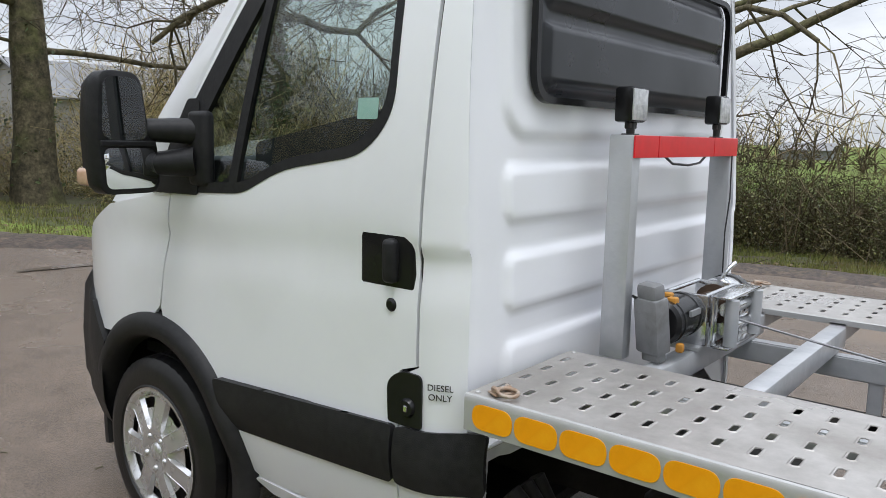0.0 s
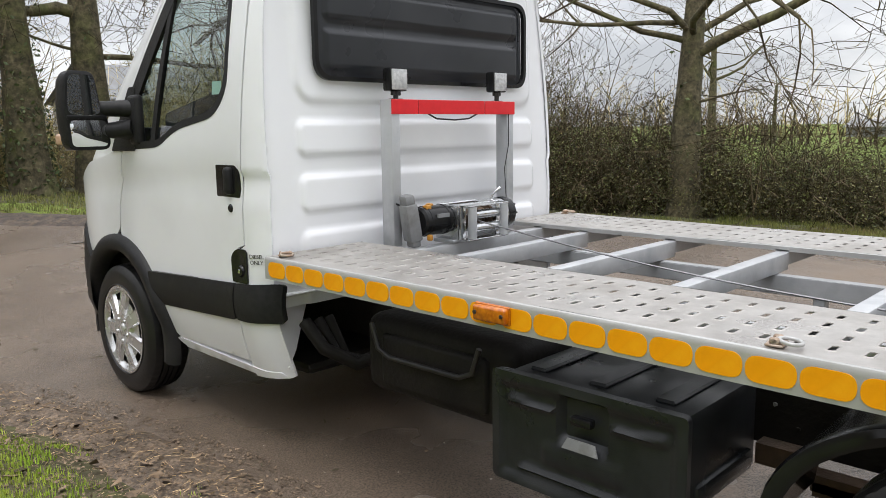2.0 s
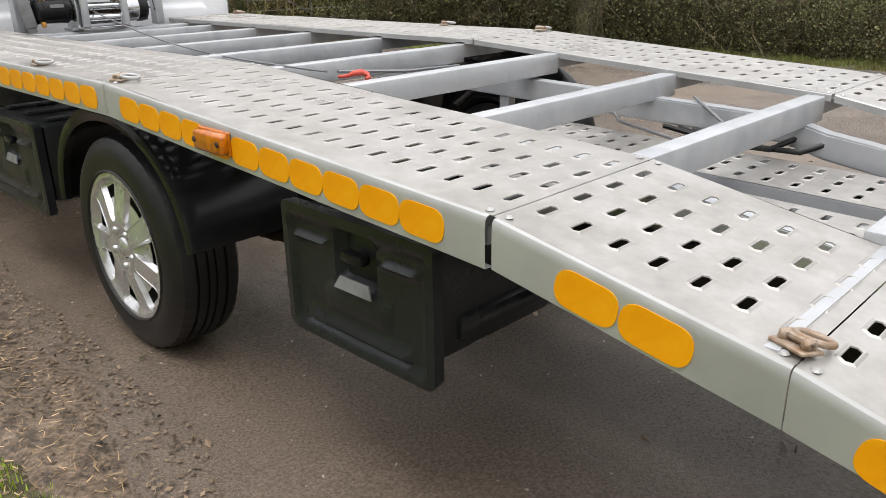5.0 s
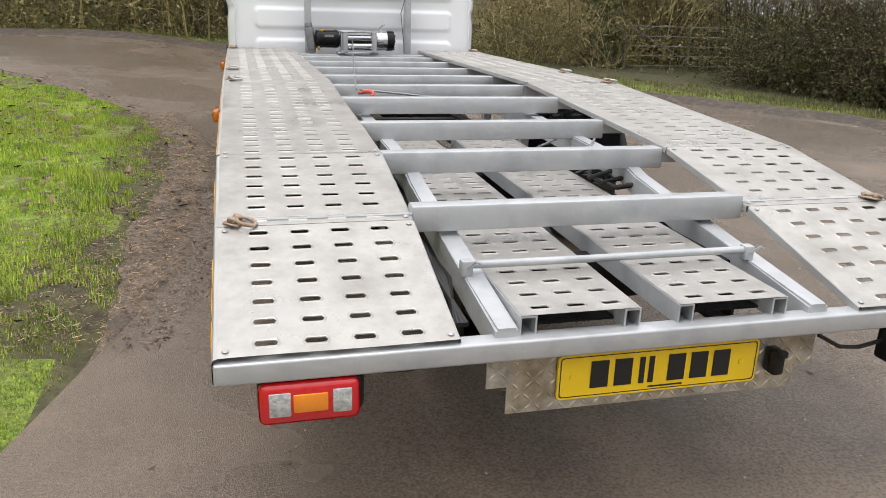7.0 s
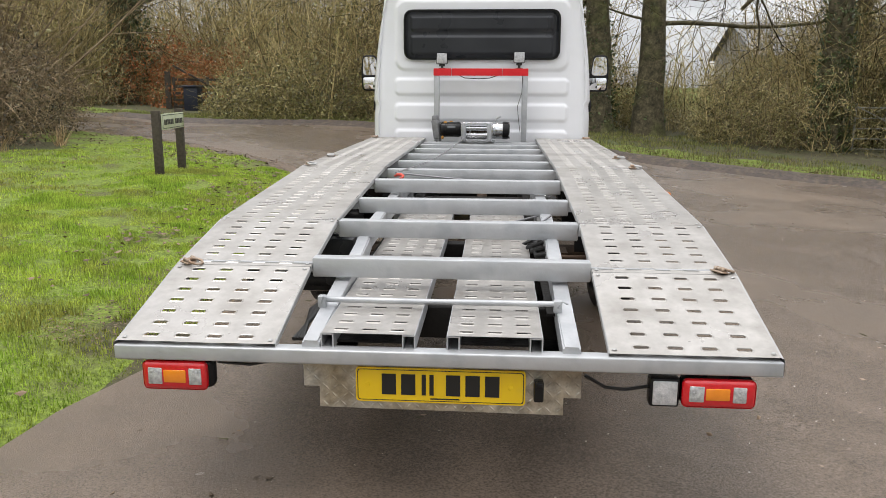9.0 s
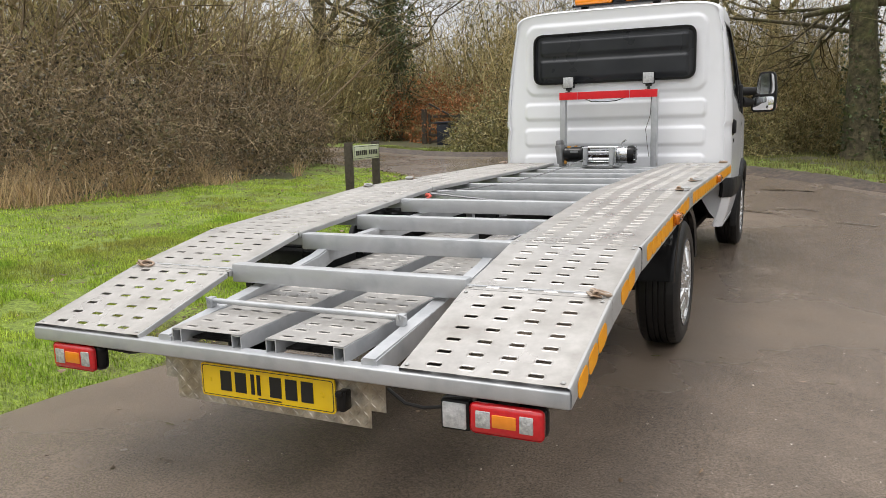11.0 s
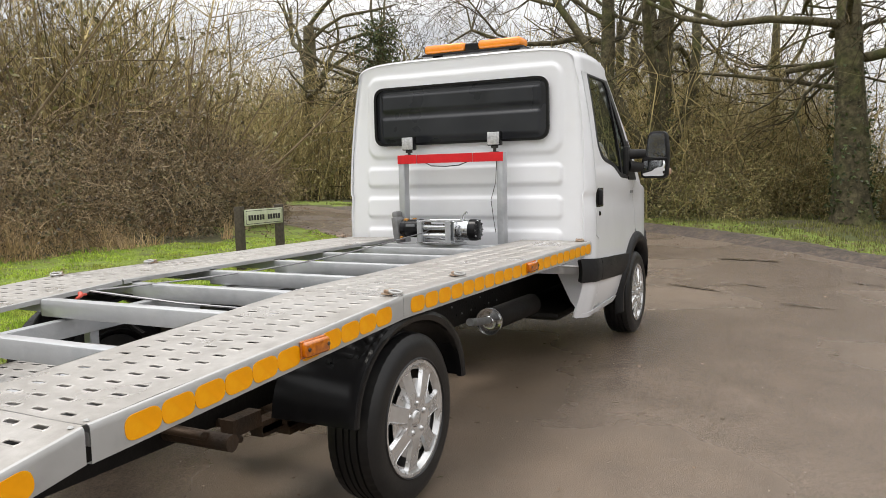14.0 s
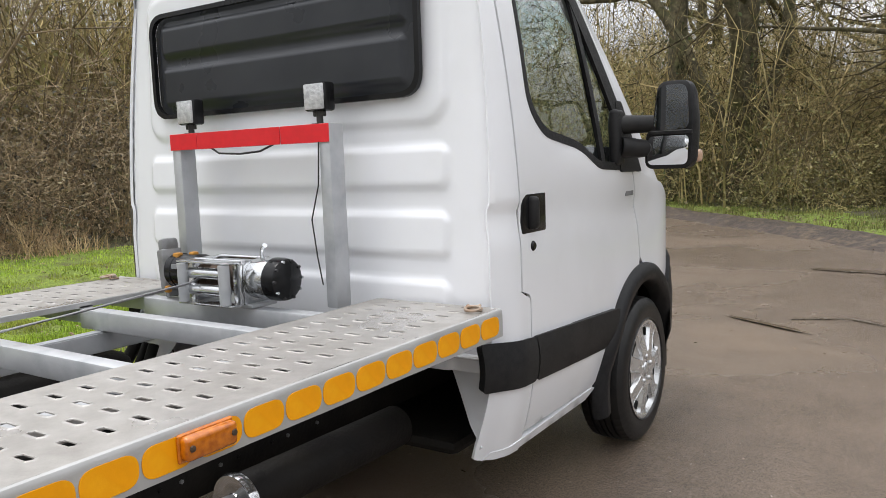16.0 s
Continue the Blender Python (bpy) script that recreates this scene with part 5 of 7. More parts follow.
def inner_rail(s):
    line = [(0.03, 0.598), (0.55, 0.664), (0.93, 0.718), (1.05, 0.75), (2.4, 0.79), (4.9, 0.79)]
    bm = bmesh.new()
    rows = []
    for y, z in line:
        x = s * 0.395
        rows.append([bm.verts.new(v) for v in ((x - 0.027, y, z), (x + 0.027, y, z), (x + 0.027, y, z - 0.075), (x - 0.027, y, z - 0.075))])
    for a, b in zip(rows, rows[1:]):
        ring_faces(bm, a, b)
    bm.faces.new(rows[0])
    bm.faces.new(rows[-1])
    bmesh.ops.bevel(bm, geom=[e for e in bm.edges if abs((e.verts[0].co - e.verts[1].co).normalized().y) > 0.7], offset=0.006, segments=2, affect="EDGES")
    rail = part("frame_rail", bm, SILVER, truck, "silver-painted long frame rail", smooth=40)
    for y in (2.1, 2.7, 3.3, 3.75, 4.3):
        part("frame_leg", solid_box((s * 0.395 - 0.022, y - 0.022, 0.60), (s * 0.395 + 0.022, y + 0.022, 0.72), 0.003, 1), SILVER, rail)


both(inner_rail)

# rear beam, lamps, plate
rb = solid_box((-1.005, 0.004, 0.53), (1.005, 0.056, 0.577), 0.006, 3)
part("rear_beam", rb, SILVER, truck, "silver-painted rear beam with brush marks", smooth=40)
tp = [(-0.378, 0.372), (0.378, 0.368), (0.378, 0.425), (0.43, 0.425), (0.43, 0.535), (-0.427, 0.535), (-0.427, 0.44), (-0.378, 0.44)]
tread = part("tread_plate", slab(tp, lambda u, v, w: Vector((u, 0.062 - 0.004 * w, v)), 0), TREADPLATE, truck, "dirty aluminium checker plate behind the number plate")
vv, ff = [], []
for i in range(30):
    for j in range(6):
        x, z = -0.415 + i * 0.0288, 0.382 + j * 0.0285
        if not inside((x, z), tp) or (abs(x) < 0.262 and z > 0.4):
            continue
        a = radians(45 if (i + j) % 2 else -45)
        d, n = Vector((math.cos(a), 0, math.sin(a))) * 0.0158, Vector((-math.sin(a), 0, math.cos(a))) * 0.0044
        c, k = Vector((x, 0.058, z)), len(vv)
        vv += [tuple(v) for v in (c - d, c - n, c + d, c + n, c + Vector((0, -0.003, 0)))]
        ff += [(k, k + 1, k + 4), (k + 1, k + 2, k + 4), (k + 2, k + 3, k + 4), (k + 3, k, k + 4)]
soup("tread_pattern", vv, ff, TREADPLATE, tread)
plate = part("number_plate", slab(rect(-0.261, 0.400, 0.261, 0.511, 0.012, 4), lambda u, v, w: Vector((u, 0.052 - 0.006 * w, v)), 0), YELLOW, truck, "yellow rear number plate with plain black bars")
rim = rect(-0.256, 0.405, 0.256, 0.506, 0.010, 4)
part("plate_border", sheet(rim, [[(u * 0.99, 0.4555 + (v - 0.4555) * 0.955) for u, v in rim]], 0.04, lambda u, v: Vector((u, 0.0452, v))), INK, plate)
for k, x in enumerate((-0.158, -0.098, -0.050, -0.026, 0.040, 0.100, 0.160)):
    w = 0.022 if k not in (2, 3) else 0.0065
    part("plate_bar", solid_box((x - w, 0.0435, 0.425), (x + w, 0.0455, 0.492)), INK, plate)
part("maker_bar", solid_box((-0.03, 0.0445, 0.4115), (0.06, 0.0455, 0.4155)), INK, plate)
for x in (-0.225, 0.215):
    b = bmesh.new()
    lathe(b, [(0.0, 0.003), (0.007, 0.002), (0.008, 0.0)], pose(x, 0.046, 0.456, 90, 0, 0), 10)
    part("plate_screw", b, YELLOW, plate)
bl = bmesh.new()
box(bl, (0.285, 0.012, 0.425), (0.315, 0.056, 0.488), 0.006)
box(bl, (0.29, 0.0, 0.475), (0.311, 0.02, 0.492), 0.004)
part("plate_lamp", bl, GLOSSBLACK, truck, "small black number plate lamp", smooth=40)


def tail_lamp(s):
    x0, x1 = (-0.924, -0.703) if s < 0 else (0.718, 0.936)
    z0, z1, y0, y1 = 0.43, 0.527, 0.005, 0.075
    if s > 0:
        z0, z1 = 0.425, 0.518
    house = part("tail_lamp", solid_box((x0, y0 + 0.02, z0), (x1, y1, z1), 0.022, 3), GLOSSBLACK, truck, "rear lamp cluster with red, amber and clear lenses", smooth=40)
    part("red_surround", solid_box((x0 + 0.002, y0, z0 + 0.002), (x1 - 0.002 - (0.012 if s < 0 else 0), y0 + 0.024, z1 - 0.002), 0.016, 3), REDLENS, house, "red lens surround", smooth=40)
    w = x1 - x0
    for a, b, mat, name in ((0.10, 0.30, CLEAR, "clear_lens"), (0.32, 0.64, BEACON, "amber_lens"), (0.68, 0.86, CLEAR, "clear_lens")):
        lo, hi = (z0 + 0.022, z1 - 0.022) if mat is CLEAR else (z0 + 0.028, z1 - 0.028)
        part(name, solid_box((x0 + a * w, y0 - 0.003, lo), (x0 + b * w, y0 + 0.006, hi), 0.003), mat, house, smooth=40)
    part("lamp_bracket", solid_box(((x0 + x1) / 2 - 0.03, 0.03, z1 - 0.01), ((x0 + x1) / 2 + 0.03, 0.05, 0.535)), UNDER, house)


both(tail_lamp)
wl2 = part("reversing_lamp", solid_box((0.628, 0.018, 0.422), (0.716, 0.07, 0.512), 0.008, 2), GLOSSBLACK, truck, "square black reversing lamp", smooth=40)
part("lamp_lens", solid_box((0.636, 0.012, 0.430), (0.708, 0.02, 0.505), 0.004), LENSGREY, wl2, smooth=40)
for line in ([(0.44, 0.06, 0.50), (0.50, 0.05, 0.468), (0.56, 0.05, 0.462), (0.63, 0.05, 0.475)], [(-0.70, 0.06, 0.51), (-0.60, 0.07, 0.50), (-0.50, 0.07, 0.52)]):
    cb = bmesh.new()
    pipe(cb, line, 0.0055, 6)
    part("lamp_cable", cb, WIRE, truck, smooth=60)

# ---- headboard, lamps, winch ----
head = thing("headboard", "", "")
head.parent = truck
head.location = (0, 4.86, 0.838)
for x in (-0.393, 0.393):
    part("post", solid_box((x - 0.025, 4.825, 0.818), (x + 0.025, 4.90, 1.462), 0.005, 2), SILVER, head, "silver-painted box-section post", smooth=40)
part("top_bar", solid_box((-0.366, 4.832, 1.40), (0.366, 4.895, 1.458), 0.005, 2), SILVER, head, smooth=40)
for x0, x1 in ((-0.42, -0.262), (-0.258, 0.188), (0.192, 0.42)):
    part("red_tape", solid_box((x0, 4.819, 1.398), (x1, 4.8235, 1.461), 0.001, 1), RED, head, "red reflective tape strip")
for line, r in (([(-0.20, 4.83, 1.405), (-0.14, 4.825, 1.378), (-0.02, 4.822, 1.372), (0.08, 4.825, 1.378), (0.15, 4.83, 1.402)], 0.004),
                ([(0.372, 4.82, 1.40), (0.366, 4.815, 1.25), (0.33, 4.812, 1.13), (0.345, 4.815, 1.0), (0.36, 4.82, 0.9)], 0.0025),
                ([(-0.425, 4.80, 1.012), (-0.40, 4.79, 1.0), (-0.36, 4.76, 0.985), (-0.30, 4.76, 0.99)], 0.004)):
    cb = bmesh.new()
    pipe(cb, line, r, 6)
    part("cable", cb, WIRE, head, smooth=60)
for x, z in ((-0.348, 1.543), (0.339, 1.553)):
    lamp = part("work_lamp", solid_box((x - 0.051, 4.845, z), (x + 0.051, 4.90, z + 0.10), 0.010, 2), GLOSSBLACK, truck, "square work lamp with frosted lens", smooth=40)
    part("lamp_lens", solid_box((x - 0.045, 4.840, z + 0.006), (x + 0.045, 4.848, z + 0.094), 0.004, 2), LENSGREY, lamp, smooth=40)
    bm = bmesh.new()
    pipe(bm, [(x, 4.87, 1.504), (x, 4.87, z)], 0.012, 10)
    box(bm, (x - 0.03, 4.855, 1.504), (x + 0.03, 4.885, 1.512), 0.002, 1)
    box(bm, (x - 0.026, 4.862, z - 0.018), (x + 0.026, 4.878, z + 0.002), 0.003, 1)
    part("lamp_stem", bm, STEEL, lamp, smooth=40)

head.location.z += 0.046
winch = thing("winch", "", "")
winch.parent = truck
winch.location = (-0.05, 4.68, 0.84)
for x in (-0.155, 0.105):
    part("mount_foot", solid_box((x - 0.03, 4.64, 0.838), (x + 0.03, 4.765, 0.853), 0.003, 1), SILVER, winch)
mt = bmesh.new()
lathe(mt, [(0.0, -0.096), (0.056, -0.094), (0.066, -0.085), (0.066, -0.062), (0.0685, -0.06), (0.0685, -0.05), (0.066, -0.048), (0.066, 0.05), (0.0685, 0.052), (0.0685, 0.07), (0.056, 0.088), (0.0, 0.088)], pose(-0.255, 4.70, 0.948, 0, 90, 0), 30)
part("motor", mt, GLOSSBLACK, winch, "black winch motor", smooth=40)
part("label_bar", solid_box((-0.285, 4.629, 0.965), (-0.215, 4.637, 0.982)), HOUSEM, winch, "pale unreadable label bar")
for lo, hi in (((-0.322, 4.665, 0.995), (-0.29, 4.695, 1.02)), ((-0.27, 4.70, 1.0), (-0.242, 4.73, 1.022)), ((-0.34, 4.63, 0.868), (-0.318, 4.652, 0.895))):
    part("terminal_boot", solid_box(lo, hi, 0.006), BRASS, winch, "yellow terminal boot", smooth=40)
ctl = bmesh.new()
mm = pose(-0.368, 4.70, 0.842, 0, -9, -16)
box(ctl, (-0.03, -0.042, 0.025), (0.03, 0.042, 0.19), 0.010, 2, mm)
box(ctl, (-0.024, -0.036, 0.18), (0.026, 0.034, 0.232), 0.014, 2, mm)
box(ctl, (-0.02, -0.03, 0.0), (0.02, 0.03, 0.03), 0.004, 1, mm)
part("control_box", ctl, GREYBOX, winch, "scuffed grey winch control box", smooth=40)
gb = bmesh.new()
lathe(gb, [(0.0, -0.065), (0.070, -0.062), (0.075, -0.05), (0.075, 0.035), (0.07, 0.045), (0.0, 0.046)], pose(0.175, 4.70, 0.942, 0, 90, 0), 28)
gear = part("gearbox", gb, CHROME, winch, "bright winch gearbox housing", smooth=40)
gc = bmesh.new()
lathe(gc, [(0.0, 0.040), (0.060, 0.038), (0.073, 0.030), (0.077, 0.012), (0.077, -0.022), (0.072, -0.026)], pose(0.225, 4.70, 0.942, 0, 90, 0), 30)
part("end_cap", gc, GLOSSBLACK, gear, "black ribbed end cap", smooth=40)
for k in range(10):
    a = 2 * math.pi * k / 10
    b = bmesh.new()
    lathe(b, [(0.0, 0.010), (0.005, 0.009), (0.006, 0.0)], pose(0.257, 4.70 + 0.068 * math.cos(a), 0.942 + 0.068 * math.sin(a), 0, 90, 0), 8)
    part("cap_screw", b, STEEL if k % 3 else CHROME, gear)
lv = bmesh.new()
pipe(lv, [(0.145, 4.70, 0.995), (0.145, 4.69, 1.03), (0.16, 4.68, 1.05), (0.185, 4.67, 1.065)], [0.009, 0.007, 0.007, 0.009], 8)
part("clutch_lever", lv, CHROME, winch, smooth=50)
dr = bmesh.new()
lathe(dr, [(0.0, -0.125), (0.066, -0.122), (0.066, -0.112), (0.034, -0.11)] + [(0.040 + 0.006 * (k % 2), -0.105 + 0.0105 * k) for k in range(21)] + [(0.034, 0.11), (0.066, 0.112), (0.066, 0.122), (0.0, 0.125)], pose(-0.025, 4.70, 0.935, 0, 90, 0), 26)
part("rope_drum", dr, RUSTY, winch, smooth=40)
fr = bmesh.new()
for x in (-0.155, 0.105):
    box(fr, (x - 0.006, 4.63, 0.852), (x + 0.006, 4.77, 1.01), 0.004)
for z, y in ((1.005, 4.64), (1.005, 4.76), (0.87, 4.765)):
    pipe(fr, [(-0.155, y, z), (0.105, y, z)], 0.008, 10)
part("winch_frame", fr, CHROME, winch, smooth=40)
fl = bmesh.new()
box(fl, (-0.165, 4.608, 0.855), (-0.13, 4.622, 1.012), 0.003)
box(fl, (0.08, 4.608, 0.855), (0.115, 4.622, 1.012), 0.003)
box(fl, (-0.165, 4.56, 1.004), (0.115, 4.622, 1.012), 0.003)
box(fl, (-0.165, 4.56, 0.852), (0.115, 4.622, 0.860), 0.003)
lead = part("fairlead", fl, CHROME, winch, "bright roller fairlead", smooth=40)
for z in (0.905, 0.965):
    r = bmesh.new()
    pipe(r, [(-0.12, 4.59, z), (0.07, 4.59, z)], 0.021, 16)
    part("roller", r, CHROME, lead, smooth=50)
for x in (-0.135, 0.085):
    r = bmesh.new()
    pipe(r, [(x, 4.565, 0.862), (x, 4.565, 1.002)], 0.02, 16)
    part("roller", r, SILVER, lead, smooth=50)
rp = bmesh.new()
rope_line = [(-0.08, 4.68, 0.965), (-0.082, 4.58, 0.94)] + [(-0.082 - 0.33 * t, 4.55 - 2.45 * t, 0.933 - 0.085 * t - 0.05 * math.sin(math.pi * t)) for t in np.linspace(0, 1, 12)]
pipe(rp, rope_line, 0.004, 6)
part("wire_rope", rp, ROPE, winch, "thin grey wire rope to the hook", smooth=60)
hk = bmesh.new()
c = Vector((-0.39, 1.99, 0.832))
pipe(hk, [c + 0.62 * Vector(v) for v in ((-0.03, 0.09, 0.008), (-0.015, 0.045, 0.012), (0.004, 0.015, 0.026), (0.035, -0.005, 0.03), (0.06, -0.022, 0.018), (0.052, -0.042, 0.006), (0.03, -0.038, 0.002))], [0.005, 0.006, 0.009, 0.010, 0.008, 0.006, 0.004], 10)
part("hook", hk, HOOKRED, winch, "faded red winch hook", smooth=60)
for line in ([(-0.40, 2.06, 0.85), (0.0, 2.18, 0.80), (0.37, 2.28, 0.775), (0.40, 2.30, 0.70)], [(0.41, 1.30, 0.745), (0.30, 1.15, 0.70), (0.10, 1.18, 0.675), (0.22, 1.45, 0.68), (0.39, 1.6, 0.70)]):
    st = bmesh.new()
    pipe(st, line, 0.0055, 6)
    part("hook_cord", st, ROPE, winch, smooth=60)
for k in range(4):
    cw = bmesh.new()
    pipe(cw, [(0.41 - 0.02 * k, 0.9 + 0.1 * k, 0.70), (0.33 - 0.015 * k, 0.98 + 0.08 * k, 0.665), (0.33, 1.2, 0.66), (0.36, 1.42 - 0.05 * k, 0.68)], 0.009, 6)
    part("wiring_loom", cw, WIRE, truck, "black wiring loom under the deck", smooth=60)
    cw = bmesh.new()
    pipe(cw, [(-0.45 - 0.01 * k, 0.15, 0.56), (-0.47 + 0.01 * k, 0.35, 0.60), (-0.44, 0.6 + 0.05 * k, 0.60)], 0.007, 6)
    part("wiring_loom", cw, WIRE, truck, "black wiring loom under the deck", smooth=60)

winch.location.y += 0.05
winch.location.z += 0.027

# ---- loading ramps, stowed in the frame ----


def ramp(x0, x1):
    ob = thing("loading_ramp", "silver perforated loading ramp stowed between the frame rails", "ramp", "stowed loading ramps", at=((x0 + x1) / 2, 1.1, 0.56))
    y0, y1 = 0.035, 2.05
    top = lambda y: 0.622 + 0.022 * (y - y0)
    bm = bmesh.new()
    slots(bm, x0 + 0.003, x1 - 0.003, y0, y1, 3, 27, lambda x, y, up: Vector((x, y, top(y) + up)), 0.022, 0.0075, 0.012)
    part("tread", bm, ALU, ob, "perforated tread sheet", smooth=30)
    for x in (x0, x1):
        k = 1 if x == x0 else -1
        b = bmesh.new()
        rows = [[b.verts.new((x + k * dx, y, top(y) + dz)) for dx, dz in loop] for loop in
                ([(0.0, -0.002), (0.0, -0.052), (0.04, -0.052), (0.04, -0.002)], [(0.004, -0.006), (0.004, -0.048), (0.036, -0.048), (0.036, -0.006)]) for y in (y0, y1)]
        ring_faces(b, rows[0], rows[1])
        ring_faces(b, rows[2], rows[3])
        ring_faces(b, rows[0], rows[2])
        ring_faces(b, rows[1], rows[3])
        part("side_tube", b, SILVER, ob, "open square side tube")
    # dark sheet in the open channel stands in for the shade behind the slots
    part("underside_plate", solid_box((x0 + 0.04, y0 + 0.05, top(y0) - 0.046), (x1 - 0.04, y1, top(y0) - 0.040)), UNDER, ob, "dark sheet added under the tread as shade for its slots")
    for k in range(5):
        y = 0.25 + 0.4 * k
        part("ramp_rib", solid_box((x0 + 0.004, y, top(y) - 0.045), (x1 - 0.004, y + 0.03, top(y) - 0.004)), GALV, ob)


ramp(-0.365, -0.075)
ramp(0.02, 0.31)
tb = bmesh.new()
pipe(tb, [(-0.41, 0.29, 0.655), (-0.1, 0.292, 0.653), (0.2, 0.288, 0.656), (0.37, 0.29, 0.655)], 0.010, 10)
bar = part("ramp_retaining_bar", tb, SILVER, truck, "silver retaining bar across the ramps", smooth=50)
for x in (-0.415, 0.37):
    b = bmesh.new()
    box(b, (x - 0.014, 0.275, 0.628), (x + 0.014, 0.305, 0.668), 0.004)
    pipe(b, [(x, 0.275, 0.65), (x + 0.012, 0.25, 0.675), (x + 0.03, 0.262, 0.665)], 0.0035, 6)
    part("bar_bracket", b, SILVER, bar, smooth=40)

# ---- plants and surroundings ----


def grow(rows, start, way, length, radius, depth, wild, droop=0.0, fork=(2, 4), keep=0.72, steps=4, thin=0.004, tips=None):
    """Adds a branch and its side branches as sticks."""
    p, d = np.array(start, float), np.array(way, float)
    d /= np.linalg.norm(d)
    spots = []
    for k in range(steps):
        d = d + rng.normal(size=3) * wild + np.array([0, 0, -droop])
        d /= np.linalg.norm(d)
        q = p + d * length / steps
        r0 = radius * (1 - 0.55 * k / steps)
        r1 = radius * (1 - 0.55 * (k + 1) / steps)
        rows.append((*p, *q, max(r0, thin), max(r1, thin * 0.8)))
        p = q
        spots.append((p.copy(), d.copy(), r1))
    if depth <= 0:
        if tips is not None:
            tips.append(p)
        return
    for _ in range(int(rng.integers(fork[0], fork[1] + 1))):
        b, bd, br = spots[int(rng.integers(max(0, len(spots) - 3), len(spots)))]
        turn = rng.normal(size=3)
        turn -= bd * turn.dot(bd)
        turn /= np.linalg.norm(turn) + 1e-9
        nd = bd * rng.uniform(0.35, 0.9) + turn * rng.uniform(0.5, 1.0)
        grow(rows, b, nd, length * keep * rng.uniform(0.7, 1.15), br * rng.uniform(0.45, 0.75), depth - 1, wild, droop, fork, keep, max(2, steps - 1), thin, tips)


def oak(height, girth, ivy=0, lean=(0, 0), first=3.6, split=0, arms=(), fine_fork=(2, 3)):
    """A bare oak: trunk and limbs as one part, fine twigs as another; ivy on the trunk if wanted."""
    ob = thing("bare_oak_tree", "tall leafless oak with mossy bark and twisted limbs on the verge", "tree", "roadside trees")
    axis, ways = [], rng.normal(size=(2, 3))
    n = 12
    for k in range(n):
        t = (k + 1) / n
        q = np.array([lean[0] * t * height * 0.55 + 0.06 * math.sin(3 * t + ways[0, 0]) * t, lean[1] * t * height * 0.55 + 0.06 * math.sin(4 * t + ways[0, 1]) * t, -0.3 + height * 0.55 * t])
        axis.append((q, girth * (1 - 0.55 * t)))
    # one skin from the root flare to the top, fluted by the bark
    rings, sides = 46, 18
    verts, faces = [], []
    for k in range(rings + 1):
        t = k / rings
        c = np.array([lean[0] * t * height * 0.55 + 0.06 * math.sin(3 * t + ways[0, 0]) * t, lean[1] * t * height * 0.55 + 0.06 * math.sin(4 * t + ways[0, 1]) * t, -0.3 + height * 0.55 * t])
        r = girth * (1 - 0.55 * t) * (1 + 0.5 * math.exp(-(c[2] + 0.3) / 0.45))
        for j in range(sides):
            a = 2 * math.pi * j / sides
            w = r * (1 + 0.16 * noise.noise((2.2 * math.cos(a) + ways[1, 0], 2.2 * math.sin(a), c[2] * 0.7)) + 0.07 * noise.noise((6 * math.cos(a), 6 * math.sin(a) + ways[1, 1], c[2] * 1.6)))
            verts.append((c[0] + w * math.cos(a), c[1] + w * math.sin(a), c[2]))
    for k in range(rings):
        for j in range(sides):
            faces.append((k * sides + j, k * sides + (j + 1) % sides, (k + 1) * sides + (j + 1) % sides, (k + 1) * sides + j))
    faces.append(tuple(range(rings * sides, rings * sides + sides)))
    limbs = []
    for k in range(9):
        i = int(np.clip(rng.integers(3, n), 0, n - 1)) if k < 7 else n - 1
        b, br = axis[i]
        if b[2] < first:
            b, br = axis[min(n - 1, int(first / height / 0.55 * n) + 1 + k % 3)]
        a = rng.uniform(0, 2 * math.pi)
        up = rng.uniform(0.1, 0.8) if k < 7 else 1.2
        lim = []
        grow(lim, b, (math.cos(a), math.sin(a), up), height * rng.uniform(0.22, 0.36), br * rng.uniform(0.3, 0.5), 4, 0.24, 0.0, fine_fork, 0.74, 5, 0.006)
        limbs += lim
    for k in range(split):
        a = 2 * math.pi * (k + 0.3) / split
        lim = []
        grow(lim, axis[2][0] - (0, 0, 0.5), (0.5 * math.cos(a), 0.5 * math.sin(a), 1.0), height * 0.5, girth * 0.52, 4, 0.10, -0.03, (3, 4), 0.6, 8, 0.006)
        limbs += lim
    for way, at, length, radius, rise in arms:
        lim = []
        grow(lim, (lean[0] * at, lean[1] * at, at), (math.cos(way), math.sin(way), rise), length, radius, 4, 0.09, 0.0, (3, 4), 0.55, 7, 0.006)
        limbs += lim
    thick = [r for r in limbs if r[6] > 0.022]
    fine = [r for r in limbs if r[6] <= 0.022]
    a = np.array(thick)
    d = a[:, 3:6] - a[:, 0:3]
    d /= np.linalg.norm(d, axis=1, keepdims=True)
    a[:, 0:3] -= d * a[:, 6:7] * 0.45
    a[:, 3:6] += d * a[:, 7:8] * 0.45
    v, f = prisms(a, 8)
    soup("trunk", verts + v, faces + [[i + len(verts) for i in q] for q in f], BARK, ob, smooth=True)
    v, f = wood(fine)
    soup("crown", v, f, HEDGETWIG, ob, "fine bare twigs")
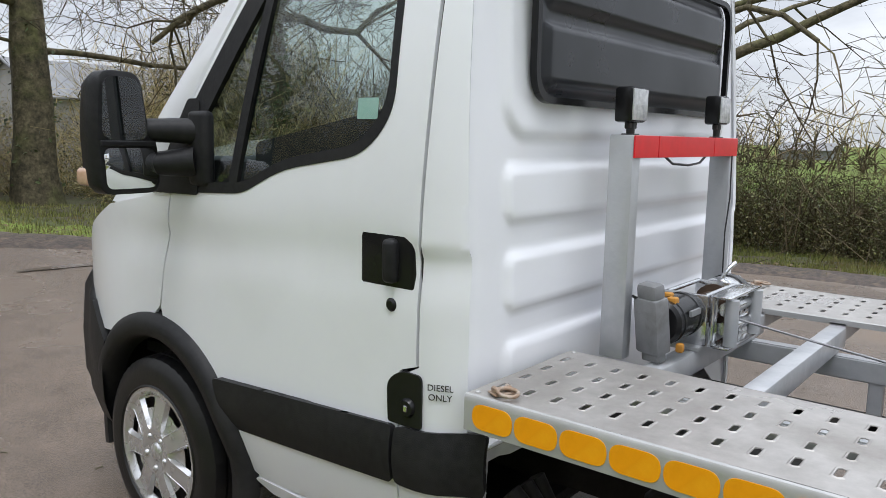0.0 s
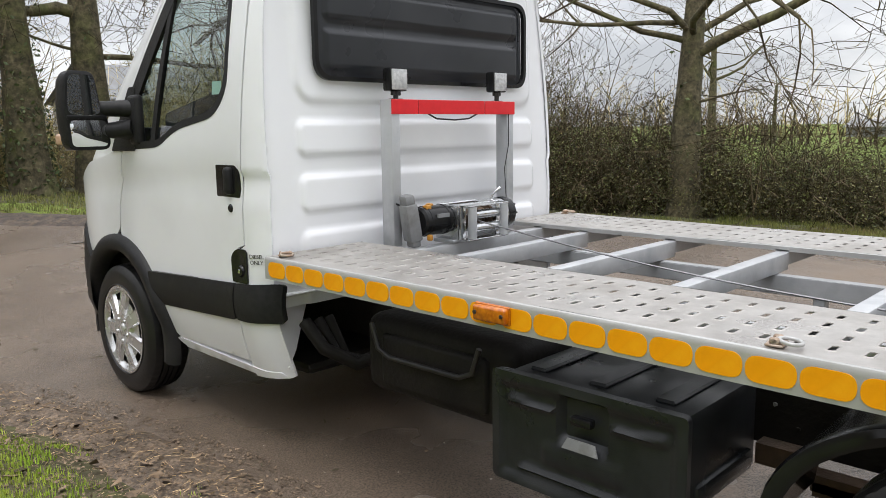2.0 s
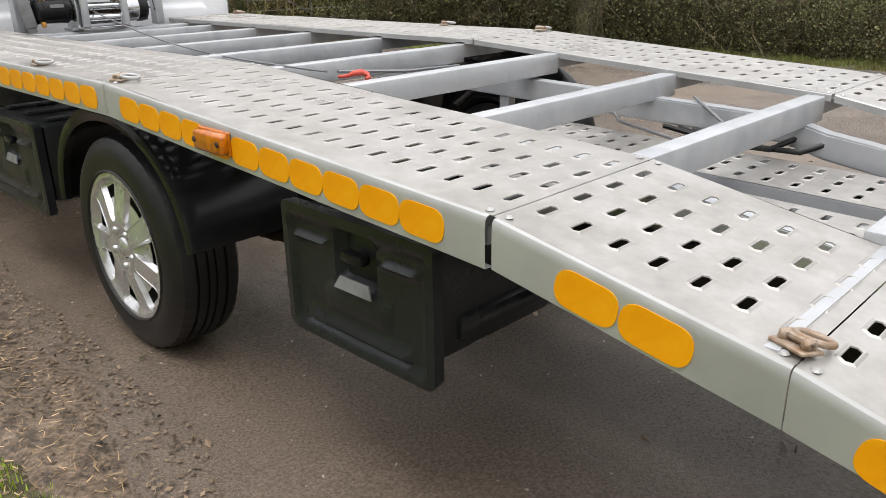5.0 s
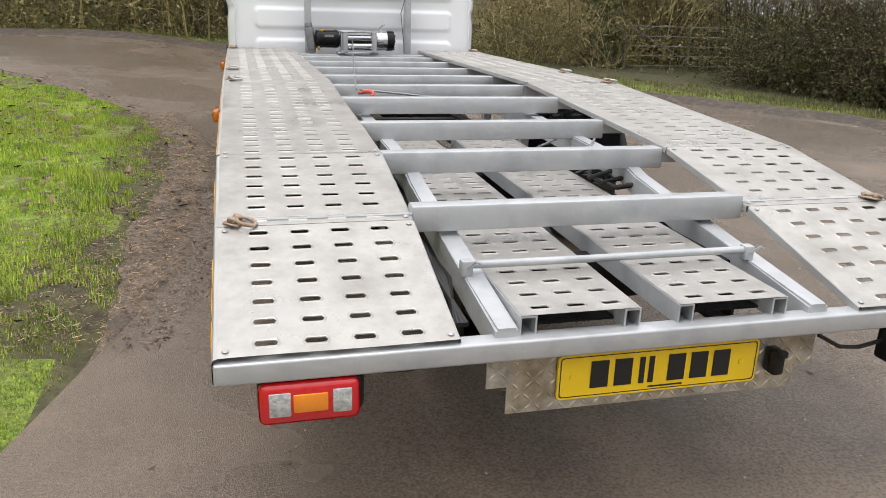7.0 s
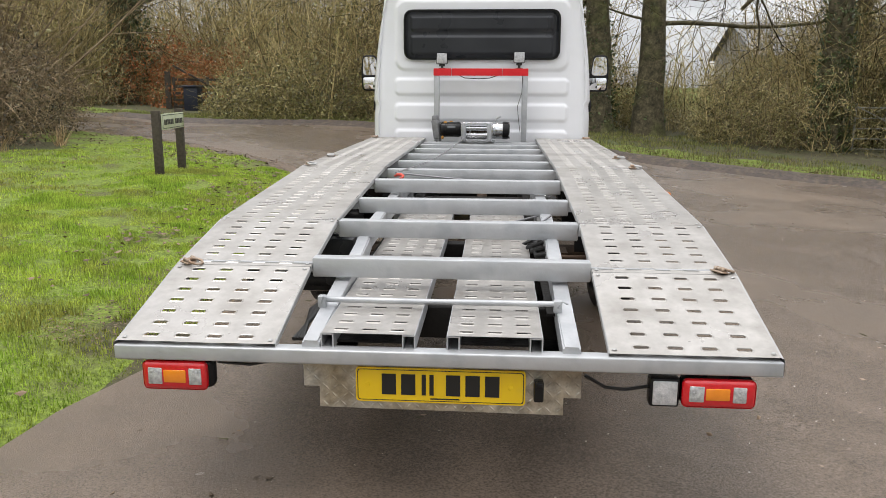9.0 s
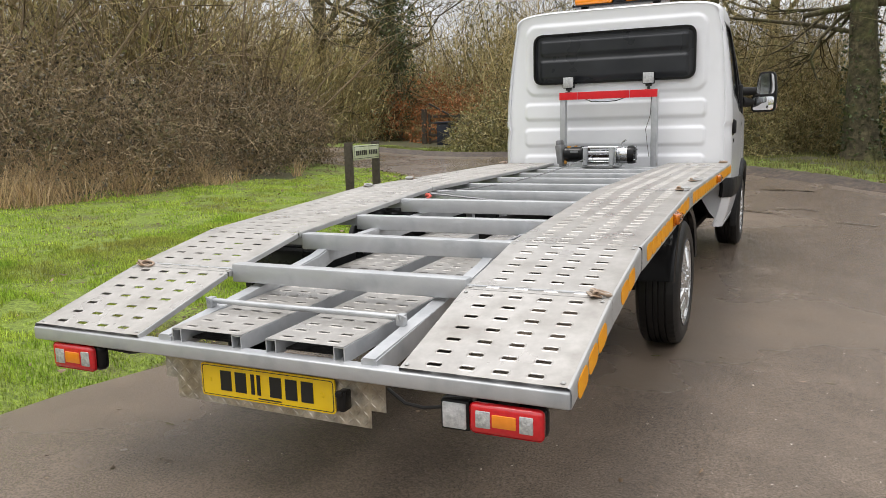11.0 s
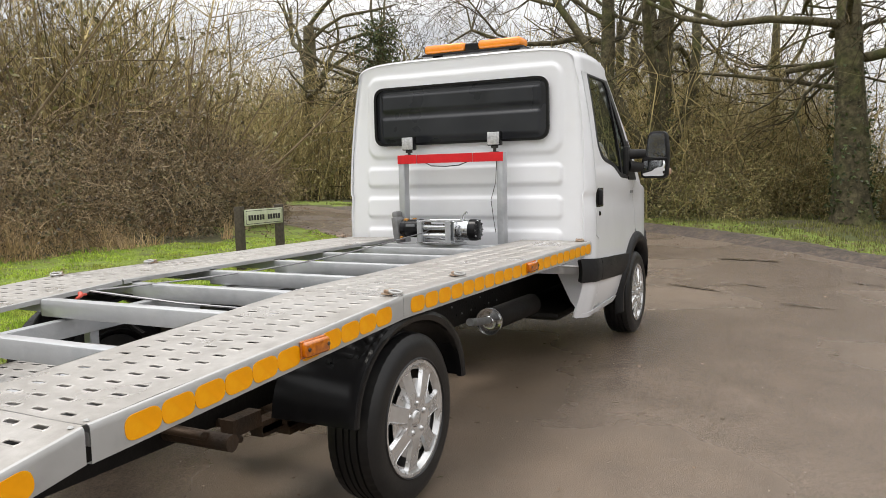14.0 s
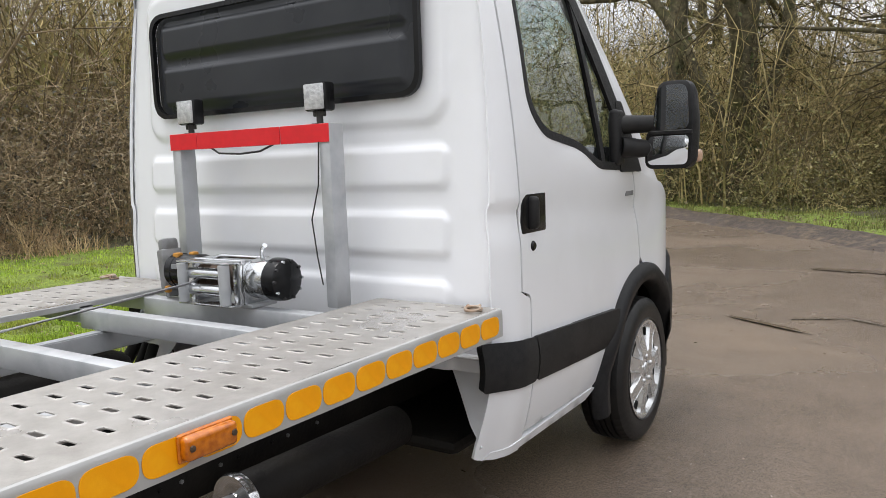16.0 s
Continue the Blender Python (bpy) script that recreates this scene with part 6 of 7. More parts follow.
    if ivy:
        pts = []
        if ivy > 3000:
            for _ in range(75):
                q, r = axis[int(rng.integers(1, n))]
                a, out = rng.uniform(0, 2 * math.pi), r + abs(rng.normal()) * 0.15 * q[2] ** 0.8
                c = np.array([q[0] + out * math.cos(a), q[1] + out * math.sin(a), q[2] + rng.uniform(-0.4, 0.4)])
                pts += (c + rng.normal(size=(ivy // 75, 3)) * (0.24, 0.24, 0.3)).tolist()
        else:
            for _ in range(ivy):
                q, r = axis[int(min(n - 2, abs(rng.normal()) * n * 0.3))]
                a = rng.uniform(0, 2 * math.pi)
                k = r * 1.04 + abs(rng.normal()) * 0.08
                pts.append((q[0] + k * math.cos(a), q[1] + k * math.sin(a), max(0.05, q[2] + rng.uniform(-0.5, 0.3))))
        v, f = leaves(pts, 0.07 if ivy > 3000 else 0.05, rng)
        soup("ivy", v, f, IVY, ob, "dark green ivy on the trunk")
    return ob


def shrub(stems, height, spread, mat, depth=2, wild=0.22, droop=0.03, leaf=0, leaf_mat=None, size=0.03, radius=0.014, name="hedge_shrub", label="", lift=1.0, thin=0.0035):
    ob = thing(name, label, "shrub", "hedge and thicket")
    rows, tips, starts = [], [], []
    for _ in range(stems):
        starts.append(len(rows))
        a, r = rng.uniform(0, 2 * math.pi), spread * 0.35 * math.sqrt(rng.uniform())
        out = rng.uniform(0.1, 1.5) if name == "hazel_bush" else rng.uniform(0.1, 0.75)
        grow(rows, (r * math.cos(a), r * math.sin(a), -0.1), (out * math.cos(a), out * math.sin(a), lift), height * rng.uniform(0.45, 0.95) * 0.7, radius * rng.uniform(0.5, 1.2), depth, wild, droop, (2, 4), 0.6, 4, thin, tips)
    if name == "hazel_bush":
        for i, j in zip(starts, starts[1:] + [len(rows)]):
            v, f = prisms([r for r in rows[i:j] if r[6] > 0.011] or rows[i:i + 4], 5)
            soup("stem", v, f, mat, ob)
        rows = [r for r in rows if r[6] <= 0.011]
    v, f = wood(rows)
    soup("brushwood", v, f, mat, ob)
    if leaf:
        t = np.array(tips)
        pts = t[rng.integers(0, len(t), leaf)] + rng.normal(size=(leaf, 3)) * (0.14, 0.14, 0.12)
        pts[:, 2] = np.abs(pts[:, 2])
        v, f = leaves(pts, size, rng)
        soup("foliage", v, f, leaf_mat, ob)
    return ob


def thatch(count, height, spread, length, width, mat, upright=1.0, stems=8, leaf=0, leaf_mat=None, size=0.04, name="woodland_undergrowth", label="dense brown undergrowth of fine bare twigs", dome=0.7, stem=0.022, curl=0.28):
    """A thick mass of fine twigs with some stems through it."""
    ob = thing(name, label, "shrub", "hedge and thicket")
    a, r = rng.uniform(0, 2 * math.pi, count), np.sqrt(rng.uniform(0, 1, count))
    lump = np.array([1 + 0.45 * noise.noise((2.1 * math.cos(t) * k, 2.1 * math.sin(t) * k, count * 0.37 + height)) for t, k in zip(a, r)])
    x, y = spread * r * np.cos(a), spread * r * np.sin(a)
    z = height * lump * (1 - dome * r ** 2.2) * rng.uniform(0, 1, count) ** 0.8
    d = rng.normal(size=(count, 3)) * 0.55 + np.stack([0.45 * np.cos(a) * r, 0.45 * np.sin(a) * r, np.full(count, upright)], 1)
    d /= np.linalg.norm(d, axis=1, keepdims=True)
    p = np.stack([x, y, z], 1)
    k = (length * rng.uniform(0.4, 1.3, count))[:, None]
    w0 = (width * rng.uniform(0.5, 1.2, count))[:, None] * 0.5
    # side sprigs leave half of the twigs partway up
    some = rng.uniform(size=count) < 0.5 * min(1.0, curl * 3)
    turn = d[some] + rng.normal(size=(int(some.sum()), 3)) * 0.7
    turn /= np.linalg.norm(turn, axis=1, keepdims=True)
    p, d = np.concatenate([p, p[some] + d[some] * k[some] * 0.35]), np.concatenate([d, turn])
    k, w0 = np.concatenate([k, k[some] * 0.6]), np.concatenate([w0, w0[some] * 0.75])
    side = np.cross(d, rng.normal(size=d.shape))
    side /= np.linalg.norm(side, axis=1, keepdims=True) + 1e-9
    bends = 1 if curl == 0 else 3 if curl > 0.3 else 2
    rings, q = [], p
    for b in range(bends + 1):
        w = side * w0 * (1 - 0.65 * b / bends)
        rings += [q - w, q + w]
        d = d + rng.normal(size=d.shape) * curl + np.array([0, 0, -0.5 * curl])
        d /= np.linalg.norm(d, axis=1, keepdims=True)
        q = q + d * k / bends
    m = len(p)
    quads = np.stack(rings, 1).reshape(-1, 3).tolist()
    base = np.arange(m)[:, None] * (2 * bends + 2)
    faces = np.concatenate([base + [[2 * b, 2 * b + 1, 2 * b + 3, 2 * b + 2]] for b in range(bends)]).tolist()
    if stems:
        rows = []
        for _ in range(stems):
            t, q = rng.uniform(0, 2 * math.pi), spread * 0.7 * math.sqrt(rng.uniform())
            grow(rows, (q * math.cos(t), q * math.sin(t), -0.1), (0.3 * math.cos(t), 0.3 * math.sin(t), 1.4), height * rng.uniform(0.7, 1.15), stem * rng.uniform(0.5, 1.2), 1, 0.10, 0, (2, 4), 0.6, 4, 0.005)
        v, f = prisms(rows, 3)
        faces += [[i + len(quads) for i in q] for q in f]
        quads += v
    soup("brushwood", quads, faces, mat, ob)
    if leaf:
        a, r = rng.uniform(0, 2 * math.pi, leaf), spread * np.sqrt(rng.uniform(0, 1, leaf)) * 1.02
        z = height * (1 - dome * (r / spread) ** 2.2) * rng.uniform(0, 1, leaf) ** 1.2
        v, f = leaves(np.stack([r * np.cos(a), r * np.sin(a), z], 1), size, rng)
        soup("foliage", v, f, leaf_mat, ob)
    return ob


def scatter(proto, spots, scale=(0.85, 1.2)):
    first = True
    for x, y in spots:
        k = rng.uniform(*scale)
        m = pose(x, y, lie(x, y), 0, 0, rng.uniform(0, 360))
        if first:
            proto.matrix_basis = m
            ob, first = proto, False
        else:
            ob = copy_thing(proto, m)
        ob.scale = (k, k, k * rng.uniform(0.9, 1.15))


def along(line, step, width):
    out = []
    for (x0, y0), (x1, y1) in zip(line, line[1:]):
        n = max(1, int(math.hypot(x1 - x0, y1 - y0) / step))
        for k in range(n):
            t = (k + rng.uniform(0, 1)) / n
            d = rng.uniform(-width, width)
            nx, ny = -(y1 - y0), x1 - x0
            ln = math.hypot(nx, ny)
            out.append((x0 + (x1 - x0) * t + nx / ln * d, y0 + (y1 - y0) * t + ny / ln * d))
    return out


# field hedge beyond the junction, and thickets along the far verge
olive = [shrub(26, 2.5, 1.4, HEDGETWIG, 3, 0.3, leaf=2200, leaf_mat=LEAF, size=0.032, label="tangled hedge shrub with sparse dull green leaves", radius=0.015) for _ in range(3)]
bare = [shrub(9, 3.5, 1.0, HEDGETWIG, 4, 0.26, -0.01, leaf=350, leaf_mat=DEADLEAF, size=0.024, label="leafless dark hedge shrub with fine branching twigs", radius=0.02) for _ in range(2)]
bramble = [shrub(30, 2.9, 2.6, BRAMBLE, 3, 0.3, 0.10, leaf=700, leaf_mat=DEADLEAF, size=0.022, name="bramble_bush", label="dense brown bramble bush with arching stems", radius=0.008) for _ in range(2)]
def lane_gap(x, y):
    """The lane running on to the gate stays open."""
    return y > 16 and -0.478 * (y + 2.2) < x < -0.345 * (y + 2.2) and y < 44


hedge_line = [(13.1, -7), (13.1, -4), (13.2, 3), (13.4, 7.5), (12.8, 11.5), (10.7, 14.4)]
bank_line = [(8.8, 15.8), (6.7, 17.0), (4.9, 20.4), (1.7, 19.9), (-1.0, 19.9), (-5, 20.9), (-7.2, 22.6)]


def open_gap(p):
    """Thin places in the hedge where the field shows through."""
    return 9.55 < p[1] < 9.95 or 7.65 < p[1] < 8.05


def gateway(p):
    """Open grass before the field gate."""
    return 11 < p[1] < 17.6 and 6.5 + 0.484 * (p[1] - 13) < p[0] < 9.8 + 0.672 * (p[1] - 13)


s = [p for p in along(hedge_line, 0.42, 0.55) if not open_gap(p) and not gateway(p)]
for k in range(3):
    scatter(olive[k], [p for p in s[k::3] if p[1] > 10], (0.78, 1.08))
    for x, y in [p for p in s[k::3] if p[1] <= 10]:
        copy_thing(olive[k], pose(x, y, lie(x, y), 0, 0, rng.uniform(0, 360))).scale = [rng.uniform(0.6, 0.98)] * 3
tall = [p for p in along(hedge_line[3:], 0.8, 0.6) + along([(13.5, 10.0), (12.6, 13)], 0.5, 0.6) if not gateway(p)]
short = along(hedge_line[:4], 0.75, 0.5)
for k in range(2):
    scatter(bare[k], tall[k::2], (0.85, 1.2))
    for x, y in short[k::2]:
        copy_thing(bare[k], pose(x, y, lie(x, y), 0, 0, rng.uniform(0, 360))).scale = [rng.uniform(0.5, 0.8)] * 3
low = [thatch(800, 1.9, 1.3, 0.45, 0.009, HEDGETWIG, 0.9, 5, 1500, LEAF, 0.034, "hedge_shrub", "dense low hedge shrub of brown twigs and small dull leaves", 0.6, 0.014) for _ in range(2)]
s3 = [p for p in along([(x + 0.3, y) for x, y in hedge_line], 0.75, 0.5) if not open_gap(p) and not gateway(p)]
for k in range(2):
    scatter(low[k], [p for p in s3[k::2] if p[1] > 10], (0.9, 1.2))
    for x, y in [p for p in s3[k::2] if p[1] <= 10]:
        ob = copy_thing(low[k], pose(x, y, lie(x, y), 0, 0, rng.uniform(0, 360)))
        ob.scale = [rng.uniform(0.7, 1.0)] * 3
high = thatch(850, 4.0, 1.3, 0.6, 0.010, HEDGETWIG, 1.2, 12, 1800, LEAF, 0.03, "hedge_shrub", "tall dense leafless hedge shrub with olive leaves", 0.45, 0.02)
scatter(high, along([(13.3, 13.2), (13.4, 16.0), (12.8, 18.6), (9.8, 19.0)], 0.75, 0.5), (0.8, 1.15))
b1 = along(bank_line, 0.75, 0.6) + along([(x + 0.6, y + 2.2) for x, y in bank_line], 0.8, 0.8)
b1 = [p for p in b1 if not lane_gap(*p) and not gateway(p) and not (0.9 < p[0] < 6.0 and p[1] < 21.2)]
for k in range(2):
    scatter(shrub(24, 2.8, 1.7, (TWIG, HAZEL)[k], 3, 0.3, leaf=1200, leaf_mat=BANKLEAF, size=0.032, label="olive-brown hedge bank shrub with thin leaves", radius=0.014), b1[k::4], (0.7, 1.1))
mass = [thatch(820, 3.3, 1.8, 0.75, 0.012, TWIG, 0.9, 12, 2200, BANKLEAF, 0.034) for _ in range(3)]
back_rows = [(rng.uniform(-8, 13), 0) for _ in range(38)]
back_rows = [(x, 18.5 + max(0.0, -x) * 0.4 + (1.5 if x < 6 else -0.1 * (x - 6) ** 1.6) + rng.uniform(1.5, 7)) for x, _ in back_rows]
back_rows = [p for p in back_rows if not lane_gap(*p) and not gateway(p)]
for k in range(3):
    spots = b1[2::4][k::3] + back_rows[k::3]
    scatter(mass[k], [p for p in spots if not 2.6 < p[0] < 9], (0.95, 1.45))
    for x, y in [p for p in spots if 2.6 < p[0] < 9]:
        copy_thing(mass[k], pose(x, y, lie(x, y), 0, 0, rng.uniform(0, 360))).scale = [rng.uniform(0.55, 0.8)] * 3
for k in range(8):
    x, y = 9.2 + 0.8 * k, 25.2 + 0.4 * math.sin(5 * k)
    copy_thing(mass[k % 3], pose(x, y, lie(x, y), 0, 0, 77 * k)).scale = [1.2 + 0.15 * math.sin(3 * k)] * 3
slim = shrub(8, 6.0, 1.8, TWIG, 3, 0.10, 0.0, name="woodland_undergrowth", label="slender leafless woodland stems, brown and fine", radius=0.028, lift=1.9)
scatter(slim, [p for p in b1[3::4] + back_rows[::2] if -2.5 < p[0] < 2.6 or p[0] > 9], (0.8, 1.2))
evergreen = thatch(900, 1.7, 1.6, 0.4, 0.010, TWIG, 0.5, 4, 3600, BANKLEAF, 0.038, "bramble_mound", "leafy olive bramble mound beside the lane", 0.6, 0.012)
scatter(evergreen, [(-6.6, 20.4), (-7.4, 21.4), (-5.4, 20.3), (-0.2, 19.6), (6.6, 18.4)], (0.8, 1.15))

# left thicket: brambles in front of hazel stems
thicket = [(rng.uniform(-11.5, -8.3), rng.uniform(4.5, 13.0)) for _ in range(13)] + [(rng.uniform(-12.5, -9.6), rng.uniform(-3, 5)) for _ in range(5)] + [(rng.uniform(-13, -9.5), rng.uniform(11, 16)) for _ in range(4)]
thicket = [p for p in thicket if off_road(*p) and edge_distance(np.array([p[0]]), np.array([p[1]]))[0] > 1.1]
for k in range(2):
    scatter(bramble[k], thicket[k::3], (0.5, 0.85))
mound = [thatch(1350, 2.15, 1.5, 0.6, 0.0075, BRAMBLE, 0.35, 4, 5000, BRAMBLELEAF, 0.027, "bramble_bush", "dense brown bramble mound with arching stems", 0.55, 0.008, 0.4) for _ in range(2)]
mounds = [(-8.9, 5.2), (-8.7, 6.6), (-8.6, 8.0), (-8.8, 9.4), (-9.0, 10.8), (-9.6, 12.2), (-10.2, 5.6), (-10.3, 7.6), (-10.2, 9.6), (-10.6, 11.4), (-10.4, 3.4), (-10.8, 1.2), (-11.2, -1.5), (-11.2, 13.2), (-9.9, 13.2), (-10.7, 14.6)]
for k in range(2):
    scatter(mound[k], mounds[k::2], (0.85, 1.15))
hazel = [shrub(24, 7.0, 1.3, HAZEL, 3, 0.07, -0.03, name="hazel_bush", label="leafless hazel with long pale stems fanning out", radius=0.034, lift=1.1, thin=0.005) for _ in range(2)]
for k in range(2):
    scatter(hazel[k], [(-10.5, 12.3), (-11.4, 10.2), (-12.0, 7.6), (-12.0, 4.2), (-12.2, 0.0)][k::2], (0.95, 1.2))
deep = [(rng.uniform(-19, -12.6), rng.uniform(-3, 15)) for _ in range(22)] + [(rng.uniform(-24, -15.5), rng.uniform(23.5, 28)) for _ in range(14)]
deep = [p for p in deep if not lane_gap(*p) and off_road(*p)]
big = thatch(1250, 4.2, 2.3, 0.9, 0.017, TWIG, 1.0, 14, 1000, BANKLEAF, 0.06, name="woodland_undergrowth", label="tall leafless woodland undergrowth, brown and fine", dome=0.5, stem=0.03, curl=0)
# the row behind the camera is unseen, added to darken mirror and window reflections
behind = along([(-26, -9), (-14, -15), (0, -18), (14, -17), (24, -14)], 3.6, 1.5)
left_far = [(x, 27 - 0.45 * (x + 9) + rng.uniform(0, 12)) for x in (rng.uniform(-30, -9) for _ in range(34))] + [(rng.uniform(-12, 2), rng.uniform(46, 52)) for _ in range(5)]
left_far = [p for p in left_far if not lane_gap(*p)]
scatter(big, behind, (1.3, 1.8))
for x, y in left_far:
    copy_thing(big, pose(x, y, lie(x, y), 0, 0, rng.uniform(0, 360))).scale = [rng.uniform(1.1, 1.65)] * 3
for x, y in deep:
    ob = copy_thing(big, pose(x, y, lie(x, y), 0, 0, rng.uniform(0, 360)))
    ob.scale = [rng.uniform(0.95, 1.35)] * 3

# trees: low limbs as (bearing, height, length, radius, rise)
ARMS = {2.93: [(math.pi - 0.2, 3.05, 4.4, 0.06, 0.3)], 12.26: [(-1.35, 2.35, 1.3, 0.035, 0.25), (-1.1, 3.3, 4.0, 0.12, 0.7), (1.9, 3.6, 3.6, 0.07, 0.15), (2.3, 4.0, 3.2, 0.06, -0.1)], 4.28: [(-0.15, 3.0, 5.5, 0.065, 0.12), (math.pi, 3.1, 1.6, 0.04, 0.2)]}
for (x, y), h, g, iv, ln in (((2.93, 19.5), 13, 0.42, 900, (-0.05, 0)), ((4.28, 19.7), 13, 0.42, 120, (0.0, 0)), ((-1.7, 20.3), 14, 0.31, 500, (0.05, 0)), ((12.26, 9.8), 11, 0.33, 60, (0.03, 0.0)),
                             ((8.1, 17.2), 12, 0.38, 2800, (0, 0)), ((-18, 27.5), 14, 0.5, 0, (0.05, 0)), ((-14.6, 28.2), 13, 0.36, 7000, (0, 0)), ((-2.9, 20.2), 13, 0.28, 300, (-0.01, 0)), ((10.3, 21), 12, 0.3, 0, (0, 0))):
    t = oak(h, g, iv, ln, split=4 if x == -1.7 else 0, arms=ARMS.get(x, ()), fine_fork=(3, 4) if 9 < y < 22 else (2, 4))
    t.matrix_basis = pose(x, y, lie(x, y), 0, 0, 0 if x in ARMS or x == -1.7 else rng.uniform(0, 360))
more = oak(13, 0.3)
more.matrix_basis = pose(-5, 30, lie(-5, 30))
# the last three oaks stand unseen behind the camera, added for the same reflections
for x, y in [(rng.uniform(-34, 16), rng.uniform(28, 48)) for _ in range(10)] + [(rng.uniform(-30, -15), rng.uniform(-8, 12)) for _ in range(5)] + [(44, 24), (60, 6), (70, 30), (-6, -24), (10, -24), (22, -20)]:
    if lane_gap(x, y):
        continue
    copy_thing(more, pose(x, y, lie(x, y) - 0.1, 0, 0, rng.uniform(0, 360))).scale = [rng.uniform(0.75, 1.1)] * 3


def far_band(name, line, step, height, mat, label):
    rows = []
    for x, y in along(line, step, 6):
        h = height * rng.uniform(0.5, 1.1)
        grow(rows, (x, y, -1.2), (0.1 * rng.normal(), 0.1 * rng.normal(), 1), h, 0.12, 1, 0.12, 0, (4, 6), 0.5, 3, 0.05)
    v, f = wood(rows)
    tagged(soup(name, v, f, mat), label, "woods", kind="stuff")


far_band("far_woods", [(120, -60), (130, 10), (110, 70), (40, 110), (-40, 100), (-110, 60), (-90, -40)], 0.7, 8, TWIG, "distant leafless woodland on the horizon")

far_band("far_hedge", [(64, -70), (68, -10), (66, 30), (52, 64)], 0.45, 3.4, HEDGETWIG, "dark hedge across the far side of the field")
barn = thing("far_barn", "low grey farm building beyond the field", "building", at=(109, 31, -0.8))
bm = bmesh.new()
box(bm, (106, 28, -1.2), (112, 34.5, 0.75), 0.02, 1)
part("barn_wall", bm, HOUSEM, barn)
bm = bmesh.new()
rows = [[bm.verts.new((x, y, z)) for x, z in ((105.6, 0.74), (109, 1.7), (112.4, 0.74), (112.4, 0.66), (109, 1.62), (105.6, 0.66))] for y in (27.7, 34.8)]
ring_faces(bm, *rows)
for r in rows:
    bm.faces.new(r)
part("barn_roof", bm, GREYBOX, barn, "dark grey sheet roof")

shed = thing("farm_shed", "long farm shed with dull rendered walls and grey sheet roof", "building", at=(15, 42, -0.6))
bm = bmesh.new()
box(bm, (13.5, 40, -0.8), (24, 48, 3.0), 0.02, 1)
for x in (13.5, 23.9):
    gable = [[bm.verts.new((x + d, y, z)) for y, z in ((40, 2.99), (48, 2.99), (44, 4.75))] for d in (0.0, 0.1)]
    ring_faces(bm, *gable)
    for r in gable:
        bm.faces.new(r)
part("shed_wall", bm, PALEWALL, shed)
for k in range(4):
    part("shed_door", solid_box((14.2 + 2.7 * k, 39.94, -0.7), (15.8 + 2.7 * k, 39.99, 1.9)), HOUSEM, shed, "dark grey plank door")
for k, (y0, z0, y1, z1) in enumerate(((39.6, 2.95, 44, 4.9), (48.4, 2.95, 44, 4.9))):
    bm = bmesh.new()
    n = 48
    rows = [[bm.verts.new((13.2 + 11.1 * i / n, y, z + (0.03 if i % 2 else 0.0))) for i in range(n + 1)] for y, z in ((y0, z0), (y1, z1), (y1, z1 - 0.08), (y0, z0 - 0.08))]
    for a, b in zip(rows, rows[1:] + rows[:1]):
        ring_faces(bm, a, b, False)
    part("shed_roof", bm, HOUSEM, shed, "grey corrugated sheet roof")

# grass
def blades(name, count, area, height, mat, label, keep=lambda x, y, g: True, thick=0.0035, lean=0.35):
    x0, x1, y0, y1 = area
    x, y = rng.uniform(x0, x1, count * 2), rng.uniform(y0, y1, count * 2)
    gap = road_gap(x, y)
    ok = np.array([g > 0 and keep(a, b, g) for a, b, g in zip(x, y, gap)])
    x, y, gap = x[ok][:count], y[ok][:count], gap[ok][:count]
    n = len(x)
    patch = np.array([0.4 + 0.8 * max(0.0, 0.5 + noise.noise((a * 1.3, b * 1.3, 2))) + 0.9 * max(0.0, noise.noise((a * 5.5, b * 5.5, 7))) for a, b in zip(x, y)])
    z = np.array([ground_z(a, b, c) - 0.006 for a, b, c in zip(x, y, gap)])
    h = height * patch * rng.uniform(0.5, 1.3, n)
    a = rng.uniform(0, 2 * math.pi, n)
    w = thick * rng.uniform(0.7, 1.4, n)
    bend = rng.uniform(0.1, 1.0, n) * lean * h
    b = rng.uniform(0, 2 * math.pi, n)
    base = np.stack([x, y, z], 1)
    side = np.stack([np.cos(a) * w, np.sin(a) * w, 0 * w], 1)
    tip = base + np.stack([np.cos(b) * bend, np.sin(b) * bend, h], 1)
    verts = np.stack([base - side, base + side, tip], 1).reshape(-1, 3)
    faces = (np.arange(n)[:, None] * 3 + [[0, 1, 2]]).tolist()
    return tagged(soup(name, verts.tolist(), faces, mat), label, "grass", kind="stuff")


def on_green(x, y, g):
    bare = 0.02 if y < 0.9 else 0.02 + 0.34 * ease(0.9, 2.1, y)
    if g < bare + 0.25 * noise.noise((x * 3, y * 3, 6)):
        return noise.noise((x * 5, y * 5, 1)) > 0.28
    return x > -7.6 + 0.8 * ease(8, 11, y) + 0.8 * noise.noise((y, 0, 0)) and noise.noise((x * 2.2, y * 2.2, 8)) + 0.6 * noise.noise((x * 7, y * 7, 5)) > -0.42


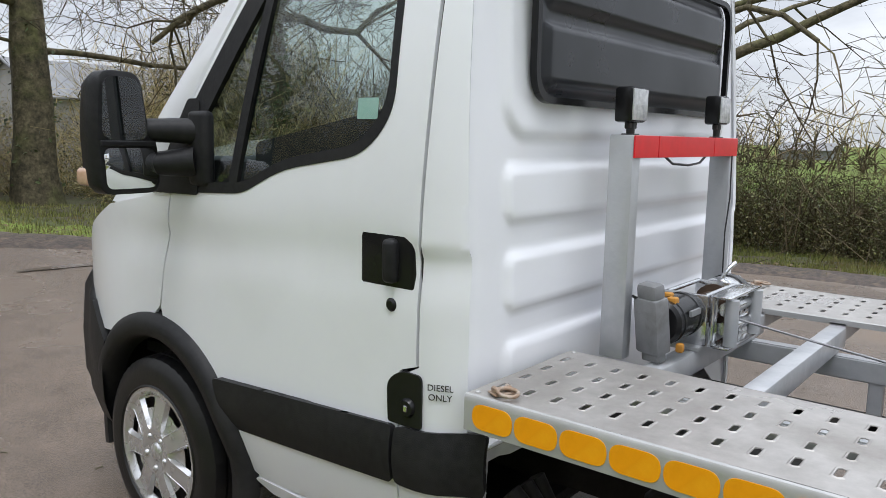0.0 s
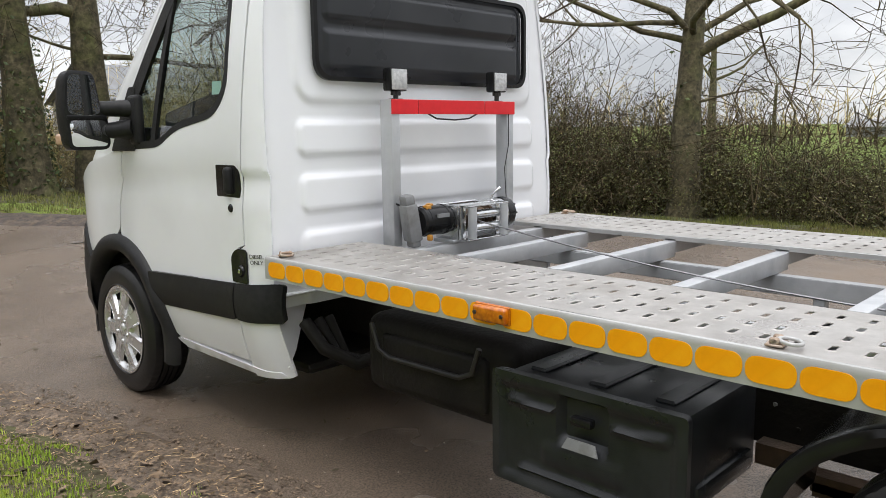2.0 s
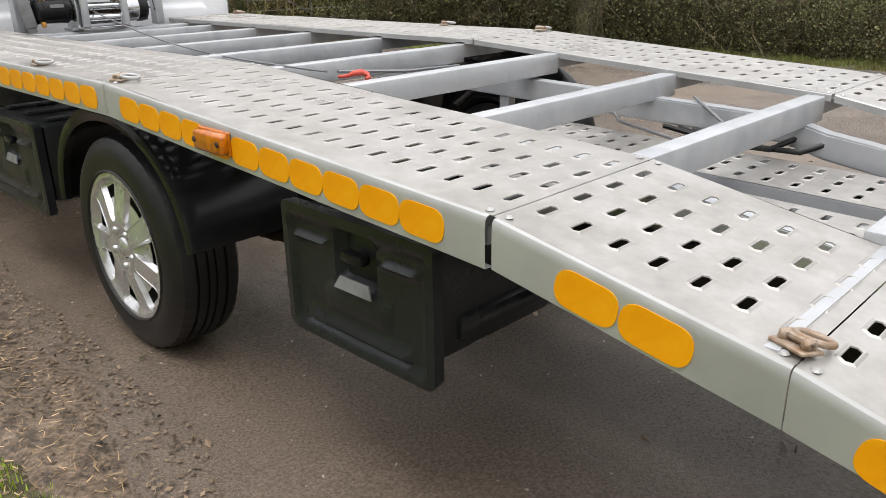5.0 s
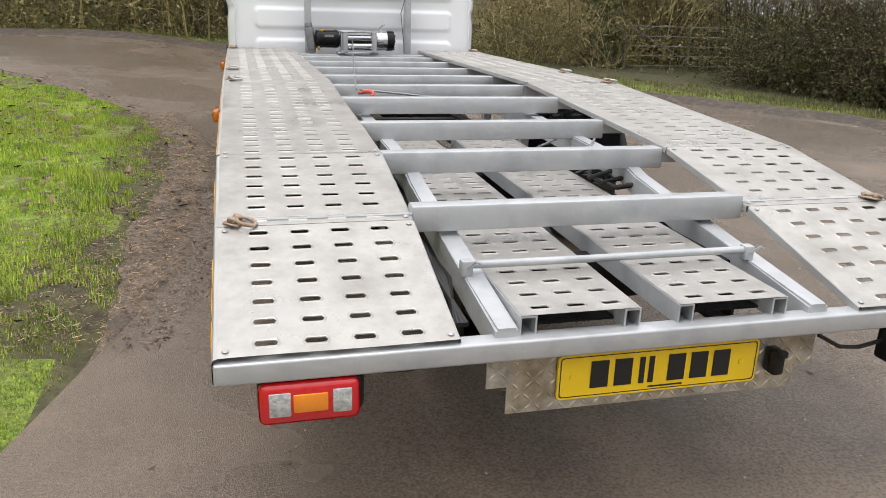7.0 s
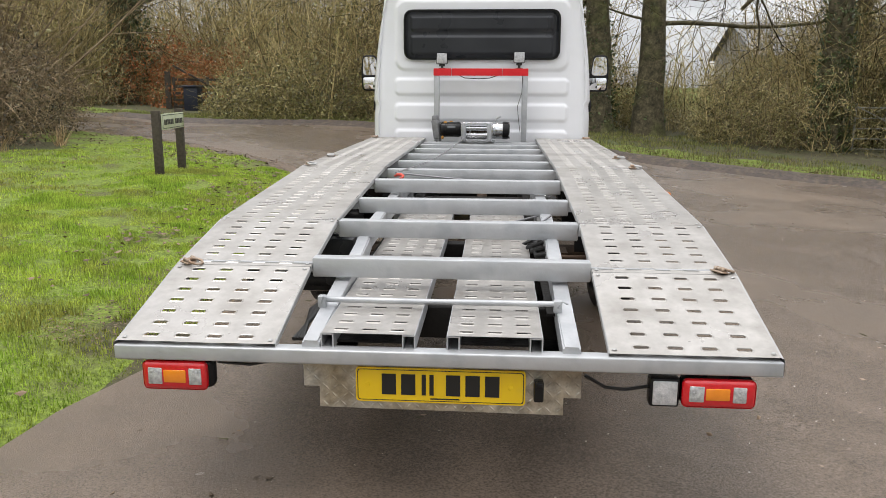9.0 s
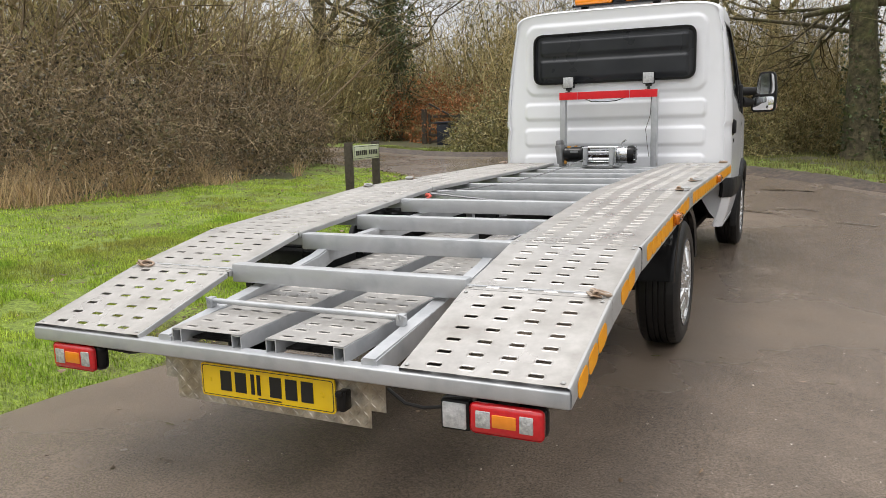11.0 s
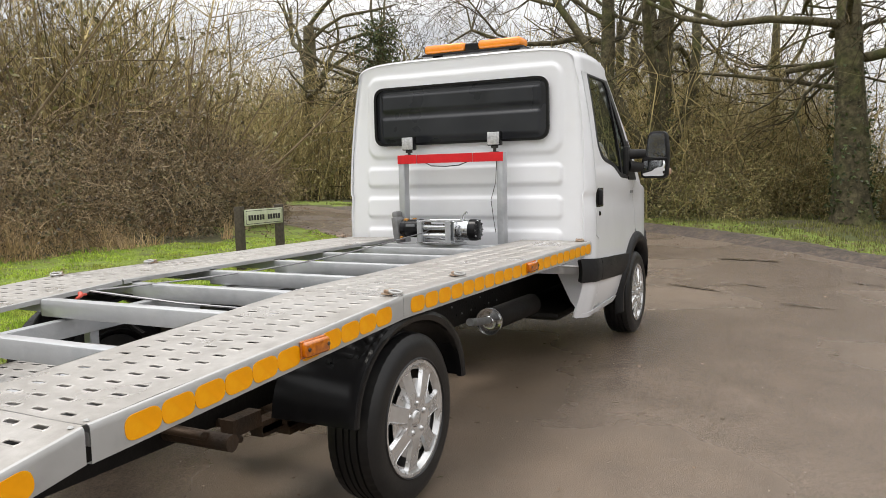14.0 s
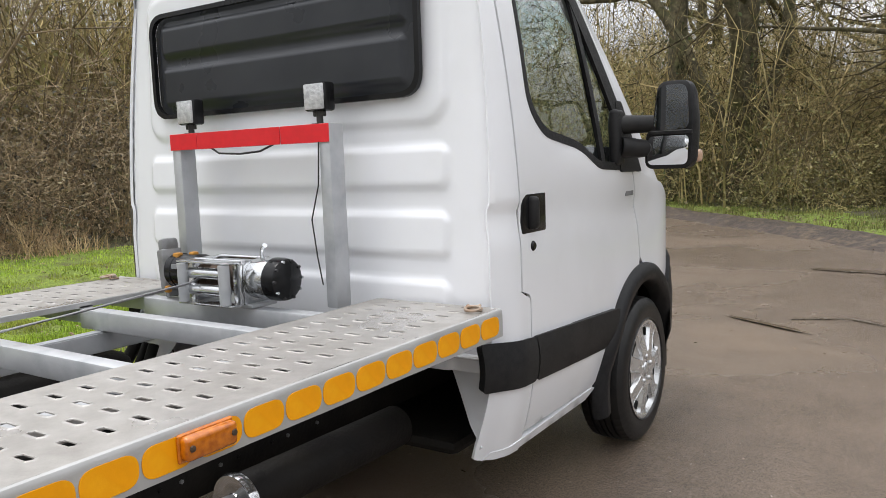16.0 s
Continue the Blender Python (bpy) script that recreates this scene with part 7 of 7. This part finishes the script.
blades("grass", 185000, (-4.4, -1.35, -3.5, 9), 0.036, GRASS, "bright wet lawn grass beside the lane", on_green)
blades("grass", 70000, (-7.8, -2.2, 0, 14), 0.034, GRASS, "bright wet lawn grass of the green", on_green, 0.006)
blades("grass", 60000, (-13, 11.5, 8, 22), 0.085, VERGEGRASS, "rough verge grass below the hedge", lambda x, y, g: x > -14 and y > 9 and g < (6.0 if 1 < x < 6 else 3.4) and (x > 0 or y > 15.5) and g > 0.75 + 0.35 * noise.noise((x * 1.7, y * 1.7, 3)) and noise.noise((x * 2, y * 2, 1)) > -0.25, 0.008)
blades("grass", 30000, (9.4, 13.0, -8, 9), 0.09, DULLGRASS, "rough verge grass below the field hedge", lambda x, y, g: noise.noise((x * 2, y * 2, 1)) > -0.2, 0.008)
blades("dry_grass", 17000, (-9.2, -7.1, -3, 10.5), 0.5, DRYGRASS, "tall dry straw-coloured grass before the brambles", lambda x, y, g: noise.noise((x, y * 0.8, 4)) > -0.35 + 0.5 * ease(6, 10, y), 0.006, 0.9)

# fallen leaves and twigs on the litter
def fallen(name, count, area, size, mat, label, keep):
    x0, x1, y0, y1 = area
    xs, ys = rng.uniform(x0, x1, count * 30), rng.uniform(y0, y1, count * 30)
    gap = road_gap(xs, ys)
    pts = [(x, y, lie(x, y) + (0.004 if name == "road_grit" else 0.010) + 0.03 * ease(-0.1, 0.2, g) + 0.02 * ease(0.2, 0.5, g)) for x, y, g in zip(xs, ys, gap) if keep(g)][:count]
    v, f = leaves(pts, size, rng, 0.85)
    return tagged(soup(name, v, f, mat), label, "leaves", kind="stuff")


near_edge = lambda lo, hi: lambda g: lo < g < hi
fallen("fallen_leaves", 10000, (-2.2, -1.0, 1.3, 7.5), 0.0085, DEADLEAF, "brown fallen leaves along the lane edge", near_edge(-0.2, 0.75))
fallen("road_grit", 1800, (-1.4, 5.5, -2.5, 9), 0.005, GRIT, "pale grit scattered over the wet asphalt", lambda g: g < 0.0)
fallen("fallen_leaves", 800, (-1.3, 9, -3, 15), 0.014, DEADLEAF, "scattered brown leaves on wet asphalt", lambda g: g < -0.05)
fallen("fallen_leaves", 3600, (-8, 11, 3, 18), 0.03, DEADLEAF, "brown fallen leaves along the muddy verge", near_edge(-0.1, 1.7))

fallen("fallen_leaves", 1300, (-7, -1.3, -2, 11), 0.02, DEADLEAF, "brown leaves lying in the lawn", lambda g: g > 0.2)

straw = []
for _ in range(2600):
    x, y, a, k = rng.uniform(-1.75, -1.15), rng.uniform(1.3, 7.5), rng.uniform(0, 6.28), rng.uniform(0.008, 0.035)
    if off_road(x, y):
        z = lie(x, y) + 0.045
        straw.append((x, y, z, x + k * math.cos(a), y + k * math.sin(a), z + rng.uniform(-0.004, 0.008), 0.0014, 0.001))
v, f = prisms(straw, 3)
tagged(soup("dry_straw", v, f, DRYGRASS), "pale bits of dry straw on the litter", "straw", kind="stuff")
sticks = []
for _ in range(130):
    x, y, a, k = rng.uniform(-1.4, 4.5), rng.uniform(-2.5, 10), rng.uniform(0, 6.28), rng.uniform(0.015, 0.05)
    z = lie(x, y) + 0.011
    sticks.append((x, y, z, x + k * math.cos(a), y + k * math.sin(a), z + 0.002, 0.0035, 0.002))
v, f = prisms(sticks, 4)
tagged(soup("fallen_twigs", v, f, BARK), "short dark broken twigs on the asphalt", "twigs", kind="stuff")

# street sign
sign = thing("street_sign", "low mossy white street name sign on two dark wooden posts", "sign", at=(-4.1, 7.6, lie(-4.1, 7.6)))
sm = pose(-4.1, 7.62, 0, 0, 0, 4)
for dy in (-0.42, 0.42):
    part("post", solid_box((-0.05, dy - 0.045, 0.0), (0.045, dy + 0.045, 1.04), 0.008, 2, sm), WOOD, sign, "dark weathered wooden post", smooth=40)
board = part("board", solid_box((0.05, -0.40, 0.80), (0.068, 0.40, 1.0), 0.004, 2, sm), SIGNFACE, sign, "mossy white sign board", smooth=40)
part("board_border", sheet(rect(-0.385, 0.815, 0.385, 0.985, 0.01), [rect(-0.378, 0.822, 0.378, 0.978, 0.01)], 0.1, lambda u, v: sm @ Vector((0.0695, u, v))), INK, board)
for k in range(12):
    if k != 6:
        u = -0.315 + 0.0573 * k
        part("letter_bar", solid_box((0.0685, u - 0.021, 0.862), (0.0705, u + 0.021, 0.928), 0.0, 1, sm), INK, board)

# timber gate across the far lane, and field gate
def bar_gate(name, label, x, y, turn, width, height, bars, mat, r):
    z = lie(x, y)
    ob = thing(name, label, "gate", at=(x, y, z))
    m = pose(x, y, z, 0, 0, turn)
    for k in range(bars):
        h = 0.18 + (height - 0.22) * k / (bars - 1)
        part("rail", solid_box((-width / 2, -r, h - (0.045 if mat is WOOD else 0.013)), (width / 2, r, h + (0.045 if mat is WOOD else 0.013)), 0.005, 1, m), mat, ob)
    wide = 0.045 if mat is WOOD else 0.02
    for u in (-width / 2, 0, width / 2):
        part("stile", solid_box((u - wide, -r - 0.01, 0.08), (u + wide, r + 0.01, height + 0.05), 0.005, 1, m), mat, ob)
    brace = bmesh.new()
    pipe(brace, [m @ Vector((-width / 2, -r - 0.03, height + (0.45 if mat is WOOD else 0.0))), m @ Vector((width / 2 if mat is WOOD else 0.0, -r - 0.03, 0.3))], wide, 4)
    part("brace", brace, mat, ob)
    for u in (-width / 2 - 0.2, width / 2 + 0.2):
        part("gate_post", solid_box((u - 0.09, -0.09, -0.1), (u + 0.09, 0.09, height + 0.25), 0.01, 1, m), WOOD, ob)
    return ob


bar_gate("timber_gate", "dark weathered five-bar timber gate across the lane", -10.1, 24.9, 14, 2.3, 1.15, 5, WOOD, 0.03)
bar_gate("field_gate", "weathered metal field gate in the hedge", 10.45, 17.0, -6, 3.5, 1.2, 5, GATEM, 0.02)
bin_ = thing("wheelie_bin", "dark blue plastic wheelie bin beside the gate", "bin", at=(-10.45, 24.4, lie(-10.45, 24.4)))
bm = bmesh.new()
box(bm, (-10.71, 24.15, lie(-10.1, 24.4)), (-10.21, 24.65, lie(-10.1, 24.4) + 0.85), 0.04)
part("bin_body", bm, BINM, bin_, smooth=40)
part("bin_lid", solid_box((-10.73, 24.1, lie(-10.1, 24.4) + 0.85), (-10.19, 24.67, lie(-10.1, 24.4) + 0.92), 0.02), BINM, bin_, smooth=40)
scatter(shrub(30, 2.6, 2.6, TWIG, 2, leaf=4000, leaf_mat=RUSSET, size=0.04, name="beech_bush", label="russet beech bush holding its dead leaves"), [(-11.7, 27.4), (-10.2, 27.8), (-13.2, 28.6)], (1.05, 1.3))
